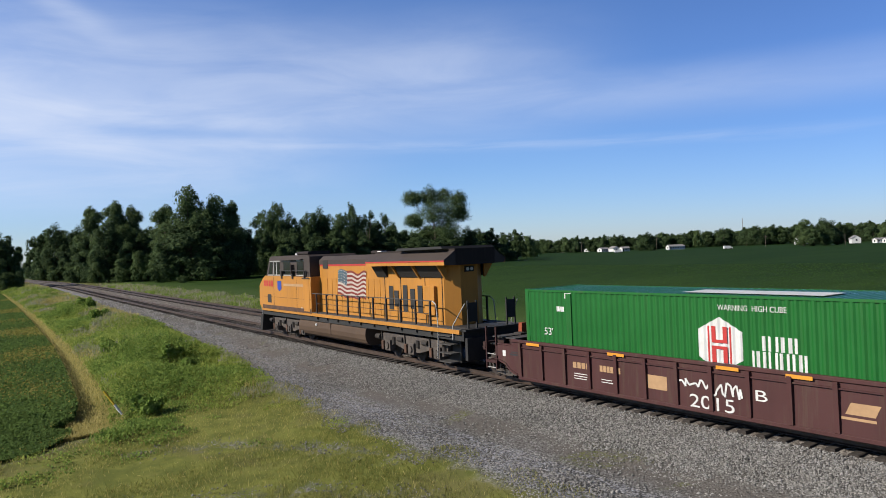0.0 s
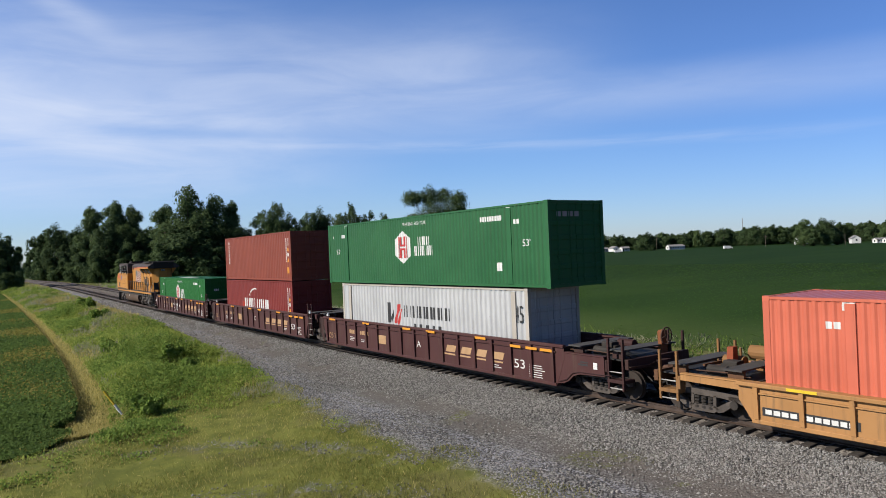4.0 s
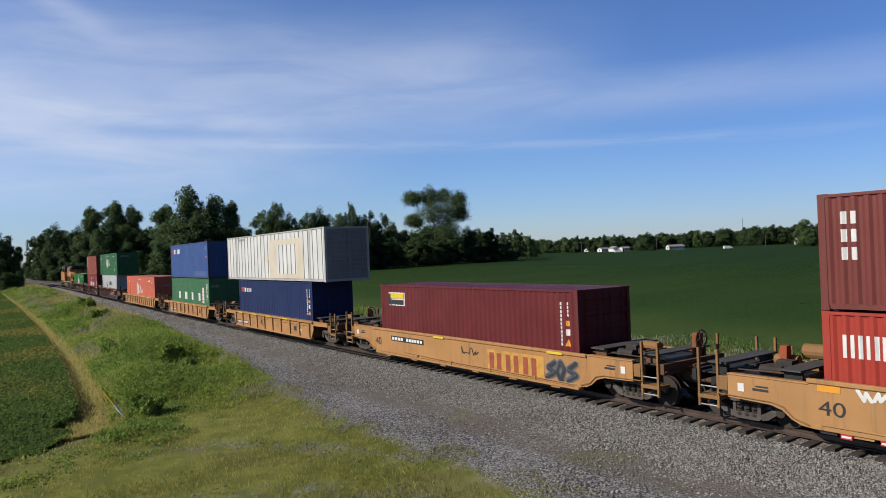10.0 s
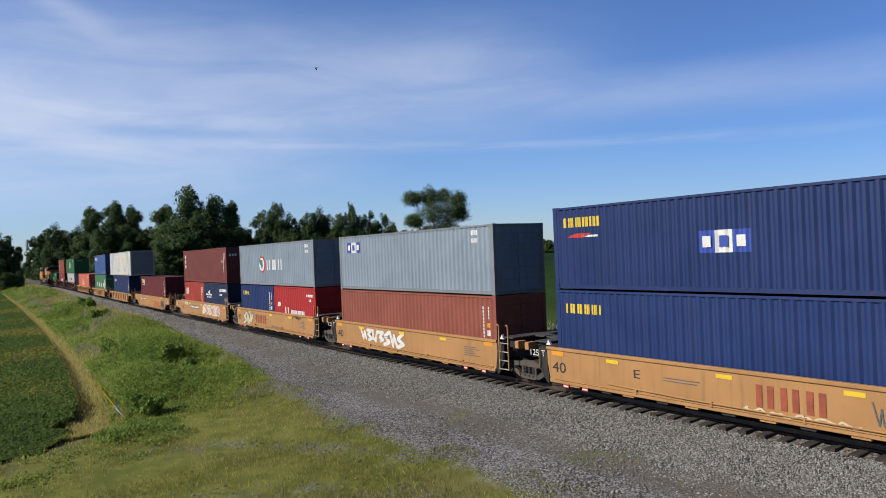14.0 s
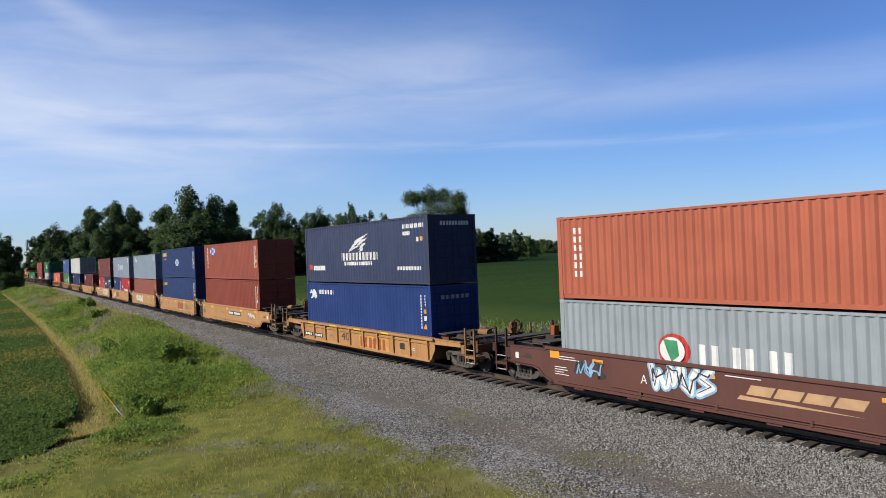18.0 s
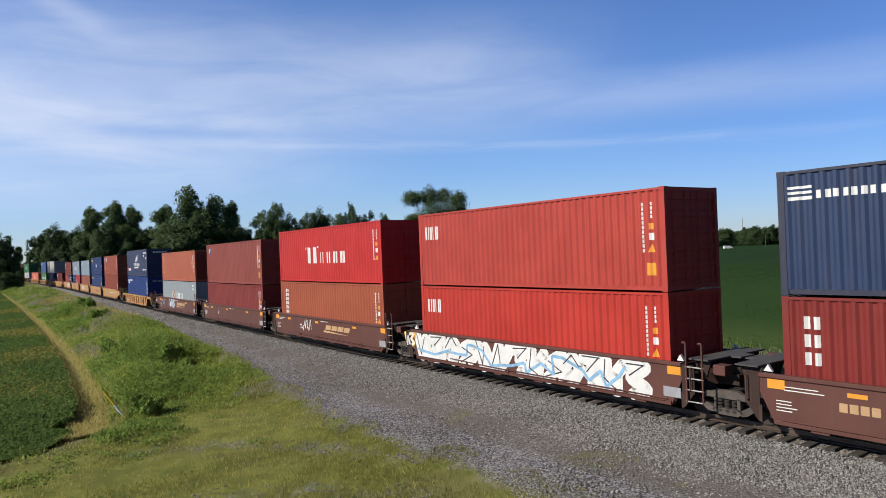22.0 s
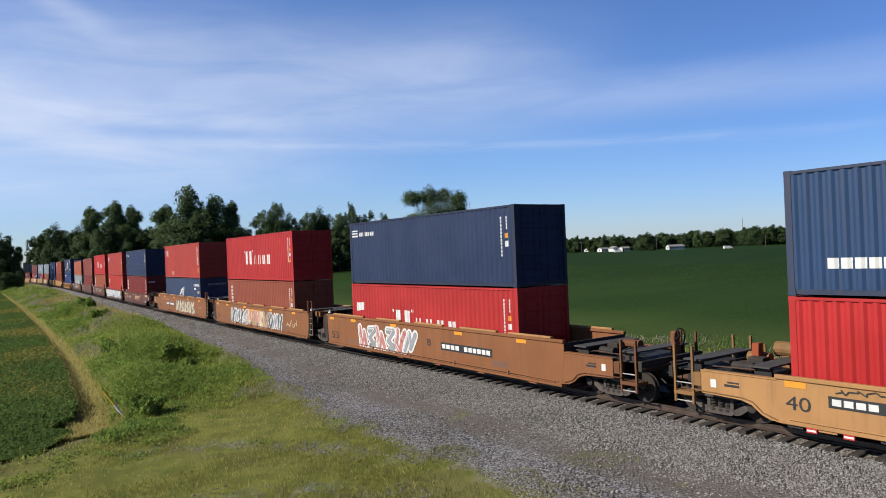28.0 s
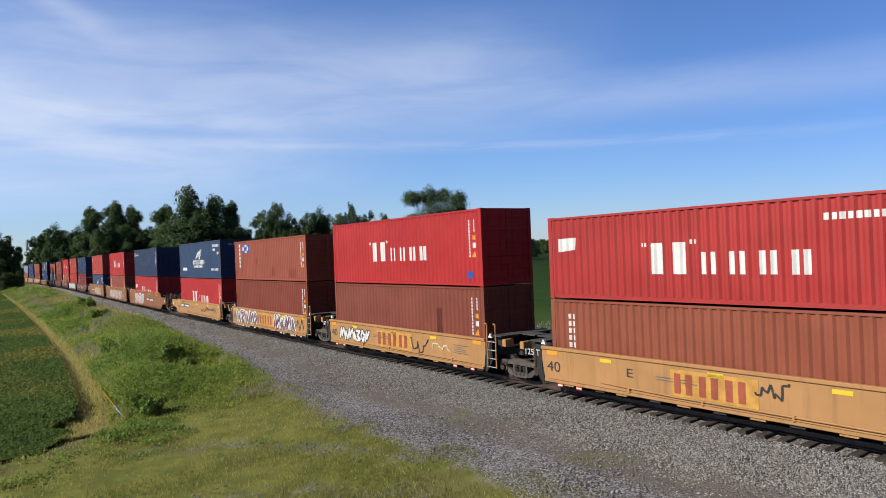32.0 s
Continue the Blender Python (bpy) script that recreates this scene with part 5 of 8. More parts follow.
SIGN_RED, SIGN_YELLOW = plain("faded_red_sign", (0.216, 0.0446, 0.0187), 0.6), plain("faded_yellow_sign", (0.3744, 0.1944, 0.0324), 0.6)


def three_blocks(mark, u0, z0, u1, z1, material=SIGN_RED, back=None):
    """A sign as three pairs of plain upright bars."""
    if back:
        mark("sign_ground", [rect(u0 - 0.12, z0 - 0.08, u1 + 0.12, z1 + 0.10)], back, "", 0.004)
    w, h = (u1 - u0) / 3, z1 - z0
    for k in range(3):
        a = u0 + k * w
        mark("owner_sign", [rect(a, z0, a + 0.26 * w, z1)], material, "red owner's sign as plain bars", 0.010)
        mark("owner_sign", [rect(a + 0.46 * w, z0, a + 0.72 * w, z1)], material, "", 0.010)


def number_plate(mark, u0, z0, u1, z1):
    mark("number_panel", [rect(u0, z0, u1, z1)], BLACK_MARK, "black panel with a white number as plain bars", 0.004)
    d = 0.22 * (z1 - z0)
    mark("number_bars", bars(u0 + 0.08, z0 + d, u0 + (u1 - u0) * 0.40, z1 - d, 4, 0.22) + bars(u0 + (u1 - u0) * 0.48, z0 + d, u1 - 0.05, z1 - d, 6, 0.22), WHITE, "", 0.008)


def stencils(mark, u0, z0, lines, wide, ink, seed):
    """Small data lines, too small to read."""
    rnd = random.Random(seed)
    mark("data_stencil", [rect(u0, z0 - 0.075 * k, u0 + wide * rnd.uniform(0.55, 1.0), z0 - 0.075 * k + 0.024) for k in range(lines)], INK[ink], "", 0.004)


def dashes(mark, z, where, ink="o", wide=0.62, tall=0.10, lift=0.0):
    for u in where:
        mark("reflective_strip", [rect(u, z, u + wide, z + tall)], INK[ink], "orange reflective strip", lift)


def says(mark, words, u0, z0, u1, z1, ink="k", label=""):
    lettering(mark.car, words, mark.x - (0.030 if words == "125 T" else 0.003), -u0, z0, -u1, z1, INK[ink], label)


def owner_blocks(mark, u0, z0, u1, z1):
    """Four leaning beige blocks over a long wedge."""
    mark("owner_sign", bars(u0, z0 + 0.12, u1, z1, 4, 0.10, 0.14), BEIGE_MARK, "beige owner's sign as plain leaning blocks", 0.004)
    mark("owner_wedge", [[(u0 - 0.25, z0 - 0.03), (u1, z0 - 0.02), (u0 - 0.15, z0 + 0.08)]], BEIGE_MARK, "", 0.004)


# which wells are long, and how each unit meets its neighbours
LONG = {0, 1, 2, 3, 18, 19, 20}
JOINED = {0, 1, 7, 8, 9, 10, 13, 14, 15, 16, 18, 19, 21, 22, 23, 24}
SHAPE = {}
for i in range(25):
    SHAPE[i] = (1.50, "ribbed", DULL_RED) if i < 3 else (1.14, "ledge", YELLOW) if i in (3, 4, 5, 12) else (1.30, "smooth", YELLOW) if i == 6 else (1.40, "smooth", BROWN) if 13 <= i < 18 else (1.66, "smooth", ORANGE) if 18 <= i < 21 else (1.40, "smooth", TAN)
CAR_LABEL = {"ribbed": "dusty brown-red well car with ribbed sides and a deep open well", "ledge": "yellow-orange well car with ribbed sides and a broad top ledge"}


def half_of(i):
    return 8.35 if i in LONG else 6.25


def meeting(i):
    """Where unit i ends and the next begins, along the train."""
    if i < 0:
        return 236.35
    if i >= 24:
        return MIDS[24] - 7.8
    return ((MIDS[i] - half_of(i)) + (MIDS[i + 1] + half_of(i + 1))) / 2


CAR = []
for i in range(25):
    z1, style, colour = SHAPE[i]
    half = half_of(i)
    front, rear = meeting(i - 1) - MIDS[i], MIDS[i] - meeting(i)
    coupled = tuple(e for e, j in ((1, i - 1), (-1, i)) if j not in JOINED)
    spots = []
    if 1 in coupled:
        spots.append(min(front - 1.75, half + 1.9) if front - half > 2.6 else front - 1.35)
    spots.append(-(rear - 1.75 if rear - half > 2.6 else rear - 1.35) if -1 in coupled else -rear)
    label = CAR_LABEL.get(style) or {YELLOW: "yellow-orange well car with smooth sides that drop in the middle", BROWN: "brown well car unit with smooth plate sides", ORANGE: "faded orange long well car unit covered in spray paint", TAN: "yellow-tan well car unit with smooth plate sides"}[colour]
    CAR.append(well_car(MIDS[i], front, rear, half, {TAN: 0.29, BROWN: 0.24}.get(colour, 0.18), z1, colour, label, ribs=(16 if i < 3 else 15 if i == 3 else 9) if style != "smooth" else 0, ledge=style == "ledge", slant=0.12 if colour in (TAN, ORANGE) else 0.35, trucks=spots, coupled=coupled, end_colour={TAN: (0.0173, 0.0166, 0.0166), YELLOW: (0.0936, 0.0432, 0.0202), ORANGE: (0.030, 0.024, 0.022), BROWN: (0.0274, 0.0137, 0.0108), DULL_RED: (0.0331, 0.0151, 0.013)}[colour]))

for i in range(3):
    c = CAR[i]
    dashes(c, 1.36, (-7.9, -4.4, -0.85, 0.95, 4.2), tall=0.09, lift=0.055)
    dashes(c, 1.24, (6.2, 7.0, 7.7), tall=0.09, lift=0.09, wide=0.55)
    mark_letter = "BCA"[i]
    says(c, mark_letter, 0.16, 0.70, 0.46, 0.96, "w", "white unit letter")
    says(c, "53", 6.30, 0.54, 6.84, 0.84, "w", "white length mark")
    for k, (a, b) in enumerate(((2.22, 2.95), (3.20, 3.92), (4.16, 4.84), (5.13, 5.80))):
        c("owner_sign", [[(a, 0.72), (b - 0.12, 0.72), (b, 0.98), (a + 0.12, 0.98)], [(a - 0.1, 0.60), (b - 0.1, 0.60), (b - 0.1, 0.66), (a - 0.1, 0.66)]], BEIGE_MARK, "beige owner's sign as plain leaning blocks")
    c("beige_panel", [rect(-3.02, 0.58, -2.38, 0.96)], BEIGE_MARK, "beige square panel")
    c("car_number", bars(-5.84, 0.84, -5.12, 1.02, 4, 0.2) + bars(-4.75, 0.84, -3.95, 1.02, 6, 0.2), BEIGE_MARK)
    stencils(c, -5.8, 0.66, 3, 0.7, "w", i)
    stencils(c, -4.7, 0.60, 2, 0.5, "w", i + 5)
    stencils(c, 7.05, 0.70, 6, 0.8, "w", i + 9)
    stencils(c, 5.1, 0.50, 2, 0.6, "w", i + 19)
    if i:
        says(c, "125 T", -8.05, 0.48, -7.22, 0.74, "e", "beige capacity mark")
scrawl(CAR[0], -1.95, 0.78, -1.05, 1.05, 4, "w", 3, 0.05)
scrawl(CAR[0], -0.95, 0.62, -0.13, 1.06, 5, "w", 4, 0.05)
says(CAR[0], "2015", -1.68, 0.28, -0.41, 0.62, "w", "sprayed white year")
for i in (3, 4, 5, 12):
    c = CAR[i]
    h = c.half
    dashes(c, 1.06, [-h + 0.9 + 2.6 * k for k in range(int(2 * h / 2.6))], "y", 0.7, 0.07, 0.105)
    number_plate(c, -h + 0.25, 0.38, -h + 2.45, 0.58)
    stencils(c, -3.0, 0.62, 3, 0.6, "s", i)
    stencils(c, 1.2, 0.66, 3, 0.7, "s", i + 3)
    c("inspection_panel", [rect(3.92, 0.50, 4.30, 0.76)], BLACK_MARK, "small black inspection panel", 0.004)
    stencils(c, 4.6, 0.60, 2, 0.6, "w", i + 7)
says(CAR[4], "40", -0.85, 0.44, -0.35, 0.74, "k", "black length mark")
scrawl(CAR[4], -2.38, 0.26, -1.30, 0.78, 5, "s", 8, 0.05)
scrawl(CAR[4], 2.45, 0.24, 3.40, 0.72, 4, "s", 9, 0.03)
scrawl(CAR[4], 1.0, 0.3, 1.9, 0.6, 4, "i", 10, 0.05)
says(CAR[5], "40", -1.54, 0.46, -0.80, 0.84, "k", "black length mark")
says(CAR[12], "40", -1.63, 0.46, -0.80, 0.82, "k", "black length mark")
three_blocks(CAR[12], 0.35, 0.30, 2.9, 0.78, SIGN_RED, SIGN_YELLOW)
says(CAR[3], "53", -1.6, 0.46, -1.0, 0.78, "k", "black length mark")
c = CAR[6]
says(c, "40", -6.30, 0.54, -5.80, 0.88, "k", "black length mark")
number_plate(c, -4.93, 0.80, -2.38, 1.02)
dashes(c, 1.18, (-1.6, 4.9), "y", 0.7, 0.08, 0.05)
three_blocks(c, 1.9, 0.36, 4.6, 0.94, SIGN_RED, SIGN_YELLOW)
graffiti(c, 4.8, 0.30, 6.2, 1.0, 3, "sks", 21)
scrawl(c, 0.2, 0.7, 1.3, 1.0, 4, "k", 22, 0.03)
for i in (7, 8, 9, 10, 11, 21, 22, 23, 24):
    c = CAR[i]
    says(c, "40", -6.14, 0.62, -5.56, 0.94, "k", "black length mark")
    dashes(c, 1.14, (-6.15, 5.62), "o", 0.5, 0.20, 0.004)
    dashes(c, 1.12, (-3.9, -0.3, 2.8), "y", 0.45, 0.11, 0.004)
    stencils(c, -1.9, 0.92, 2, 1.4, "s", i)
    stencils(c, 4.4, 1.0, 5, 1.0, "s", i + 31)
    stencils(c, 3.6, 0.36, 2, 1.4, "s", i + 41)
    for u in (-5.7, -4.9, 4.35, 5.45):
        plate = part("reflector", Geo().box(-c.w - 0.012, -c.w + 0.02, -u - 0.27, -u - 0.03, 0.17, 0.28), INK["r"], c.car, "red and white reflector")
        part("white_stripe", Geo().box(-c.w - 0.016, -c.w - 0.013, -u - 0.25, -u - 0.05, 0.20, 0.245), WHITE, plate)
    says(c, {7: "A", 8: "C", 9: "D", 10: "E", 11: "A", 21: "B", 22: "C", 23: "D", 24: "E"}[i], -2.90, 0.80, -2.68, 1.04, "k", "black unit letter")
    if i not in (7, 21):
        says(c, "125 T", -7.12, 1.06, -6.44, 1.26, "w", "white capacity mark")
for i, a in ((7, -3.43), (11, 0.25), (21, -5.17)):
    number_plate(CAR[i], a, 0.80, a + 2.7, 1.06)
for i, a, b, back in ((8, -2.66, -0.74, None), (10, 0.77, 2.59, None), (22, -1.36, 1.30, SIGN_YELLOW), (23, -1.44, 1.28, SIGN_YELLOW), (24, -1.30, 0.96, SIGN_YELLOW)):
    three_blocks(CAR[i], a, 0.56, b, 1.10, SIGN_RED, back)
graffiti(CAR[7], 0.24, 0.50, 4.8, 1.22, 6, "wcic", 51)
graffiti(CAR[7], -5.3, 1.0, -4.1, 1.3, 4, "www", 52, fill=False)
graffiti(CAR[8], -5.0, 0.30, -3.2, 1.22, 3, "sccw", 53)
scrawl(CAR[8], 3.28, 1.10, 4.62, 1.32, 6, "k", 54, 0.04)
scrawl(CAR[8], 0.3, 0.35, 2.4, 0.55, 2, "s", 55, 0.06)
graffiti(CAR[9], -3.68, 0.62, -1.6, 1.18, 4, "www", 56, fill=False)
graffiti(CAR[9], -1.6, 0.45, 0.1, 1.20, 3, "www", 57, fill=False)
scrawl(CAR[10], 0.4, 0.40, 3.2, 0.54, 9, "c", 58, 0.05)
scrawl(CAR[10], 3.4, 0.55, 4.3, 1.1, 5, "s", 59, 0.03)
scrawl(CAR[11], 4.48, 0.64, 5.9, 1.2, 5, "w", 60, 0.07)
scrawl(CAR[21], 1.13, 0.62, 2.6, 0.9, 7, "k", 61, 0.045)
scrawl(CAR[21], 2.4, 0.72, 5.5, 1.12, 10, "k", 62, 0.055)
scrawl(CAR[21], -5.0, 1.08, -3.0, 1.28, 8, "k", 63, 0.03)
graffiti(CAR[22], -5.5, 0.20, -1.5, 1.28, 5, "wspw", 64, 0.1)
graffiti(CAR[22], 1.4, 0.20, 4.7, 1.28, 4, "wpsw", 65, 0.1)
scrawl(CAR[22], 5.0, 0.5, 6.0, 1.2, 5, "k", 66, 0.04)
graffiti(CAR[23], -5.24, 0.46, -2.25, 1.12, 7, "kwww", 67)
scrawl(CAR[23], 1.27, 0.42, 2.7, 1.1, 5, "k", 68, 0.05)
scrawl(CAR[23], 2.9, 0.7, 4.2, 1.0, 5, "c", 69, 0.06)
scrawl(CAR[24], 0.96, 0.78, 1.94, 1.24, 5, "k", 70, 0.05)
for i in range(13, 18):
    c = CAR[i]
    dashes(c, 1.06, (-6.4, 6.15), "o", 0.42, 0.22, 0.004)
    dashes(c, 1.08, (-4.6, -0.9, 3.4), "o", 0.42, 0.10, 0.004)
    stencils(c, -6.0, 1.12, 2, 1.0, "w", i)
    stencils(c, -6.2, 0.78, 4, 0.6, "w", i + 11)
    c("data_panel", [rect(6.0, 0.45, 6.55, 0.72)], INK["g"], "", 0.004)
    stencils(c, -0.2, 1.20, 1, 1.2, "w", i + 21)
    says(c, "AEDCB"[i - 13], -2.82, 0.68, -2.60, 0.93, "w", "white unit letter")
    if i in (13, 15, 17):
        owner_blocks(c, 0.35, 0.70, 3.1, 1.06)
graffiti(CAR[13], -5.34, 0.60, -4.15, 1.14, 3, "lklk", 71, fill=False)
scrawl(CAR[13], -5.3, 0.62, -4.2, 1.12, 4, "l", 78, 0.05)
graffiti(CAR[13], -2.50, 0.50, -0.5, 1.34, 4, "lwwk", 72)
scrawl(CAR[13], -2.45, 0.55, -0.55, 1.30, 6, "k", 77, 0.04)
scrawl(CAR[15], -2.82, 0.60, -1.25, 1.22, 7, "w", 73, 0.05)
graffiti(CAR[16], -6.2, 0.22, -0.3, 1.36, 6, "wwwk", 74)
graffiti(CAR[16], -0.2, 0.22, 5.5, 1.34, 7, "wwwk", 75)
scrawl(CAR[16], -5.9, 0.40, 5.2, 1.15, 9, "l", 79, 0.10)
graffiti(CAR[16], -7.1, 0.7, -6.4, 1.3, 2, "yww", 76)
CAR[17]("car_number", bars(-4.78, 0.74, -3.9, 0.94, 4, 0.2) + bars(-3.55, 0.74, -2.35, 0.94, 6, 0.2), BEIGE_MARK)
CAR[17]("white_frame", [rect(6.62, 1.08, 7.16, 1.34)], WHITE, "", 0.004)
for i in range(18, 21):
    c = CAR[i]
    says(c, "53", -8.0, 0.48, -7.28, 0.82, "k", "black length mark")
    dashes(c, 1.40, (-8.2, -5.9, -2.2, 2.6, 6.2), "o", 0.5, 0.13, 0.004)
    stencils(c, 4.9, 0.62, 3, 0.9, "s", i)
    stencils(c, -6.2, 0.5, 2, 1.0, "s", i + 4)
number_plate(CAR[18], -5.06, 0.72, -1.99, 1.02)
graffiti(CAR[18], -1.3, 0.20, 5.0, 1.28, 7, "sccs", 81)
scrawl(CAR[18], 5.8, 0.8, 7.6, 1.2, 5, "i", 82, 0.04)
scrawl(CAR[18], -7.0, 1.1, -4.0, 1.4, 9, "i", 83, 0.03)
graffiti(CAR[19], -4.9, 0.20, -1.5, 1.30, 4, "wsgw", 84, 0.1)
graffiti(CAR[19], -1.6, 0.20, 2.4, 1.30, 4, "gcec", 85, 0.1)
graffiti(CAR[19], 2.4, 0.20, 4.6, 1.30, 3, "wsgw", 86, 0.1)
three_blocks(CAR[19], -1.40, 0.66, 1.1, 1.26, INK["i"], ORANGE_MARK)
scrawl(CAR[19], 5.4, 0.6, 7.0, 1.1, 5, "c", 87, 0.05)
graffiti(CAR[20], -5.2, 0.24, -0.2, 1.36, 6, "wigw", 88, 0.1)
number_plate(CAR[20], 1.67, 0.74, 4.87, 1.04)
says(CAR[20], "B", 0.72, 0.84, 0.98, 1.10, "k", "black unit letter")

# single long box behind the locomotive
m = box_for(0, 0, 16.154, HIGH, tone(18, 112, 40), "bright green corrugated long container riding low in a well", "domestic", wear=0.25)
hexagon_logo(m, 7.22, 1.62, RED_MARK, 8.08, 1.14)
domestic_marks(m)
rear_bars(m, 1.9, -0.6, -0.2, 3)
g = Geo().face((-0.9, 2.2, HIGH + 0.002), (0.2, 2.2, HIGH + 0.002), (0.2, -1.6, HIGH + 0.002), (-0.9, -1.6, HIGH + 0.002))
part("roof_panel", g, WHITE, m.box, "white panel on the roof")

m = box_for(1, 0, 12.192, HIGH, tone(150, 52, 52), "dark red corrugated container carrying another on its top", wear=0.35)
mark_z = 1.12
m("owner_name", bars(3.80, mark_z, 5.98, mark_z + 0.60, 3, 0.26) + bars(6.10, mark_z, 8.38, mark_z + 0.58, 3, 0.26), WHITE, "white line of lettering as plain blocks")
m("swoosh", stroke([(4.70, 1.90), (4.95, 2.14), (5.35, 2.30), (5.75, 2.36), (6.10, 2.34)], 0.10), WHITE, "white curved stroke")
m("name_patch", [rect(3.30, 1.12, 3.72, 1.45)], paint(tone(200, 60, 40)))
number_columns(m)
m = box_for(1, 1, 12.192, HIGH, tone(164, 76, 62), "rust red corrugated container stacked on a darker one", wear=0.3)
upright_name(m, 6, 0.98, 2.60)
number_columns(m, plate=True)

m = box_for(2, 0, 13.716, HIGH, tone(200, 202, 204), "dirty white corrugated container under a green one", frame=tone(196, 188, 176), wear=0.7)
m("owner_name", bars(5.65, 1.52, 9.30, 2.02, 7, 0.38), BLACK_MARK, "black line of lettering as plain blocks")
m("owner_line", bars(6.43, 1.10, 8.75, 1.27, 5, 0.55), BLACK_MARK)
m("black_slash", [[(4.33, 1.20), (4.60, 1.20), (4.60, 2.10), (4.33, 2.10)], [(4.60, 1.40), (4.80, 1.80), (4.80, 1.50), (4.66, 1.22)]], BLACK_MARK)
m("red_slash", [[(4.85, 1.20), (5.05, 1.20), (5.42, 2.05), (5.20, 2.05)], [(5.10, 1.15), (5.25, 1.15), (5.55, 1.85), (5.42, 1.85)]], RED_MARK, "red slanted strokes")
lettering(m.box, "45", m.x, m.half - 13.0, 1.70, m.half - 13.42, 2.30, BLACK_MARK, "black length mark")
m = box_for(2, 1, 16.154, HIGH, tone(40, 108, 62), "green corrugated long container overhanging a white one", "domestic", wear=0.3)
hexagon_logo(m, 7.15, 1.60, RED_MARK, 8.04, 1.22)
domestic_marks(m)
rear_bars(m, 2.35, -0.9, 0.2, 4, GREY_MARK)
m("number_patch", [rect(0.5, 2.2, 0.62, 2.32)], WHITE)

m = box_for(3, 0, 16.154, HIGH, tone(240, 116, 94), "faded orange corrugated long container riding low in a well", "domestic", wear=0.45)
hexagon_logo(m, 6.85, 1.52, paint(tone(240, 116, 94)), 7.62, 1.10, 2.15, True)
domestic_marks(m, False)
m("repair_patch", [rect(12.62, 2.44, 13.5, 2.60)], paint(tone(190, 60, 55)))
rear_bars(m, 1.9, -0.6, 0.2, 3, GREY_MARK)

m = box_for(4, 0, 12.192, HIGH, tone(66, 124, 84), "green corrugated container with four spaced white blocks", wear=0.3)
for u0, u1 in ((2.35, 3.20), (4.48, 5.45), (6.75, 7.57), (8.85, 9.66)):
    m("owner_letter", [rect(u0 + 0.14, 1.10, u1 - 0.14, 1.72)], WHITE, "white block letter shape")
m("notice_panel", [rect(10.12, 0.94, 10.61, 2.17)], WHITE, "white notice panel")
g = Geo()
for k in range(4):
    g.face(*[(m.x - 0.004, m.half - u, z) for u, z in rect(10.2, 1.12 + 0.28 * k, 10.52, 1.20 + 0.28 * k)])
part("notice_line", g, RED_MARK, m.box)
number_columns(m, tri=False)
rear_bars(m, 2.2, -1.0, -0.4, 2, GREY_MARK)
m = box_for(4, 1, 12.192, HIGH, tone(62, 98, 180), "worn blue corrugated container with rusty corner posts", frame=tone(66, 84, 140), wear=0.7)
m("owner_initials", bars(0.57, 2.08, 1.27, 2.52, 2, 0.15), RED_MARK, "red blocks")
m("owner_name", bars(1.33, 2.08, 3.66, 2.48, 5, 0.34), WHITE, "white line of lettering as plain blocks")
m("faded_patch", [rect(11.30, 2.24, 11.98, 2.56), rect(8.0, 0.15, 11.6, 0.55)], paint(tone(95, 125, 190), wear=1.0))
m("sticker", [rect(11.52, 1.60, 11.68, 1.76)], ORANGE_MARK)

m = box_for(5, 0, 12.192, HIGH, tone(28, 50, 110), "navy blue corrugated container under an overhanging white one", wear=0.3)
m("owner_initials", bars(0.51, 2.12, 0.98, 2.42, 2, 0.15), RED_MARK, "red blocks")
m("owner_name", bars(0.98, 2.12, 2.50, 2.38, 5, 0.34), WHITE, "white line of lettering as plain blocks")
number_columns(m)
m = box_for(5, 1, 16.154, HIGH, tone(226, 226, 222), "white ribbed long container with a beige painted-over square", "post", frame=tone(192, 190, 184), door_colour=tone(150, 150, 150), wear=0.35)
BEIGE = paint(tone(226, 212, 188), wear=0.3)
for u0, z0, u1, z1 in ((8.15, 0.16, 9.30, 2.45), (12.35, 0.16, 13.25, 2.45), (9.30, 2.10, 12.35, 2.45), (9.30, 0.16, 12.35, 0.44)):
    m("painted_over_patch", [rect(u0, z0, u1, z1)], BEIGE, "beige patch painted over a sign")
m("number_line", bars(2.5, 2.58, 3.8, 2.72, 9, 0.2), GREY_MARK)
m("faint_sign", [ring(7.78, 1.36, 0.26, 0.22, 6, 0.5)], BEIGE)

m = box_for(6, 0, 12.192, HIGH, tone(122, 42, 50), "maroon corrugated container riding alone in a well", wear=0.25)
m("logo_panel", [rect(0.62, 1.98, 1.96, 2.56)], WHITE, "white sign with yellow and black")
g = Geo()
for u0, z0, u1, z1 in ((0.66, 2.30, 1.92, 2.52),):
    g.face(*[(m.x - 0.004, m.half - u, z) for u, z in rect(u0, z0, u1, z1)])
part("logo_stripe", g, YELLOW_MARK, m.box)
g = Geo()
for u0, z0, u1, z1 in ((0.66, 2.02, 0.84, 2.50), (0.92, 2.04, 1.90, 2.24)):
    g.face(*[(m.x - 0.008, m.half - u, z) for u, z in rect(u0, z0, u1, z1)])
part("logo_block", g, BLACK_MARK, m.box)
number_columns(m)

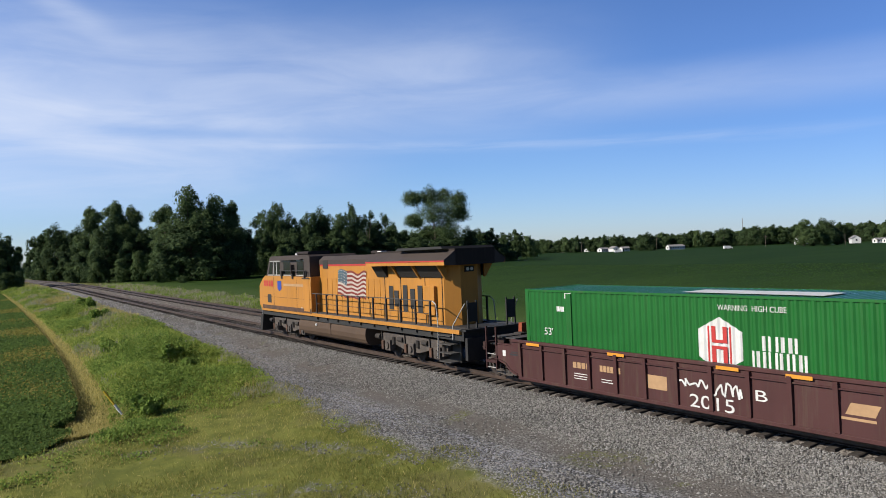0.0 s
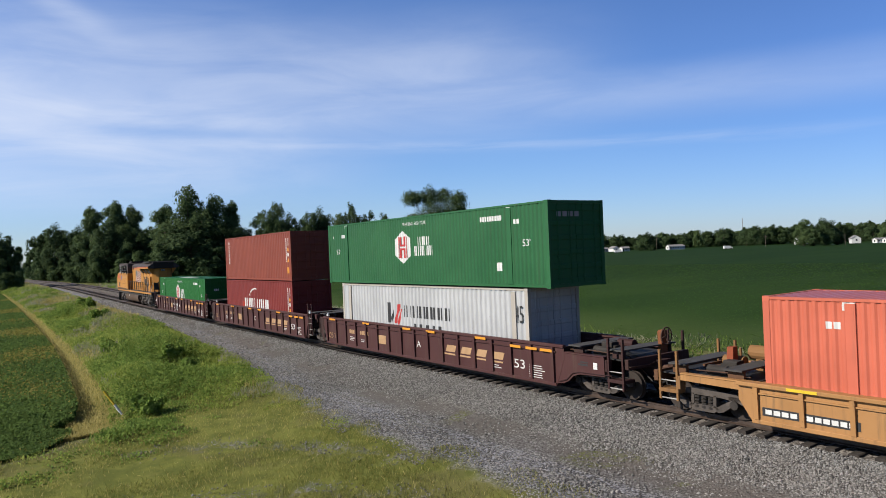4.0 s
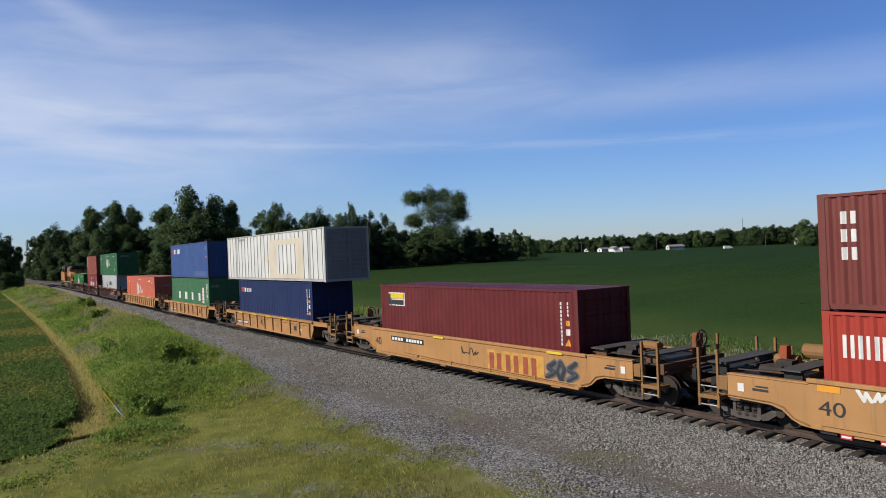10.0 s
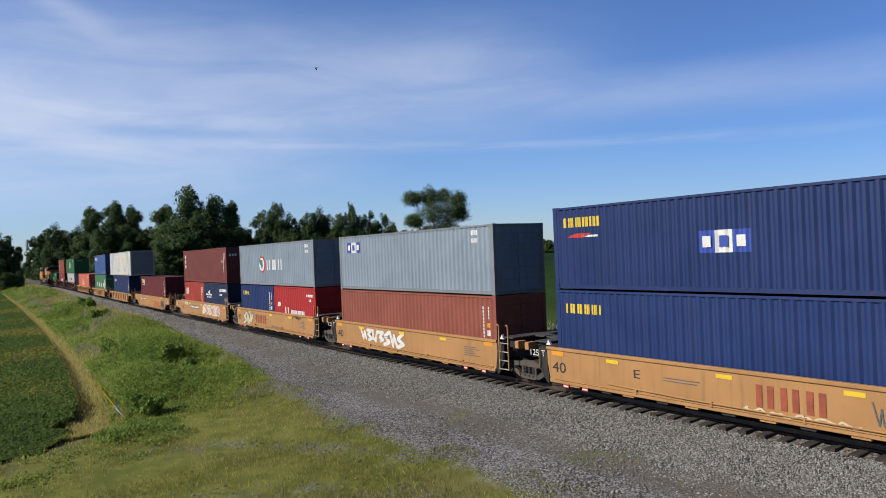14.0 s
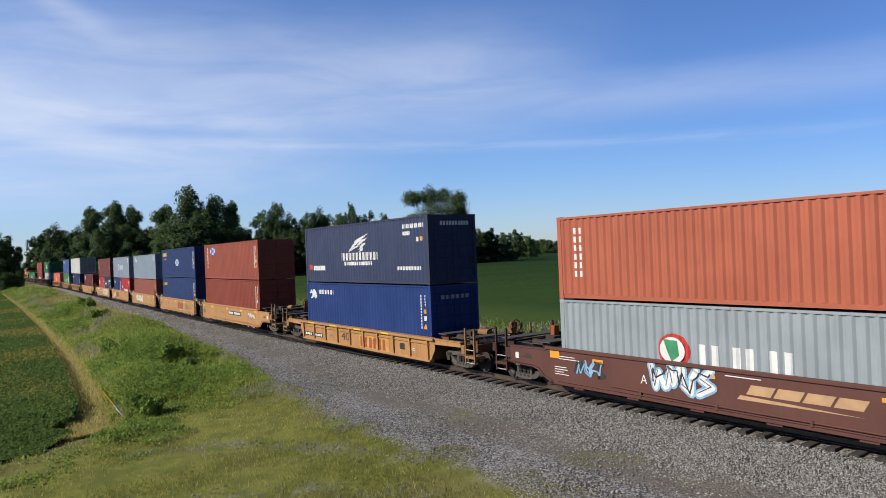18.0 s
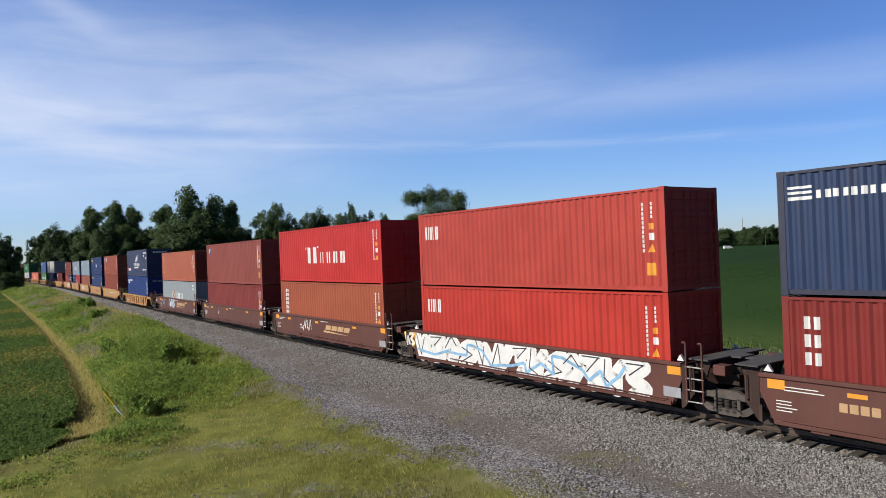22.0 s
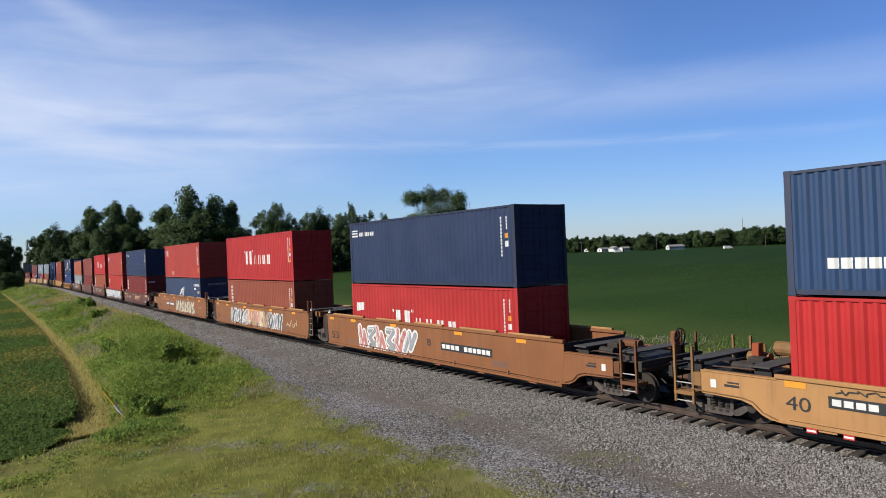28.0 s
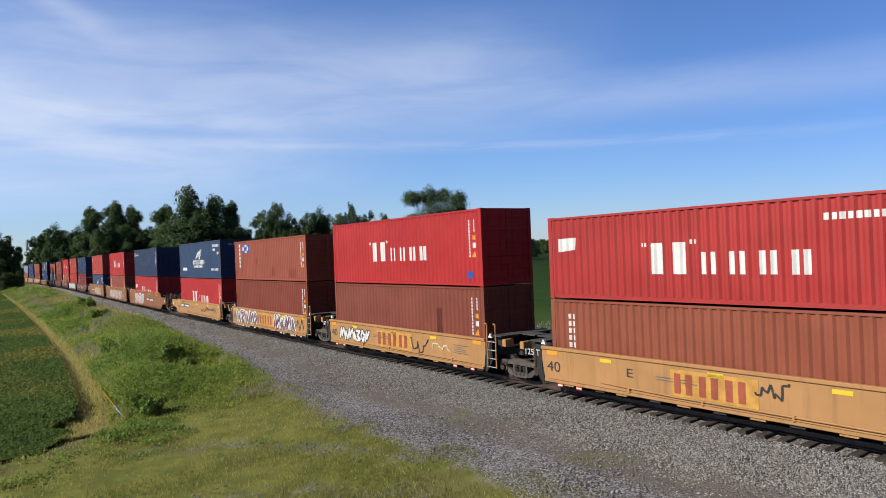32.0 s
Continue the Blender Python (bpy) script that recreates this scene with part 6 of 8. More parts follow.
# five-unit yellow set
extra_shift["y"] = 3.07
m = box_for(7, 0, 6.058, LOW, tone(190, 62, 52), "red short container beside a navy one", wear=0.3)
m("owner_name", bars(0.42, 1.57, 1.40, 2.08, 3, 0.28), WHITE, "white blocks")
number_columns(m, tri=False, square=False)
extra_shift["y"] = -3.07
m = box_for(7, 0, 6.058, LOW, tone(36, 54, 98), "navy short container beside a red one", frame=tone(62, 58, 84), wear=0.4)
wing_logo(m, 0.80, 1.76, 1.74, 2.06)
m("slogan", bars(0.62, 1.44, 1.80, 1.54, 10, 0.25), WHITE)
m("number_line", bars(4.02, 1.96, 5.68, 2.16, 11, 0.10), WHITE)
m("size_line", bars(4.02, 1.64, 4.52, 1.80, 3, 0.10), WHITE)
m("load_plate", [rect(5.25, 1.30, 5.42, 1.48)], WHITE)
m("sticker", [rect(5.55, 1.30, 5.68, 1.48)], ORANGE_MARK)
m = box_for(7, 1, 12.192, LOW, tone(134, 62, 62), "faded maroon corrugated container over two short ones", wear=0.5)
upright_name(m, 3, 1.00, 2.18, 0.43, 0.85)
number_columns(m, square=False, tri=False)
m("warning_triangle", [[(10.97, 1.50), (11.20, 1.50), (11.08, 1.74)]], ORANGE_MARK)
rear_bars(m, 1.95, -1.0, -0.4, 3)

extra_shift["y"] = 3.07
m = box_for(8, 0, 6.058, LOW, tone(32, 56, 122), "dark blue short container beside a bright red one", wear=0.3)
m("owner_name", bars(0.47, 1.93, 1.45, 2.18, 5, 0.12), YELLOW_MARK, "yellow line of lettering as plain blocks")
number_columns(m, tri=False)
extra_shift["y"] = -3.07
m = box_for(8, 0, 6.058, LOW, tone(196, 40, 48), "bright red short container beside a dark blue one", wear=0.25)
m("flag_mark", [[(0.52, 1.38), (0.96, 1.42), (0.98, 1.66), (0.54, 1.64)]], WHITE, "white flag mark")
m("owner_name", [rect(1.65, 0.96, 2.20, 1.40)] + bars(2.50, 0.96, 4.60, 1.24, 4, 0.3), WHITE, "white line of lettering as plain blocks")
m("number_line", bars(4.75, 2.06, 5.70, 2.20, 8, 0.2) + bars(5.1, 1.80, 5.4, 1.94, 2, 0.2), WHITE)
m = box_for(8, 1, 12.192, LOW, tone(140, 157, 174), "light grey corrugated container with a round badge", frame=tone(140, 142, 150), wear=0.7)
m("round_badge", [ring(4.24, 1.30, 0.58, 0.52)], RED_MARK, "round badge, red ring and teal middle")
g = Geo()
g.face(*[(m.x - 0.004, m.half - u, z) for u, z in ring(4.20, 1.30, 0.45, 0.42)])
part("badge_middle", g, WHITE, m.box)
g = Geo()
g.face(*[(m.x - 0.008, m.half - u, z) for u, z in [(3.78, 1.62), (4.35, 1.60), (4.40, 1.20), (4.20, 0.95), (4.02, 1.25), (3.85, 1.30)]])
part("badge_figure", g, plain("teal_badge", (0.0144, 0.1296, 0.1008)), m.box)
m("owner_name", bars(5.0, 0.96, 7.9, 1.58, 3, 0.42), WHITE, "white line of lettering as plain blocks")
m("number_line", bars(10.95, 2.18, 11.42, 2.36, 4, 0.2) + bars(10.95, 1.90, 11.42, 2.05, 4, 0.2), WHITE)
rear_bars(m, 1.9, -1.0, -0.6, 2, GREY_MARK)

m = box_for(9, 0, 12.192, LOW, tone(168, 90, 80), "brick red corrugated container under a grey one", wear=0.35)
number_columns(m)
m = box_for(9, 1, 12.192, LOW, tone(142, 159, 176), "pale grey corrugated container with a blue and white sign", frame=tone(136, 140, 146), wear=0.6)
swatch(m, 0.81, 1.76, 2.16, 2.26)
m("number_line", bars(10.84, 2.22, 11.26, 2.40, 4, 0.2) + bars(10.84, 1.94, 11.26, 2.10, 4, 0.2), WHITE)

m = box_for(10, 0, 12.192, HIGH, tone(36, 62, 128), "deep blue corrugated container under a matching one", wear=0.3)
m("owner_name", bars(0.40, 2.16, 1.88, 2.46, 5, 0.10), YELLOW_MARK, "yellow line of lettering as plain blocks")
number_columns(m)
m = box_for(10, 1, 12.192, LOW, tone(34, 58, 122), "deep blue corrugated container stacked on a matching one", wear=0.3)
m("owner_name", bars(0.45, 1.94, 1.95, 2.24, 5, 0.10), YELLOW_MARK, "yellow line of lettering as plain blocks")
m("red_streak", [[(0.55, 1.62), (1.25, 1.60), (1.60, 1.74), (0.9, 1.74)]], RED_MARK)
m("white_streak", [rect(1.25, 1.62, 1.85, 1.68)], WHITE)
swatch(m, 5.29, 1.04, 6.74, 1.62)
number_columns(m)

m = box_for(11, 0, 12.192, HIGH, tone(158, 68, 54), "rust red corrugated container under a paler one", wear=0.35)
number_columns(m, tri=False)
m = box_for(11, 1, 12.192, LOW, tone(172, 80, 62), "rust red corrugated container with a blue and white sign", wear=0.35)
upright_name(m, 6, 0.70, 2.36, 0.67, 1.05)
swatch(m, 1.45, 1.80, 2.88, 2.33)
number_columns(m)

m = box_for(12, 0, 12.192, HIGH, tone(30, 64, 142), "clean blue corrugated container under a dark navy one", wear=0.2)
m("rider_emblem", [ring(0.85, 2.30, 0.30, 0.22, 9), [(0.45, 2.0), (0.75, 2.12), (0.65, 2.3)], [(1.05, 2.0), (1.2, 2.2), (0.95, 2.25)], [(0.25, 2.3), (0.6, 2.3), (0.55, 2.5)]], WHITE, "white rounded emblem")
m("owner_name", bars(1.42, 2.29, 3.24, 2.51, 6, 0.14), WHITE, "white line of lettering as plain blocks")
number_columns(m)
rear_bars(m, 2.3, -0.7, 0.8, 6, GREY_MARK)
m = box_for(12, 1, 12.192, HIGH, tone(62, 74, 112), "dark navy corrugated container with a large white wing", frame=tone(68, 72, 98), wear=0.7)
full_wing(m)
m("flag_mark", [rect(0.40, 0.66, 0.82, 0.92)], RED_MARK)
rear_bars(m, 2.45, -0.6, 0.9, 10)

# five-unit brown set
m = box_for(13, 0, 12.192, LOW, tone(156, 166, 172), "pale grey corrugated container half hidden by the car's side", wear=0.5)
m("round_badge", [ring(4.22, 1.33, 0.52, 0.46)], RED_MARK, "round badge, red ring and green middle")
g = Geo()
g.face(*[(m.x - 0.004, m.half - u, z) for u, z in ring(4.18, 1.33, 0.40, 0.36)])
part("badge_middle", g, WHITE, m.box)
g = Geo()
g.face(*[(m.x - 0.008, m.half - u, z) for u, z in [(3.90, 1.62), (4.35, 1.60), (4.40, 1.20), (4.15, 1.02), (4.02, 1.30)]])
part("badge_figure", g, plain("green_badge", (0.0216, 0.18, 0.072)), m.box)
m("owner_name", bars(5.0, 0.96, 7.9, 1.56, 3, 0.42), WHITE, "white line of lettering as plain blocks")
m("number_line", bars(10.9, 2.18, 11.4, 2.36, 4, 0.2) + bars(10.9, 1.90, 11.4, 2.05, 4, 0.2), WHITE)
m = box_for(13, 1, 12.192, LOW, tone(200, 102, 80), "orange brown corrugated container over a pale grey one", door_colour=tone(150, 60, 45), wear=0.3)
upright_name(m, 6, 0.62, 2.22, 0.62, 1.06)
number_columns(m, tri=False)
m("warning_triangle", [[(10.97, 1.48), (11.23, 1.48), (11.10, 1.72)]], ORANGE_MARK)

m = box_for(14, 0, 12.192, LOW, tone(148, 54, 54), "dark red corrugated container under a paler red one", wear=0.3)
number_columns(m)
m = box_for(14, 1, 12.192, HIGH, tone(162, 74, 70), "brick red corrugated container with a small yellow and blue sign", wear=0.35)
m("logo_panel", [rect(0.54, 2.15, 1.10, 2.62)], BLUE_MARK, "blue and yellow square sign")
g = Geo()
g.face(*[(m.x - 0.004, m.half - u, z) for u, z in [(0.62, 2.25), (0.85, 2.25), (1.04, 2.55), (0.70, 2.55)]])
part("logo_block", g, YELLOW_MARK, m.box)
number_columns(m, plate=True)

m = box_for(15, 0, 12.192, HIGH, tone(184, 88, 62), "orange brown corrugated container under a bright red one", wear=0.3)
upright_name(m, 6, 1.0, 2.46, 0.67, 1.14)
number_columns(m)
m = box_for(15, 1, 12.192, HIGH, tone(214, 34, 38), "bright red corrugated container stacked on an orange brown one", wear=0.15)
owner_line(m, 1.0)
number_columns(m)

for level, c in ((0, tone(208, 52, 42)), (1, tone(198, 66, 60))):
    m = box_for(16, level, 12.192, HIGH, c, "red corrugated container, one of a matching pair", wear=0.3)
    m("owner_name", bars(0.46, 1.84, 1.44, 2.36, 3, 0.28), WHITE, "white blocks")
    number_columns(m, plate=level == 1)

m = box_for(17, 0, 12.192, HIGH, tone(142, 46, 46), "dark red corrugated container under a navy blue one", wear=0.35)
upright_name(m, 3, 1.20, 2.44, 0.45, 0.90)
number_columns(m)
rear_bars(m, 2.2, -1.0, -0.3, 3)
m = box_for(17, 1, 12.192, HIGH, tone(48, 66, 110), "navy blue corrugated container with a faded blue patch", frame=tone(62, 66, 88), wear=0.5)
m("flag_mark", [rect(0.24, 2.20, 0.80, 2.28), rect(0.24, 2.34, 0.80, 2.40), rect(0.24, 2.46, 0.80, 2.52)], WHITE, "white striped flag mark")
m("owner_name", bars(0.88, 2.22, 2.40, 2.40, 4, 0.14), WHITE)
m("touched_up_patch", [rect(6.2, 1.5, 9.6, 2.5)], paint(tone(42, 62, 128), wear=0.2))
number_columns(m, tri=False)

# three-unit orange set with long wells
m = box_for(18, 0, 12.192, HIGH, tone(66, 84, 124), "blue grey corrugated container with a large white wing", frame=tone(72, 76, 106), wear=0.6)
full_wing(m, -0.16, False)
rear_bars(m, 2.3, -0.6, 0.9, 10, GREY_MARK)
m = box_for(18, 1, 12.192, HIGH, tone(202, 66, 60), "faded red corrugated container over a blue grey one", wear=0.45)
m("owner_name", bars(0.60, 1.94, 1.58, 2.42, 3, 0.28), WHITE, "white blocks")
m("scrape", [rect(2.6, 0.25, 3.5, 0.55), rect(4.55, 0.80, 4.68, 0.95)], paint(tone(220, 150, 120)))
number_columns(m, plate=True)

m = box_for(19, 0, 12.192, HIGH, tone(172, 84, 66), "brown corrugated container with small holes, under a red one", wear=0.4)
upright_name(m, 6, 1.0, 2.46, 0.67, 1.12)
number_columns(m)
m = box_for(19, 1, 12.192, HIGH, tone(206, 34, 42), "bright red corrugated container stacked on a brown one", wear=0.2)
owner_line(m, 1.02)
number_columns(m)

m = box_for(20, 0, 12.192, HIGH, tone(206, 44, 50), "red corrugated container half sunk in a long well", wear=0.25)
m("flag_mark", [[(0.36, 1.58), (1.10, 1.66), (1.12, 2.02), (0.38, 1.98)]], WHITE, "white flag mark")
owner_line(m, 0.94)
number_columns(m, tri=False)
m = box_for(20, 1, 12.192, HIGH, tone(46, 64, 108), "navy blue corrugated container over a red one", frame=tone(58, 66, 92), wear=0.35)
m("flag_mark", [rect(0.20, 2.20, 0.78, 2.28), rect(0.20, 2.34, 0.78, 2.40), rect(0.20, 2.46, 0.78, 2.52)], WHITE, "white striped flag mark")
m("owner_name", bars(0.86, 2.22, 2.30, 2.40, 4, 0.14), WHITE)
number_columns(m, tri=False)

# last yellow set
m = box_for(21, 0, 12.192, HIGH, tone(208, 34, 42), "bright red corrugated container under a blue one with a wing", wear=0.2)
owner_line(m, 0.98)
number_columns(m)
m = box_for(21, 1, 12.192, HIGH, tone(50, 82, 126), "weathered blue corrugated container with a large white wing", frame=tone(64, 76, 104), wear=0.9)
full_wing(m)
rear_bars(m, 2.45, -0.6, 0.9, 10, GREY_MARK)

m = box_for(22, 0, 12.192, HIGH, tone(150, 66, 50), "rust brown corrugated container under a paler one", wear=0.4)
number_columns(m)
m = box_for(22, 1, 12.192, LOW, tone(176, 84, 64), "rust brown corrugated container with a blue and white sign", wear=0.4)
upright_name(m, 6, 0.74, 2.38, 0.77, 1.14)
swatch(m, 1.50, 1.80, 2.86, 2.32)
m("touched_up_patch", [rect(4.0, 1.05, 4.4, 1.45), rect(6.9, 0.3, 7.3, 0.8), rect(9.6, 0.2, 10.6, 0.7)], paint(tone(160, 66, 56)))
number_columns(m)

m = box_for(23, 0, 12.192, HIGH, tone(152, 76, 62), "brown corrugated container with one darker patch", wear=0.4)
m("darker_patch", [rect(9.05, 1.04, 9.42, 2.01)], paint(tone(112, 50, 44)))
number_columns(m)
m = box_for(23, 1, 12.192, HIGH, tone(206, 34, 42), "bright red corrugated container over a brown one", wear=0.2)
owner_line(m, 1.02)
m("small_sign", [rect(11.2, 0.30, 11.6, 0.56)], BLUE_MARK)
number_columns(m)

m = box_for(24, 0, 12.192, LOW, tone(166, 86, 66), "brown corrugated container under a weathered red one", wear=0.4)
upright_name(m, 6, 0.80, 2.14, 0.70, 1.06)
m = box_for(24, 1, 12.192, LOW, tone(194, 50, 54), "weathered red corrugated container with pale streaks", wear=0.7)
owner_line(m, 0.79)
m("flag_mark", [[(0.42, 1.48), (1.12, 1.54), (1.16, 1.92), (0.44, 1.90)]], WHITE, "white flag mark")
m("web_address", bars(8.75, 2.02, 11.0, 2.18, 13, 0.3), WHITE, "white web address as plain bars")

# ---- the locomotive ----
def build_locomotive():
    gold, grey, roofing = paint(tone(222, 146, 50), 0.5, 0.8), paint(tone(82, 72, 67), 0.6, 0.7), paint(tone(56, 46, 42), 0.7, 0.6)
    tank = paint(tone(98, 78, 62), 0.7, 0.8)
    glass, gm, gs, _ = surface("cab_glass", 0.08, spec=0.6)
    gs.inputs["Base Color"].default_value = (0.012, 0.014, 0.016, 1)
    loco = tagged(new("locomotive"), "yellow diesel locomotive with grey roof and painted flag", "locomotive")

    def add(name, g, m, parent=None, label=""):
        return part(name, g, m, parent or loco, label)

    add("underframe", Geo().box(-1.40, 1.40, -10.55, 10.55, 1.18, 1.56), BLACK)
    for s in (-1, 1):
        a, b = sorted((s * 1.40, s * 1.50))
        add("side_sill", Geo().box(a, b, -10.4, 10.4, 1.44, 1.60), gold)
    # nose and cab
    nose = add("nose_and_cab_base", Geo().prism([(2.95, 1.56), (10.40, 1.56), (10.76, 1.80), (10.70, 2.95), (10.15, 3.36), (9.68, 3.56), (2.95, 3.52)], "x", -1.50, 1.50), gold, None, "yellow nose and lower cab")
    cab = add("cab", Geo().prism([(3.2, 3.50), (9.66, 3.54), (9.02, 4.64), (8.6, 4.72), (3.4, 4.72), (3.2, 4.62)], "x", -1.42, 1.42), grey, None, "grey upper cab")
    for s in (-1, 1):
        x = s * 1.424
        a, b = sorted((x, x + s * 0.012))
        add("side_window", Geo().prism([(8.75, 3.66), (9.28, 3.66), (8.92, 4.36), (8.50, 4.36)], "x", a, b), glass, cab)
        add("side_window", Geo().prism([(7.45, 3.66), (8.25, 3.66), (8.25, 4.36), (7.45, 4.36)], "x", a, b), glass, cab)
        add("side_window", Geo().box(a, b, 5.85, 6.85, 3.62, 4.42), glass, cab)
        add("side_window", Geo().box(a, b, 4.0, 4.9, 3.62, 4.42), glass, cab)
        for y in (8.38, 7.9):
            add("window_bar", Geo().box(min(x, x + s * 0.03), max(x, x + s * 0.03), y - 0.04, y + 0.04, 3.6, 4.42), GALV, cab)
        add("sun_shade", Geo().box(min(s * 1.42, s * 1.60), max(s * 1.42, s * 1.60), 4.0, 7.2, 4.46, 4.50), grey, cab)
        add("mirror", Geo().box(min(s * 1.44, s * 1.64), max(s * 1.44, s * 1.64), 5.3, 5.34, 3.7, 4.2), grey, cab)
        for y in (6.95, 5.35, 3.7):
            add("arm_rest_post", Geo().box(min(s * 1.43, s * 1.56), max(s * 1.43, s * 1.56), y - 0.06, y + 0.06, 3.40, 3.86), BLACK, cab)
        add("grab_rail", Geo().path([(s * 1.58, 7.1, 3.86), (s * 1.58, 3.4, 3.86), (s * 1.58, 3.4, 3.5)], 0.022), BLACK, cab)
        add("nose_door_seam", Geo().box(min(s * 1.498, s * 1.506), max(s * 1.498, s * 1.506), 3.0, 10.2, 2.30, 2.315), BLACK, nose)
        add("nose_grille", Geo().box(min(s * 1.498, s * 1.508), max(s * 1.498, s * 1.508), 8.75, 9.35, 1.95, 2.45), BLACK, nose)
        add("nose_step_light", Geo().box(min(s * 1.498, s * 1.51), max(s * 1.498, s * 1.51), 4.2, 4.3, 1.80, 1.86), WHITE, nose)
        for y0, y1 in ((8.45, 9.32), (7.38, 8.32), (5.78, 6.92), (3.93, 4.97)):
            for z in (3.60, 4.42):
                add("window_frame", Geo().box(min(x, x + s * 0.025), max(x, x + s * 0.025), y0, y1 - (0.35 if y1 > 9 and z > 4 else 0), z - 0.03, z + 0.03), GALV, cab)
        for y in (3.0, 4.9, 8.3):
            add("cab_seam", Geo().box(min(s * 1.498, s * 1.506), max(s * 1.498, s * 1.506), y - 0.008, y + 0.008, 1.62, 3.48), BLACK, nose)
        add("cab_door", Geo().box(min(s * 1.498, s * 1.512), max(s * 1.498, s * 1.512), 3.2, 3.95, 1.66, 3.46), gold, nose)
        add("door_shade", Geo().box(min(s * 1.50, s * 1.55), max(s * 1.50, s * 1.55), 3.1, 4.05, 3.42, 3.48), BLACK, nose)
        add("nose_grime", Geo().box(min(s * 1.498, s * 1.504), max(s * 1.498, s * 1.504), 3.0, 10.2, 1.57, 1.80), RUST, nose, "rust stained lower edge")
    add("windshield", Geo().prism([(9.60, 3.66), (9.63, 3.67), (9.10, 4.55), (9.07, 4.54)], "x", -1.2, 1.2), glass, cab)
    add("roof_unit", Geo().box(-0.7, 0.7, 5.0, 6.6, 4.72, 4.92, 0.06), roofing, cab, "dark roof cooling unit")
    add("antenna_dome", Geo().tube((0, 7.9, 4.72), (0, 7.9, 4.84), 0.22, 12), WHITE, cab)
    add("road_number", Geo().face(*[(-1.508, y, z) for y, z in ((9.90, 2.92), (9.62, 2.92), (9.62, 3.28), (9.90, 3.28))]).face(*[(-1.508, y, z) for y, z in ((9.50, 2.92), (9.22, 2.92), (9.22, 3.28), (9.50, 3.28))]).face(*[(-1.508, y, z) for y, z in ((9.10, 2.92), (8.82, 2.92), (8.82, 3.28), (9.10, 3.28))]).face(*[(-1.508, y, z) for y, z in ((8.70, 2.92), (8.42, 2.92), (8.42, 3.28), (8.70, 3.28))]), RED_MARK, nose, "red road number as plain bars")
    add("shield", Geo().face(*[(-1.508, y, z) for y, z in ((7.70, 2.80), (7.40, 2.66), (7.10, 2.80), (7.10, 3.26), (7.70, 3.26))]), BLUE_MARK, nose, "small blue shield")
    add("slogan", Geo().face(*[(-1.508, y, z) for y, z in ((6.8, 2.98), (3.9, 2.98), (3.9, 3.12), (6.8, 3.12))]), BEIGE_MARK, nose, "faded slogan as a plain bar")
    # hood
    hood = add("hood", Geo().prism([(-0.95, 2.95), (-0.95, -8.72), (-0.42, -9.15), (0.42, -9.15), (0.95, -8.72), (0.95, 2.95)], "z", 1.56, 4.16), gold, None, "yellow engine hood with bevelled rear corners")
    add("hood_roof", Geo().prism([(-0.97, 4.16), (0.97, 4.16), (0.97, 4.40), (0.72, 4.60), (-0.72, 4.60), (-0.97, 4.40)], "y", -3.3, 2.95), grey, None, "grey hood roof")
    for s in (-1, 1):
        a, b = sorted((s * 0.95, s * 0.965))
        add("red_stripe", Geo().box(a, b + (0.003 if s > 0 else 0), -3.3, 2.9, 4.08, 4.16), RED_MARK, hood, "red stripe under the roof")
        for k in range(11):
            y = 2.3 - 0.56 * k
            add("hood_door", Geo().box(a, b, y - 0.25, y + 0.25, 1.75, 3.45 if y > -4 else 2.2, 0.004), gold, hood)
        add("vent", Geo().box(min(s * 0.96, s * 0.98), max(s * 0.96, s * 0.98), 1.9, 2.5, 3.95, 4.38), BLACK, hood)
        for y, z0, z1 in ((-4.55, 2.1, 3.15), (-5.0, 2.25, 2.95), (-5.75, 2.05, 3.2), (-6.35, 2.2, 3.05), (-6.95, 2.05, 3.2)):
            add("louvre", Geo().box(min(s * 0.95, s * 0.975), max(s * 0.95, s * 0.975), y - 0.18, y + 0.18, z0, z1), BLACK, hood, "black louvre slot")
        add("white_label", Geo().box(min(s * 0.95, s * 0.972), max(s * 0.95, s * 0.972), -7.95, -7.62, 2.85, 3.05), WHITE, hood)
        add("hose_reel", Geo().tube((s * 0.95, -7.6, 2.45), (s * 1.02, -7.6, 2.45), 0.26, 14), RUST, hood)
        for y in (-4.0, -5.4, -7.35, -8.6):
            add("hood_seam", Geo().box(min(s * 0.95, s * 0.972), max(s * 0.95, s * 0.972), y - 0.012, y + 0.012, 1.62, 4.0), BLACK, hood)
        for k in range(9):
            add("hood_latch", Geo().box(min(s * 0.965, s * 0.985), max(s * 0.965, s * 0.985), 2.05 - 0.56 * k, 2.11 - 0.56 * k, 2.5, 2.6), BLACK, hood)
        add("equipment_box", Geo().box(min(s * 0.95, s * 1.10), max(s * 0.95, s * 1.10), -8.2, -7.45, 2.0, 3.2, 0.03), gold, hood, "yellow equipment box on the hood")
        # radiator wings that overhang the walkway
        add("radiator_wing", Geo().prism([(s * 0.95, 4.05), (s * 1.50, 4.08), (s * 1.54, 4.26), (s * 0.95, 4.66)], "y", -9.62, -3.3), grey, None, "grey radiator wing with a red stripe")
        add("wing_edge", Geo().box(min(s * 1.53, s * 1.545), max(s * 1.53, s * 1.545), -9.62, -3.3, 4.20, 4.25), RED_MARK)
        add("wing_lip", Geo().box(min(s * 1.505, s * 1.53), max(s * 1.505, s * 1.53), -9.62, -3.3, 4.06, 4.19), gold)
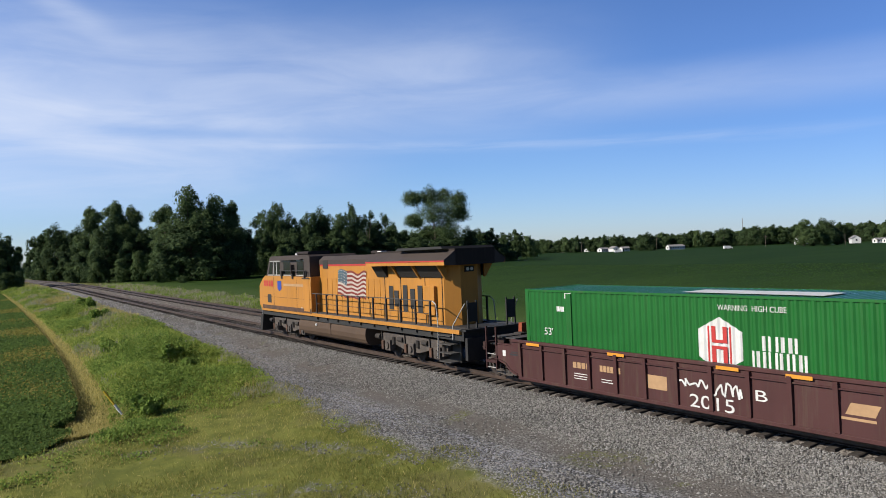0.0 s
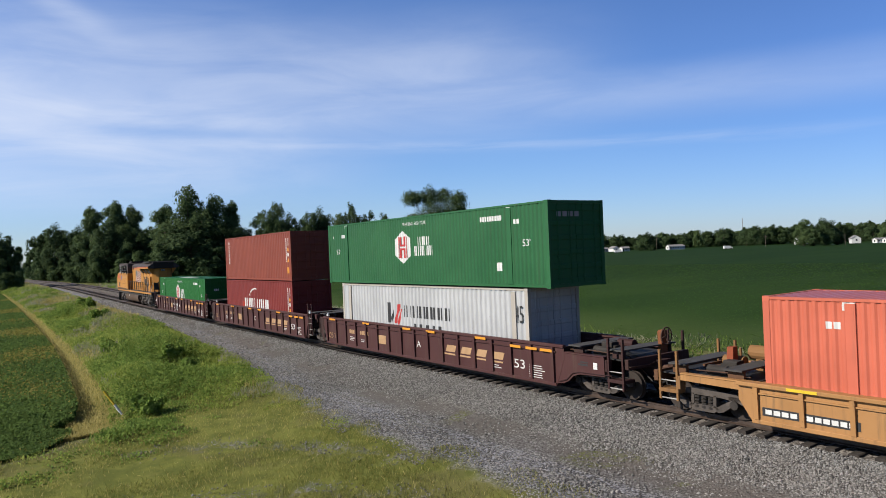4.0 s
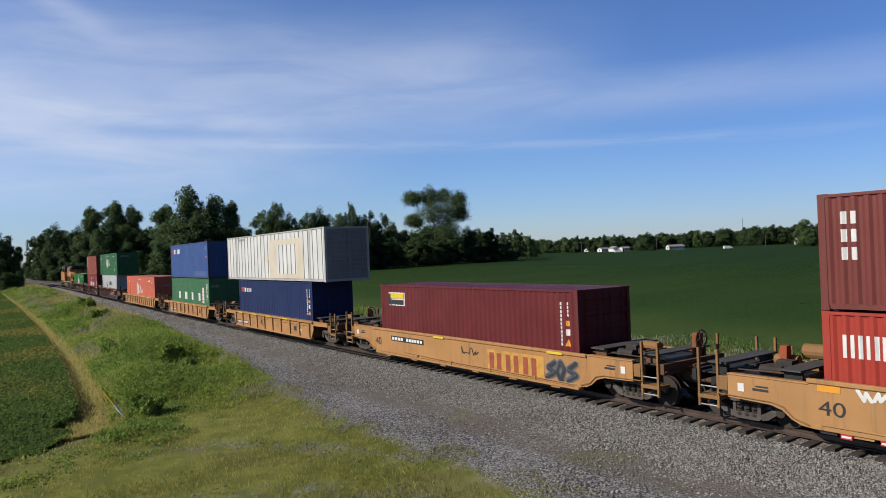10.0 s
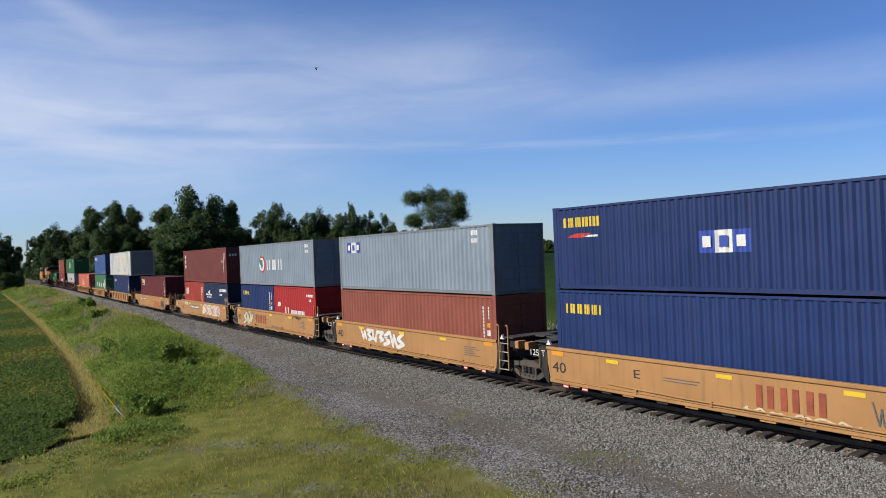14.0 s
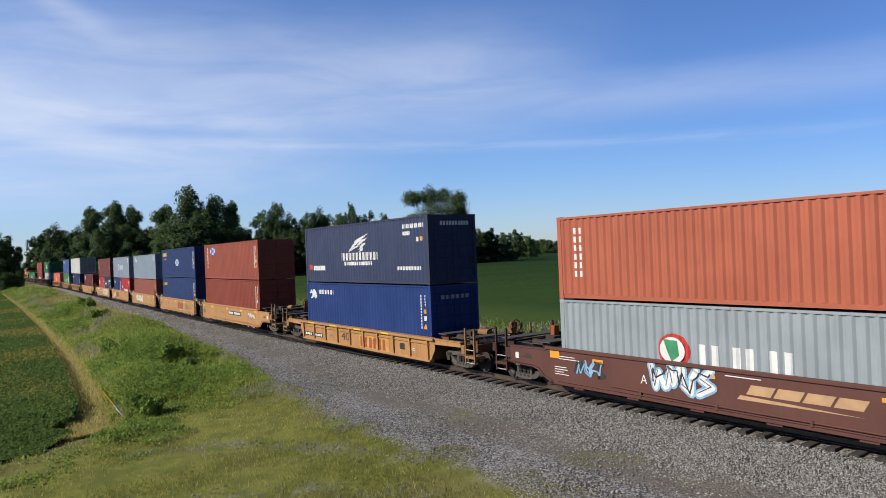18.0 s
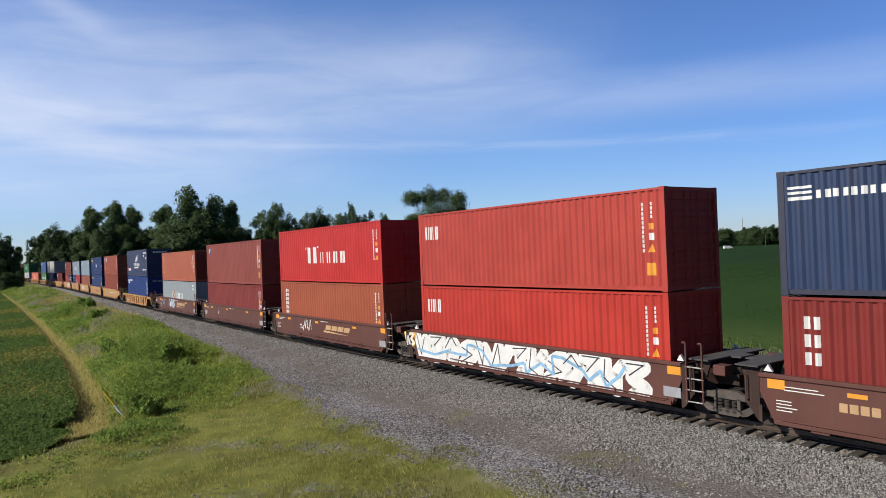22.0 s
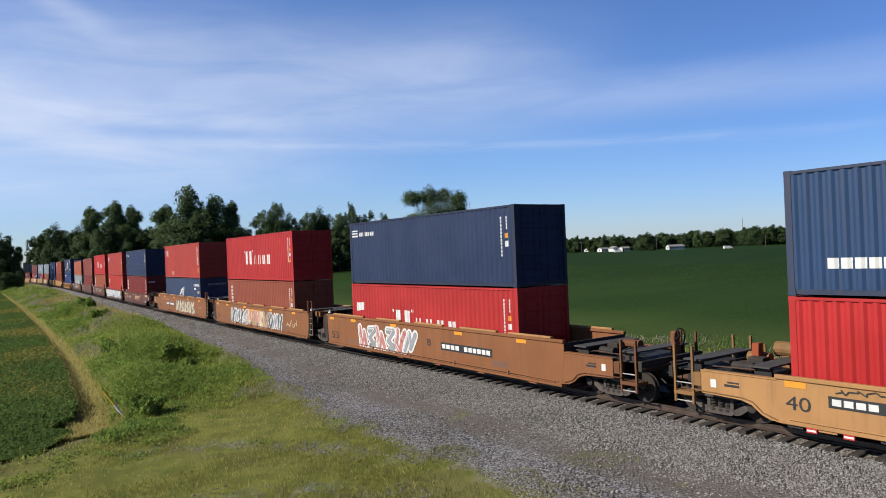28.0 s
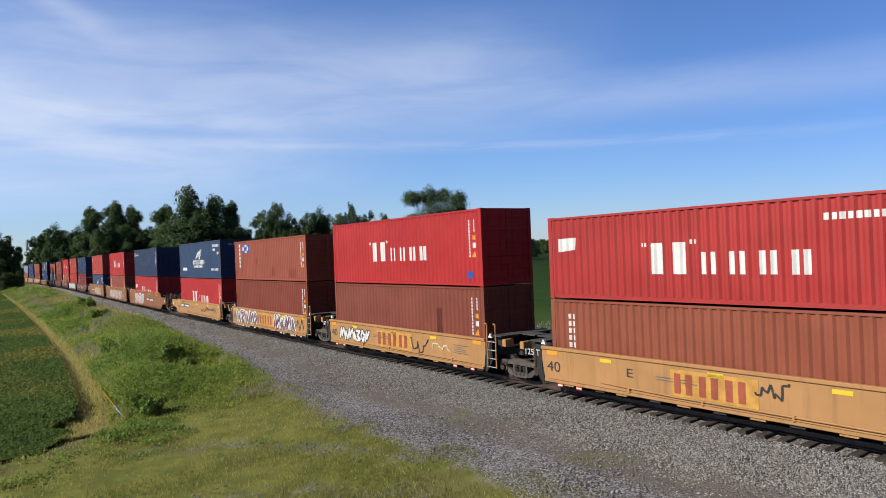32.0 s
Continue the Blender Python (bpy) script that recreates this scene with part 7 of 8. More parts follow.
        for y0, y1 in ((-4.3, -3.4), (-6.9, -5.4), (-8.8, -7.1)):
            add("air_intake", Geo().prism([(s * 0.96, 3.55), (s * 1.0, 3.55), (s * 1.30, 4.04), (s * 0.96, 4.04)], "y", y0, y1), BLACK, None, "black slanted air intake")
        for y in (-5.35, -7.0, -8.9):
            add("wing_bracket", Geo().prism([(s * 0.95, 3.5), (s * 1.02, 3.5), (s * 1.42, 4.06), (s * 0.95, 4.06)], "y", y - 0.04, y + 0.04), gold)
    add("radiator_roof", Geo().box(-1.0, 1.0, -9.62, -3.3, 4.05, 4.70), roofing, None, "dark radiator roof")
    add("radiator_grille", Geo().prism([(-9.2, 4.70), (-5.6, 4.70), (-5.8, 4.80), (-9.1, 4.80)], "x", -1.3, 1.3), BLACK)
    add("exhaust_stack", Geo().box(-0.3, 0.3, -2.6, -1.6, 4.60, 4.78, 0.05), roofing)
    add("white_roof_box", Geo().box(-0.5, -0.2, -2.95, -2.6, 4.60, 4.74), WHITE)
    add("rear_headlight", Geo().box(-0.22, 0.22, -9.20, -9.15, 3.75, 3.98), BLACK, hood)
    add("lamp", Geo().tube((-0.1, -9.23, 3.87), (-0.1, -9.20, 3.87), 0.07, 10), WHITE, hood)
    add("lamp", Geo().tube((0.1, -9.23, 3.87), (0.1, -9.20, 3.87), 0.07, 10), WHITE, hood)
    # waving flag
    RED_FADED, CREAM = paint(tone(150, 62, 58)), paint(tone(205, 190, 176))
    def flag_point(u, v):
        y = 0.72 - 3.0 * u
        z = 3.86 - 1.25 * v - 0.10 * u + 0.075 * math.sin(u * 15.5) * (0.3 + 0.7 * u) + 0.05 * math.sin(u * 7 + v * 2) - 0.12 * v * u
        return (-0.972, y + 0.12 * v, z)
    for k in range(13):
        g = Geo()
        lo = 0.34 if k < 7 else 0.0
        cols = [lo + (1 - lo) * c / 14 for c in range(15)]
        g.grid([[flag_point(u, k / 13) for u in cols], [flag_point(u, (k + 1) / 13) for u in cols]])
        add("flag_stripe", g, RED_FADED if k % 2 == 0 else CREAM, hood)
    canton = Geo()
    canton.grid([[flag_point(0.34 * c / 6, 7 / 13 * r / 4) for c in range(7)] for r in range(5)])
    add("flag_canton", canton, plain("flag_blue", (0.0324, 0.0648, 0.0864)), hood, "faded blue flag corner with white specks")
    rnd = random.Random(2)
    specks = Geo()
    for r in range(5):
        for c in range(6):
            x, y, z = flag_point(0.34 * (c + 0.5) / 6, 7 / 13 * (r + 0.5) / 5)
            specks.face(*[(x - 0.004, y + a, z + b) for a, b in ((-0.04, -0.02), (0.04, -0.02), (0.04, 0.02), (-0.04, 0.02))])
    add("flag_stars", specks, CREAM, hood)["kind"] = "stuff"
    # walkway, railings, steps
    for s in (-1, 1):
        add("walkway", Geo().box(min(s * 0.97, s * 1.48), max(s * 0.97, s * 1.48), -10.5, 2.93, 1.60, 1.64), GRATE)
        posts = [2.4, 1.2, 0.0, -1.2, -2.4, -3.7, -4.9, -6.1, -7.3, -8.4]
        for y in posts:
            add("railing_post", cached(("lpost", s), lambda: Geo().box(s * 1.45 - 0.035, s * 1.45 + 0.035, -0.035, 0.035, 1.30, 2.62).mesh("railing_post", BLACK)), BLACK).location = (0, y, 0)
        add("handrail", Geo().path([(s * 1.45, 3.3, 2.64), (s * 1.45, -8.6, 2.64)], 0.022), GRATE)
        add("middle_rail", Geo().path([(s * 1.45, 2.4, 2.12), (s * 1.45, -8.4, 2.12)], 0.014), BLACK)
        add("stair_rail", Geo().path([(s * 1.46, -8.6, 2.64), (s * 1.46, -8.85, 2.5), (s * 1.46, -8.95, 1.6), (s * 1.46, -8.85, 0.40)], 0.024), GALV, None, "pale steel stair rail")
        add("stair_rail", Geo().path([(s * 1.30, -10.55, 2.60), (s * 1.46, -9.95, 1.75), (s * 1.46, -9.90, 1.2)], 0.024), GALV, None, "pale steel stair rail")
        for k in range(4):
            add("stair_tread", cached(("tread", s), lambda: Geo().box(min(s * 1.05, s * 1.48), max(s * 1.05, s * 1.48), -0.42, 0.42, 0, 0.035).mesh("stair_tread", GRATE)), GRATE).location = (0, -9.35, 0.28 + 0.34 * k)
        add("stair_well", Geo().box(min(s * 0.98, s * 1.04), max(s * 0.98, s * 1.04), -9.85, -8.9, 0.25, 1.3), BLACK)
        for x in (0.75, 1.15):
            add("end_post", Geo().box(s * x - 0.03, s * x + 0.03, -10.56, -10.50, 1.60, 2.70), BLACK)
        add("end_chain_panel", Geo().box(min(s * 0.75, s * 1.15), max(s * 0.75, s * 1.15), -10.56, -10.53, 1.9, 2.62), BLACK)
        add("front_grab", Geo().path([(s * 1.3, 10.9, 0.9), (s * 1.3, 11.0, 1.9), (s * 1.3, 10.75, 2.2)], 0.022), GALV)
        # truck sides
        for e in (1, -1):
            c = e * 6.6
            x0, x1 = sorted((s * 1.05, s * 1.22))
            f = add("truck_sideframe", Geo().prism([(c - 2.65, 0.95), (c - 2.4, 1.05), (c + 2.4, 1.05), (c + 2.65, 0.95), (c + 2.6, 0.50), (c + 2.2, 0.40), (c + 1.5, 0.62), (c + 0.5, 0.40), (c - 0.5, 0.40), (c - 1.5, 0.62), (c - 2.2, 0.40), (c - 2.6, 0.50)], "x", x0, x1), CAST, None, "dusty cast six-wheel truck side")
            for k in (-1, 0, 1):
                y = c + k * 1.95
                add("wheel", Geo().tube((s * 0.70, y, 0.533), (s * 0.82, y, 0.533), 0.533, 24), WHEEL, f)
                add("axle_box", Geo().box(min(s * 1.02, s * 1.32), max(s * 1.02, s * 1.32), y - 0.22, y + 0.22, 0.28, 0.78, 0.04), CAST, f)
                add("brake_cylinder", Geo().tube((s * 1.2, y + 0.75, 0.85), (s * 1.2, y + 1.15, 0.85), 0.12, 10), GRIME, f)
                add("spring_pocket", Geo().tube((s * 1.22, y - 0.45, 0.62), (s * 1.22, y - 0.45, 0.92), 0.11, 10), GRIME, f)
                add("journal_cap", Geo().tube((s * 1.30, y, 0.53), (s * 1.38, y, 0.53), 0.14, 12), CAST, f)
                add("brake_shoe", Geo().box(min(s * 1.12, s * 1.30), max(s * 1.12, s * 1.30), y + 0.40, y + 0.58, 0.30, 0.70, 0.03), RUST, f)
                add("sand_pipe", Geo().path([(s * 1.25, y + 0.6, 1.15), (s * 1.25, y + 0.5, 0.3)], 0.03), GRIME, f)
    add("fuel_tank", Geo().prism([(-1.30, 1.18), (1.30, 1.18), (1.40, 1.08), (1.43, 0.84), (1.40, 0.62), (1.30, 0.44), (1.15, 0.34), (-1.15, 0.34), (-1.30, 0.44), (-1.40, 0.62), (-1.43, 0.84), (-1.40, 1.08)], "y", -2.8, 4.95), tank, None, "dusty brown fuel tank")
    for s in (-1, 1):
        add("fuel_filler", Geo().tube((s * 1.40, 2.6, 1.0), (s * 1.46, 2.6, 1.0), 0.07, 10), WHITE)
        add("tank_strap", Geo().box(min(s * 1.42, s * 1.435), max(s * 1.42, s * 1.435), 0.9, 1.0, 0.62, 1.18), tank)
    add("front_plow", Geo().prism([(10.6, 1.20), (11.05, 1.10), (11.25, 0.15), (10.9, 0.12)], "x", -1.35, 1.35), BLACK)
    add("rear_deck", Geo().box(-1.45, 1.45, -10.75, -9.15, 1.56, 1.63), BLACK)
    add("rear_pilot", Geo().box(-1.35, 1.35, -10.70, -10.55, 0.45, 1.30), BLACK)
    add("rear_coupler", Geo().box(-0.2, 0.2, -11.2, -10.7, 0.70, 1.02, 0.05), RUST)
    add("front_coupler", Geo().box(-0.2, 0.2, 11.0, 11.5, 0.70, 1.02, 0.05), RUST)
    add("air_hose", Geo().path([(-0.5, -10.7, 0.85), (-0.55, -10.95, 0.5), (-0.35, -11.15, 0.55)], 0.03), BLACK)
    rides(loco, 247.6)


build_locomotive()

# ---- what grows and lies on the ground, beside the line ----
def track_xs(s):
    e = np.clip(s, 0.0, BEND_END)
    return TRACK_X + BEND * e ** 2 + UNBEND * e ** 3


def ground_zs(x, y):
    return np.interp(x - track_xs(y), [p[0] for p in PROFILE], [p[1] for p in PROFILE])


def crop_edges(y):
    return np.interp(y, [20, 23.6, 24.1, 25.4, 29.8, 39.5, 51, 72, 110, 163, 400], [-6, 0.4, 2.4, 3.5, 4.4, 5.35, 6.3, 7.5, 9.4, 11.6, 16])


def waves(x, y, scale, seed):
    """A smooth uneven field between 0 and 1, for patches."""
    rng = np.random.default_rng(seed)
    out = np.zeros_like(x)
    for k in range(7):
        a, f = rng.uniform(0, 2 * math.pi), scale * rng.uniform(0.5, 2.2)
        out += np.sin((x * math.cos(a) + y * math.sin(a)) * f + rng.uniform(0, 6.3))
    return np.clip(out / 7 * 1.3 + 0.5, 0, 1)


def scatter_leaves(name, label, category, material, x, y, z, size, seed, upright=0.5, long=1.0, smooth=0.6, thin=1.0):
    """Many small bent leaves as one mass; upright 1 stands them on edge, long stretches them."""
    rng = np.random.default_rng(seed)
    n = len(x)
    at = np.stack([x, y, z], axis=1)
    facing = rng.normal(size=(n, 3))
    facing[:, 2] = np.abs(facing[:, 2]) * (1.6 - 1.5 * upright) + 0.1
    facing[:, 2] += 1.6 if upright < 0 else 0.0
    facing /= np.linalg.norm(facing, axis=1)[:, None]
    up = np.cross(facing, np.cross(np.array([[0.0, 0.0, 1.0]]) + rng.normal(scale=0.35, size=(n, 3)), facing))
    up /= np.linalg.norm(up, axis=1)[:, None] + 1e-9
    side = np.cross(facing, up)
    s = (size * rng.uniform(0.6, 1.4, n))[:, None]
    points = np.stack([at - up * s * 0.5 * long, at + side * s * 0.42 * thin + facing * s * 0.06, at + up * s * 0.55 * long - facing * s * 0.12, at - side * s * 0.42 * thin + facing * s * 0.06], axis=1).reshape(-1, 3)
    me = cards(name, points, np.arange(4 * n).reshape(-1, 4)[:, ::-1], material)
    # leaves of one canopy share most of their shading
    lean = facing * (1 - smooth) + np.array([[0.0, 0.0, smooth]])
    me.normals_split_custom_set_from_vertices(np.repeat(lean / np.linalg.norm(lean, axis=1)[:, None], 4, axis=0).tolist())
    return tagged(new(name, me), label, category, kind="stuff")


WEED = foliage("weed_leaves", (0.1512, 0.2232, 0.0403), (0.324, 0.3744, 0.0936), 0.5)
WEED_DARK = foliage("dark_weed_leaves", (0.108, 0.18, 0.036), (0.2232, 0.3024, 0.072), 0.5)
SEED = foliage("grey_seed_heads", (0.2016, 0.2088, 0.1296), (0.3312, 0.324, 0.2304), 0.5)
DRY = foliage("dry_grass", (0.288, 0.252, 0.0792), (0.4608, 0.4032, 0.1656), 0.5)
TURF = foliage("turf_blades", (0.08316, 0.1069, 0.02695), (0.2297, 0.2376, 0.06732), 0.5)
BEAN = foliage("bean_leaves", (0.0612, 0.108, 0.0302), (0.1152, 0.18, 0.049), 0.5)
BEAN_PALE = foliage("pale_bean_leaves", (0.1296, 0.144, 0.0324), (0.2736, 0.252, 0.072), 0.5)
FAR_BEAN = foliage("field_leaves", (0.0374, 0.0806, 0.0173), (0.0662, 0.1188, 0.0274), 0.45)
STONE = None


def stone_material():
    m, n, shader, at = surface("crushed_stone", 0.85, spec=0.3)
    one = n.tree.nodes.new("ShaderNodeNewGeometry").outputs["Random Per Island"]
    base = n.mix(one, rgb(0.0518, 0.0497, 0.0475), rgb(0.2772, 0.2686, 0.2556))
    n.put(n.mix(n.math("MULTIPLY", n.step(n.noise(at, 1.1, 4.0, 0.6), 0.5, 0.7), 0.4), base, rgb(0.1152, 0.1044, 0.0936)), shader.inputs["Base Color"])
    return m


def gravel_stones():
    rng = np.random.default_rng(31)
    n = 165000
    y = 4.5 + 105 * rng.random(n) ** 2.2
    lat = -1.35 - 6.4 * rng.random(n)
    x = track_xs(y) + lat
    edge = lat - lane_edge(y) + (waves(x, y, 1.6, 5) - 0.5) * 1.4
    lane = (edge > 1.7) & (edge < 3.4) & (waves(x, y, 0.6, 9) > 0.24)
    keep = (edge > 0) & (~lane | (rng.random(n) < 0.13)) & ((edge > 1.5) | (rng.random(n) < 0.45))
    x, y = x[keep], y[keep]
    n2 = 20000
    y2 = 11.0 + 12 * rng.random(n2)
    x2 = 1.5 + 10 * rng.random(n2)
    k2 = worn_away(x2, y2) + 1.3 * (waves(x2, y2, 2.6, 8) - 0.45) + 1.7 * rng.random(n2) < 0.62
    x, y = np.concatenate([x, x2[k2]]), np.concatenate([y, y2[k2]])
    n = len(x)
    z = ground_zs(x, y) + 0.008
    size = rng.uniform(0.015, 0.038, n) * (1 + np.clip(y - 22, 0, 80) / 40) * np.where(rng.random(n) < 0.03, 1.6, 1.0)
    base = np.array([[1, 0, 0], [-1, 0, 0], [0, 1, 0], [0, -1, 0], [0, 0, 0.8], [0, 0, -0.6]])
    points = base[None] * size[:, None, None] * rng.uniform(0.55, 1.3, (n, 6, 1))
    a = rng.uniform(0, 2 * math.pi, n)
    ca, sa = np.cos(a)[:, None], np.sin(a)[:, None]
    px, py = points[..., 0] * ca - points[..., 1] * sa, points[..., 0] * sa + points[..., 1] * ca
    tilt = rng.uniform(-0.6, 0.6, n)[:, None]
    pz = points[..., 2] + px * tilt
    points = np.stack([px + x[:, None], py + y[:, None], pz + z[:, None]], axis=2).reshape(-1, 3)
    tri = np.array([[0, 2, 4], [2, 1, 4], [1, 3, 4], [3, 0, 4], [2, 0, 5], [1, 2, 5], [3, 1, 5], [0, 3, 5]])
    faces = (np.arange(n)[:, None, None] * 6 + tri[None]).reshape(-1, 3)
    tagged(new("gravel", cards("gravel", points, faces, stone_material())), "loose grey crushed stone on the ballast shoulder and lane", "gravel", kind="stuff")


gravel_stones()


def turf():
    rng = np.random.default_rng(32)
    n = 230000
    y = 7.0 + 26 * rng.random(n) ** 1.35
    x = track_xs(y) - 5.6 - 17 * rng.random(n)
    lat = x - track_xs(y)
    inside = (lat - lane_edge(y) + (waves(x, y, 1.6, 5) - 0.5) * 1.4 < 0.25) & (x < crop_edges(y) + 40) & (x > crop_edges(np.maximum(y, 20.5)) - np.where(y > 23.2, 0.0, 40.0)) & (x > y * 0.05 - 0.5)
    thin = (waves(x, y, 0.9, 8) < 0.55 + 0.5 * rng.random(n)) & (worn_away(x, y) + 1.3 * (waves(x, y, 2.6, 8) - 0.45) > 0.9 * rng.random(n) - 0.25)
    keep = inside & thin
    x, y = x[keep], y[keep]
    tall = 0.022 + 0.030 * waves(x, y, 0.8, 12)
    scatter_leaves("mown_grass", "short olive green grass, worn and patchy", "grass", TURF, x, y, ground_zs(x, y) + tall * 0.5, tall, 33, 0.75, 2.2, 0.85, 0.28)
    pick = rng.random(len(x)) < 0.16
    x, y = x[pick], y[pick]
    scatter_leaves("dry_grass_tufts", "straw coloured dead grass among the green", "grass", DRY, x, y, ground_zs(x, y) + 0.04, np.full(len(x), 0.055), 34, 0.85, 2.2, 0.85, 0.22)


turf()


def weeds():
    rng = np.random.default_rng(35)
    clumps = 5600
    y = 20.0 + 235 * rng.random(clumps) ** 2.1
    left, right = crop_edges(y) + 1.3, track_xs(y) + lane_edge(y) + 0.25
    across = rng.random(clumps)
    x = left + (right - left) * across
    slope = np.clip((y - 21.6 - 0.75 * np.clip(x - 5.5, 0, 9) + 3.0 * (waves(x, y, 0.7, 61) - 0.5)) / 8.0, 0.0, 1.0)
    tall = (0.16 + 1.45 * waves(x, y, 0.75, 3) * np.sin(math.pi * np.clip(across * 0.9 + 0.08, 0, 1)) ** 0.7) * (0.06 + 0.94 * slope)
    kinds = waves(x, y, 0.5, 21) + rng.normal(scale=0.10, size=clumps)
    chance = rng.random(clumps)
    for name, label, material, low, high, leaf, per, upright, long, seed in (
        ("weeds", "tall bright green weeds in the ditch beside the lane", WEED, 0.28, 0.62, 0.060, 60, 0.5, 1.2, 1),
        ("dark_weeds", "broad-leaved dark green weeds in the ditch", WEED_DARK, 0.62, 1.5, 0.075, 52, 0.3, 1.0, 2),
        ("seed_grass", "greyish flowering grass heads among the weeds", SEED, 0.12, 0.28, 0.085, 46, 0.95, 1.9, 3),
        ("straw_grass", "yellowed tall grass along the field's edge", DRY, -1.0, 0.12, 0.10, 30, 0.95, 1.9, 4),
    ):
        pick = (kinds >= low) & (kinds < high) & (chance < 0.02 + 1.3 * slope)
        cx, cy, ch = np.repeat(x[pick], per), np.repeat(y[pick], per), np.repeat(tall[pick], per)
        n = len(cx)
        r = 0.42 * np.sqrt(rng.random(n)) * (1 + cy / 120)
        a = rng.uniform(0, 2 * math.pi, n)
        t = rng.random(n) ** 0.65
        px, py = cx + r * np.cos(a) * (1.1 - 0.5 * t), cy + r * np.sin(a) * (1.1 - 0.5 * t)
        scatter_leaves(name, label, "weeds", material, px, py, ground_zs(px, py) + ch * t, leaf * (0.8 + cy / 75), 40 + seed, upright, long, 0.18, 0.7 if upright < 0.9 else 0.3)
    # the straw margin between the beans and the weeds
    n = 22000
    y = 25.2 + 150 * rng.random(n) ** 2.2
    x = crop_edges(y) + -0.2 + 1.9 * rng.random(n) ** 1.4
    scatter_leaves("margin_grass", "dry yellow grass on the bare margin of the field", "grass", DRY, x, y, ground_zs(x, y) + 0.10 * rng.random(n), 0.07 + y / 900, 45, 0.8, 2.2, 0.8, 0.25)
    # undergrowth that hides the bare ground under the weeds
    n = 90000
    y = 19.5 + 216 * rng.random(n) ** 2.0
    left, right = crop_edges(y) + 1.1, track_xs(y) + lane_edge(y) + 0.35
    x = left + (right - left) * rng.random(n)
    grow = np.clip((y - 22.2 - 0.75 * np.clip(x - 5.5, 0, 9) + 3.0 * (waves(x, y, 0.7, 61) - 0.5)) / 8.0, 0.0, 1.0)
    some = rng.random(n) < 1.6 * grow ** 1.3
    x, y, grow = x[some], y[some], grow[some]
    n = len(x)
    scatter_leaves("undergrowth", "low green growth covering the ditch", "weeds", WEED, x, y, ground_zs(x, y) + (0.05 + 0.22 * rng.random(n)) * (0.15 + 0.85 * grow), (0.060 + y / 800) * (0.4 + 0.6 * grow), 46, 0.6, 1.8, 0.5, 0.5)


weeds()


def beans():
    rng = np.random.default_rng(50)
    n = 120000
    y = 23.8 + 190 * rng.random(n) ** 2.4
    left = np.maximum(y * 0.070 - 0.6, -2.0)
    x = left + (crop_edges(y) - left) * rng.random(n)
    row = np.abs(((x * 0.95 - y * 0.08) / 0.76) % 1.0 - 0.5) * 2
    bare = waves(x, y, 0.8, 14) > 0.36
    young = np.clip((y - 23.4) / 5.5, 0.12, 1.0)
    keep = ((row < 0.45 + 0.55 * young) | (y < 31)) & ((y > 30) | (rng.random(n) < 0.25 + 0.7 * young) & bare)
    x, y, young = x[keep], y[keep], young[keep]
    pale = waves(x, y, 0.28, 16) + 0.16 * rng.normal(size=len(x)) > 0.78
    z = ground_zs(x, y) + young * (0.10 + 0.38 * rng.random(len(x)) ** 0.5)
    size = 0.060 + y / 900
    scatter_leaves("bean_field", "dense dark green soybean plants in rows", "crop", BEAN, x[~pale], y[~pale], z[~pale], size[~pale], 51, 0.25)
    scatter_leaves("pale_beans", "yellowed soybean plants in a poor patch", "crop", BEAN_PALE, x[pale], y[pale], z[pale], size[pale], 52, 0.3)
    # the field beyond the tracks
    n = 120000
    lat = 14 + 110 * rng.random(n) ** 2.2
    y = -20 + 240 * rng.random(n) ** 1.3
    x = track_xs(y) + lat
    keep = (x * 0.8068 - y * 0.5908) / (x * 0.5908 + y * 0.8068 + 1e-6) < 0.70
    x, y, lat = x[keep], y[keep], lat[keep]
    scatter_leaves("far_bean_field", "wide dark green soybean field beyond the tracks", "crop", FAR_BEAN, x, y, ground_zs(x, y) + 0.02 + 0.06 * rng.random(len(x)), 0.05 + lat / 500, 53, -2.0, 1.0, 0.97)
    n = 26000
    lat = 8.4 + 7.5 * rng.random(n)
    y = -2 + 200 * rng.random(n) ** 1.5
    x = track_xs(y) + lat
    high = 0.15 + 0.6 * waves(x, y, 0.5, 18)
    which = waves(x, y, 0.6, 19) > 0.50
    for pick, name, label, material in ((which, "verge_weeds", "rough green weeds between the tracks and the field", WEED_DARK), (~which, "verge_grass", "pale dry grass between the tracks and the field", SEED)):
        scatter_leaves(name, label, "weeds", material, x[pick], y[pick], ground_zs(x[pick], y[pick]) + high[pick] * rng.random(pick.sum()), 0.09 + y[pick] / 600, 54, 0.8, 2.0, 0.7, 0.35)


beans()


def ditch_bush(x, y, high, wide, seed, label):
    """A single leafy bush with a few stems."""
    rng = np.random.default_rng(seed)
    bush = tagged(new("bush"), label, "bush", "bushes in the ditch")
    stems = Geo()
    centres, radii = [], []
    for k in range(12):
        a, r = rng.uniform(0, 6.28), wide * 0.4 * math.sqrt(rng.random())
        top = (r * math.cos(a), r * math.sin(a), high * rng.uniform(0.35, 0.92))
        stems.tube((0.1 * math.cos(a), 0.1 * math.sin(a), -0.05), top, 0.012, 5, 0.005)
        centres.append(top)
        radii.append(wide * rng.uniform(0.13, 0.24))
    part("stems", stems, BARK, bush)
    points, faces = leaf_cloud(rng, np.array(centres), np.array(radii), 900, 0.10 + y / 900)
    part("foliage", cards("foliage", points, faces, WEED_DARK), WEED_DARK, bush)
    bush.matrix_world = pose(x, y, float(ground_zs(np.array([x]), np.array([y]))[0]))


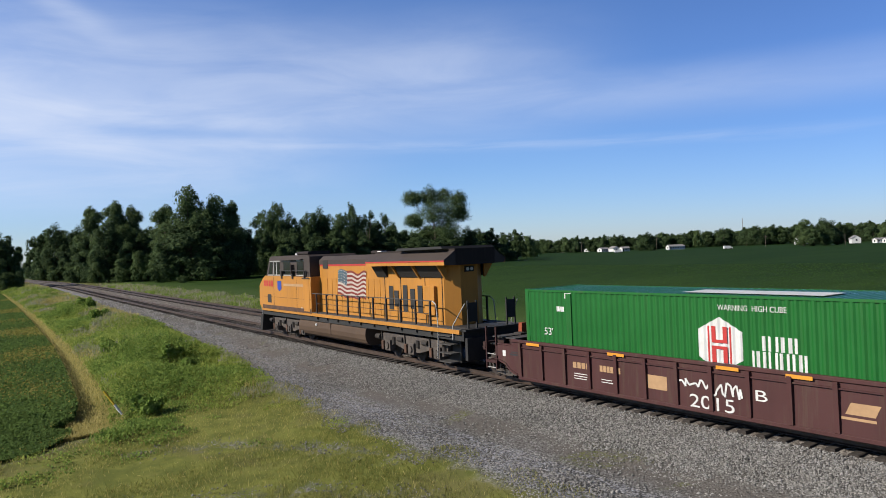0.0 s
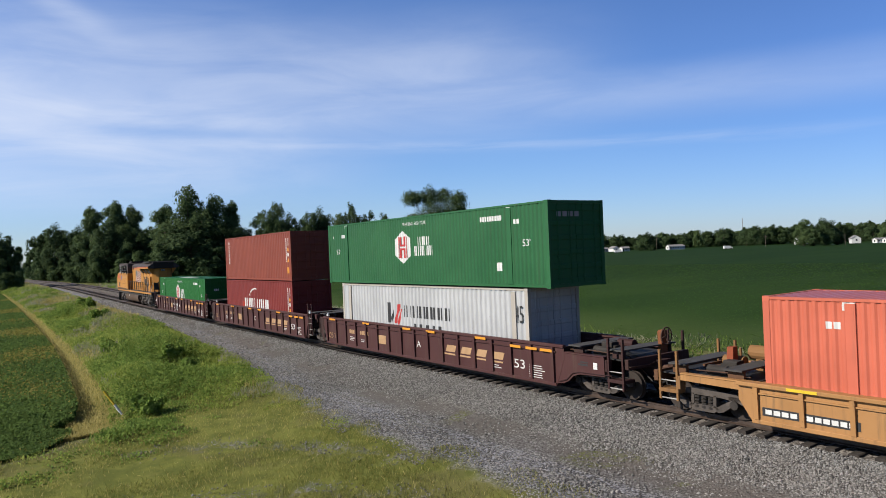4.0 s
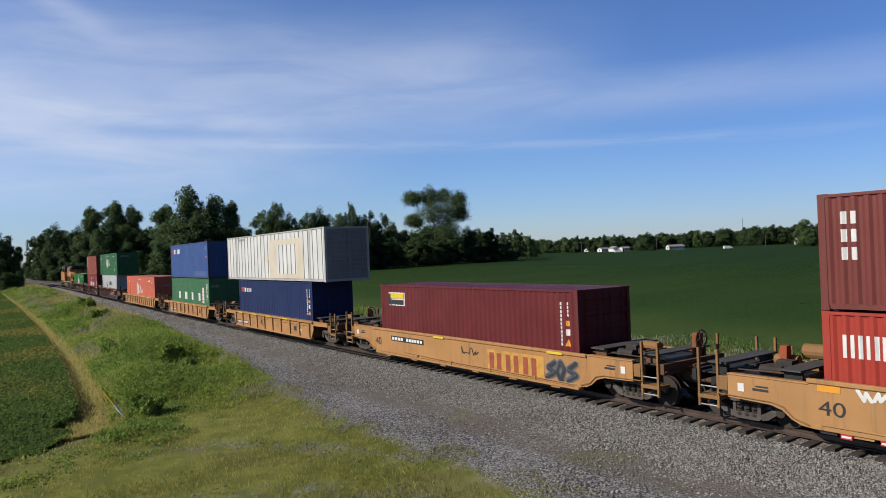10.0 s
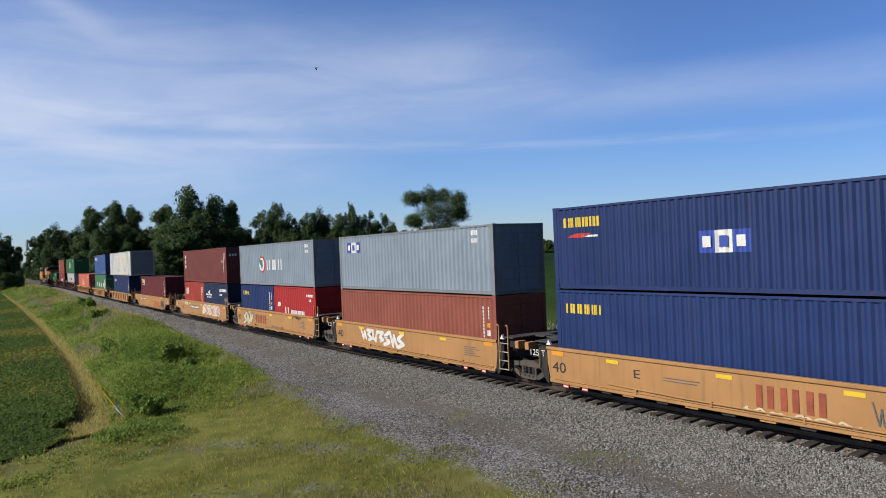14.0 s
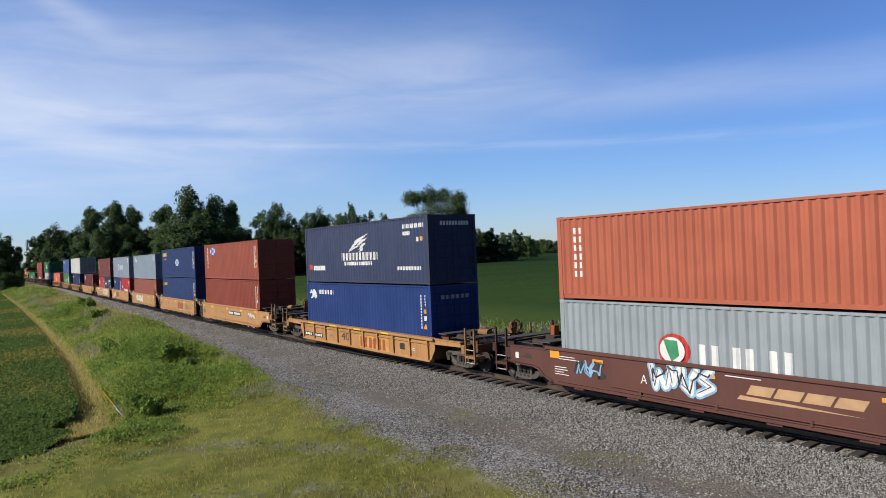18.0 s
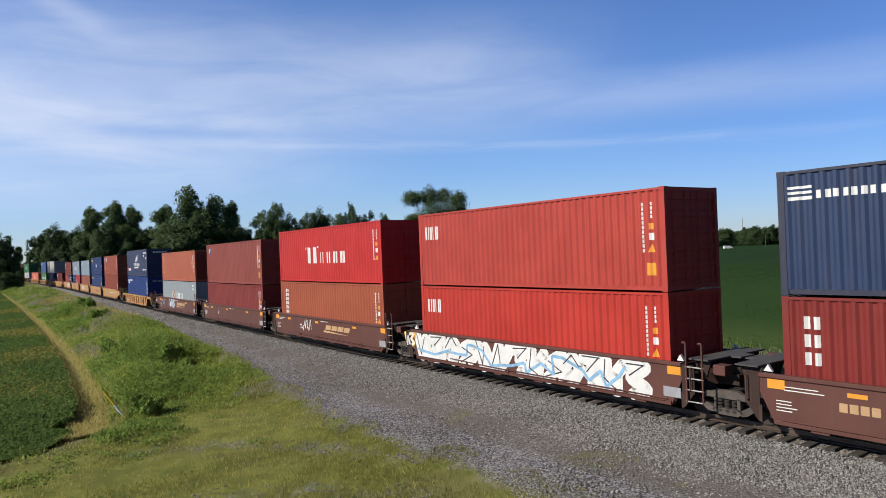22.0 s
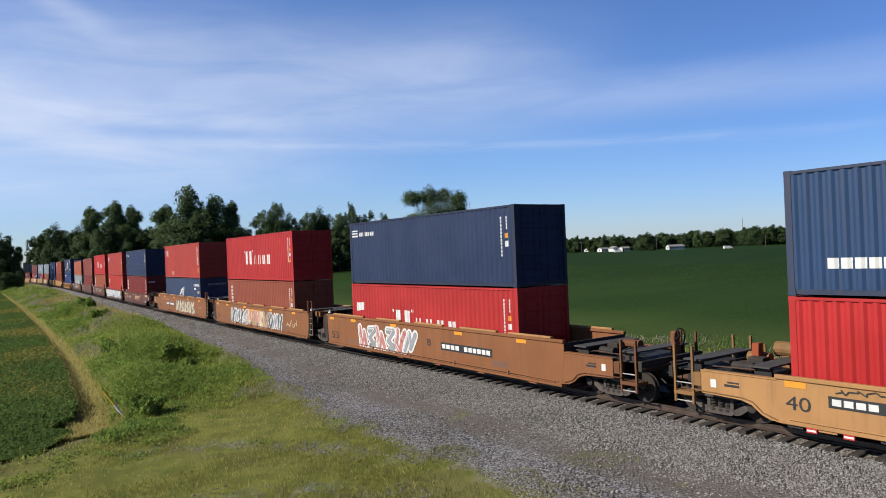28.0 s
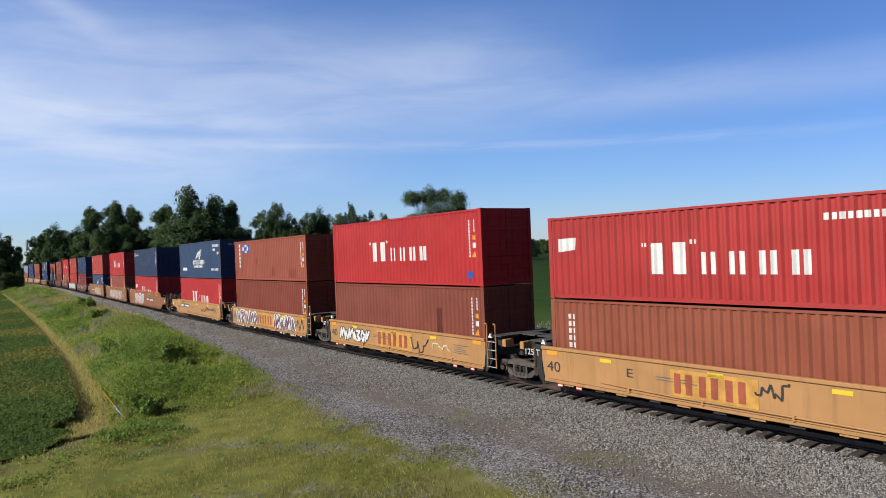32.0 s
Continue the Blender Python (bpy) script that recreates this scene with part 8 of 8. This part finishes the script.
ditch_bush(9.8, 37.0, 1.45, 1.2, 1, "upright dark green bush among lighter weeds")
ditch_bush(10.9, 38.6, 0.9, 1.3, 2, "low dark green bush beside the gravel lane")
ditch_bush(13.6, 84.0, 1.9, 1.8, 3, "dark rounded bush in the ditch far along the line")
ditch_bush(8.4, 43.0, 1.2, 1.7, 4, "leafy green bush with pale flowering tops")
ditch_bush(6.4, 27.2, 0.6, 1.2, 5, "low broad-leaved bush at the front of the weeds")
ditch_bush(9.2, 33.2, 0.9, 1.3, 6, "leafy green bush among grey grass")
ditch_bush(12.2, 70.0, 1.3, 2.0, 7, "greyish green bush in the ditch")

# ---- marker stake, farm buildings, poles, bird ----
def stake():
    thing = tagged(new("marker_stake"), "slanting yellow and white plastic marker stake in the weeds", "marker")
    a, b = Vector((5.55, 27.4, -0.95)), Vector((4.96, 27.8, 0.06))
    mid = a.lerp(b, 0.5)
    part("lower_sleeve", Geo().tube(a, mid, 0.045, 10), WHITE, thing, "white lower half")
    part("upper_sleeve", Geo().tube(mid, b, 0.045, 10), YELLOW_MARK, thing, "yellow upper half")


stake()
SIDING, SHINGLE = plain("white_siding", (0.5328, 0.5328, 0.5184), 0.6, low=0.93, high=1.03), plain("grey_shingles", (0.1872, 0.18, 0.18), 0.8)
PANE, _, pane_shader, _ = surface("window_pane", 0.1)
pane_shader.inputs["Base Color"].default_value = (0.02, 0.024, 0.03, 1)


def farm_house(px, dist, long, deep, wall_high, roof_high, turn, label, windows=3, garage=False, name="farm_house"):
    house = tagged(new(name), label, "house", "buildings across the fields")
    long, deep, roof_high, dist = long * 0.82, deep * 0.82, roof_high * 0.7, dist * 1.18
    a, b, h = long / 2, deep / 2, wall_high * 0.85
    part("wall", Geo().prism([(-b, 0), (b, 0), (b, h), (0, h + roof_high - 0.1), (-b, h)], "x", -a, a), SIDING, house)
    o = 0.4
    part("roof", Geo().prism([(-b - o, h - 0.12), (0, h + roof_high), (b + o, h - 0.12), (b + o, h + 0.05), (0, h + roof_high + 0.18), (-b - o, h + 0.05)], "x", -a - 0.3, a + 0.3), SHINGLE, house, "grey shingled roof")
    for k in range(windows):
        x = -a + (k + 0.5) * long / windows
        w = part("window", Geo().box(x - 0.55, x + 0.55, -b - 0.05, -b - 0.01, 0.9, h - 0.35), SIDING, house)
        part("pane", Geo().box(x - 0.45, x + 0.45, -b - 0.07, -b - 0.055, 1.0, h - 0.45), PANE, w)
    part("door", Geo().box(-a + 0.3, -a + 1.3, -b - 0.06, -b - 0.012, 0.0, 2.0), PANE if garage else SHINGLE, house)
    for e in (-1, 1):
        part("window", Geo().box(min(e * a, e * (a + 0.04)), max(e * a, e * (a + 0.04)), -0.5, 0.5, h - 1.4, h - 0.3), PANE, house)
    x, y, z = at_view(px, dist)
    house.matrix_world = pose(x, y, z - 0.05, 0, 0, turn)


farm_house(170, 545, 6.5, 6.0, 3.0, 2.2, 30, "small white farm house with a grey roof across the field")
farm_house(184, 550, 4.5, 4.5, 3.0, 1.6, 120, "white gabled shed beside a farm house")
farm_house(205, 500, 5.5, 4.5, 2.3, 1.3, 20, "low white garage across the field", 1, True)
farm_house(228, 455, 9.0, 6.0, 2.5, 1.5, -10, "white single-storey house with a long grey roof", 4)
farm_house(243, 450, 9.0, 6.0, 2.9, 2.0, 70, "white farm house with a steep grey roof", 3)
farm_house(258, 447, 7.0, 6.0, 2.6, 1.6, -25, "white garage with a dark open door", 1, True)
farm_house(330, 440, 13.5, 7.0, 2.6, 1.7, -28, "long low white barn with a pale roof", 6, name="barn")
farm_house(509, 470, 8.2, 6.0, 3.6, 2.2, -35, "two-storey white house with a grey roof", 3)
farm_house(586, 420, 7.0, 6.0, 3.4, 2.6, 40, "white gabled house with a bright end wall", 2)
farm_house(620, 400, 6.0, 5.0, 2.4, 1.2, -35, "low white shed half hidden by trees", 2, name="shed")
farm_house(634, 398, 6.0, 5.0, 2.4, 1.2, -35, "low white shed at the edge of the field", 2, name="shed")


def pole(px, dist, high, label, arm=True):
    thing = tagged(new("utility_pole"), label, "pole", "poles along the far road")
    part("post", Geo().tube((0, 0, -0.3), (0, 0, high), 0.16, 8, 0.11), BARK, thing)
    if arm:
        part("cross_arm", Geo().box(-1.1, 1.1, -0.06, 0.06, high - 0.9, high - 0.75), BARK, thing)
    x, y, z = at_view(px, dist)
    thing.matrix_world = pose(x, y, z, 0, 0, -40)


for px, dist, high in ((304, 480, 8.5), (459, 440, 7.0), (566, 440, 8.0), (197, 520, 8.0), (572, 430, 6.0)):
    pole(px, dist, high, "weathered wooden utility pole by the far road")


def mast():
    thing = tagged(new("radio_mast"), "thin pale radio mast far behind the trees", "mast")
    g = Geo()
    for s in ((-0.5, -0.3), (0.5, -0.3), (0, 0.5)):
        g.tube((s[0], s[1], -1), (s[0] * 0.5, s[1] * 0.5, 27), 0.12, 5)
    part("lattice", g, GALV, thing)
    for k in range(9):
        part("ring", Geo().box(-0.4, 0.4, -0.03, 0.03, 3 * k + 0.5, 3 * k + 0.7), GALV, thing)
    x, y, z = at_view(427, 800)
    thing.matrix_world = pose(x, y, z)


mast()


def far_car(px, dist, turn):
    car = tagged(new("parked_van"), "white van parked on the far side road", "vehicle")
    body = plain("white_car_paint", (0.54, 0.54, 0.54), 0.3, low=0.97, high=1.02)
    part("body", Geo().prism([(-2.4, 0.4), (2.5, 0.4), (2.5, 1.1), (1.7, 1.25), (1.1, 1.95), (-2.4, 1.95)], "y", -0.9, 0.9), body, car)
    for x in (-1.5, 1.5):
        for s in (-0.92, 0.92):
            part("wheel", Geo().tube((x, s - 0.1, 0.34), (x, s + 0.1, 0.34), 0.34, 12), BLACK, car)
    part("windscreen", Geo().prism([(1.66, 1.3), (1.72, 1.3), (1.16, 1.9), (1.10, 1.9)], "y", -0.8, 0.8), PANE, car)
    x, y, z = at_view(px, dist)
    car.matrix_world = pose(x, y, z, 0, 0, turn)


far_car(405, 424, -35)
far_car(249, 444, -35)


def bird():
    thing = tagged(new("bird"), "small dark bird gliding across the sky", "bird")
    dark = plain("dark_feathers", (0.0252, 0.0252, 0.0288), 0.8)
    part("body", Geo().tube((-0.12, 0, 0), (0.02, 0, 0.01), 0.045, 8, 0.05).tube((0.02, 0, 0.01), (0.16, 0, 0.02), 0.05, 8, 0.012), dark, thing)
    part("tail", Geo().prism([(-0.12, -0.02), (-0.28, -0.06), (-0.28, 0.06), (-0.12, 0.02)], "z", -0.004, 0.004), dark, thing)
    for s in (-1, 1):
        wing = part("wing", Geo().prism([(0.08, 0.0), (0.02, s * 0.34), (-0.05, s * 0.32), (-0.08, 0.0)], "z", -0.004, 0.004), dark, thing)
        wing.rotation_euler = (radians(-25 * s), 0, 0)
        WINGS.append((wing, s))
    return thing


WINGS = []
BIRD = bird()
BIRD.scale = (0.6, 0.6, 0.6)


def fly():
    """The bird crosses ahead of the camera between 11 and 16 s, beating its wings."""
    rows = []
    for t in range(0, 33):
        k = t - 13.0
        rows.append((t, pose(28.9 - 8.9 * k, 32.25 + 7.8 * k, 16.9 - 0.45 * k, 0, 0, 138.8)))
    walk(BIRD, rows)
    for wing, s in WINGS:
        walk(wing, [(t / 4, pose(0, 0, 0, s * (38 if t % 2 else -30))) for t in range(0, 129)])

motions()
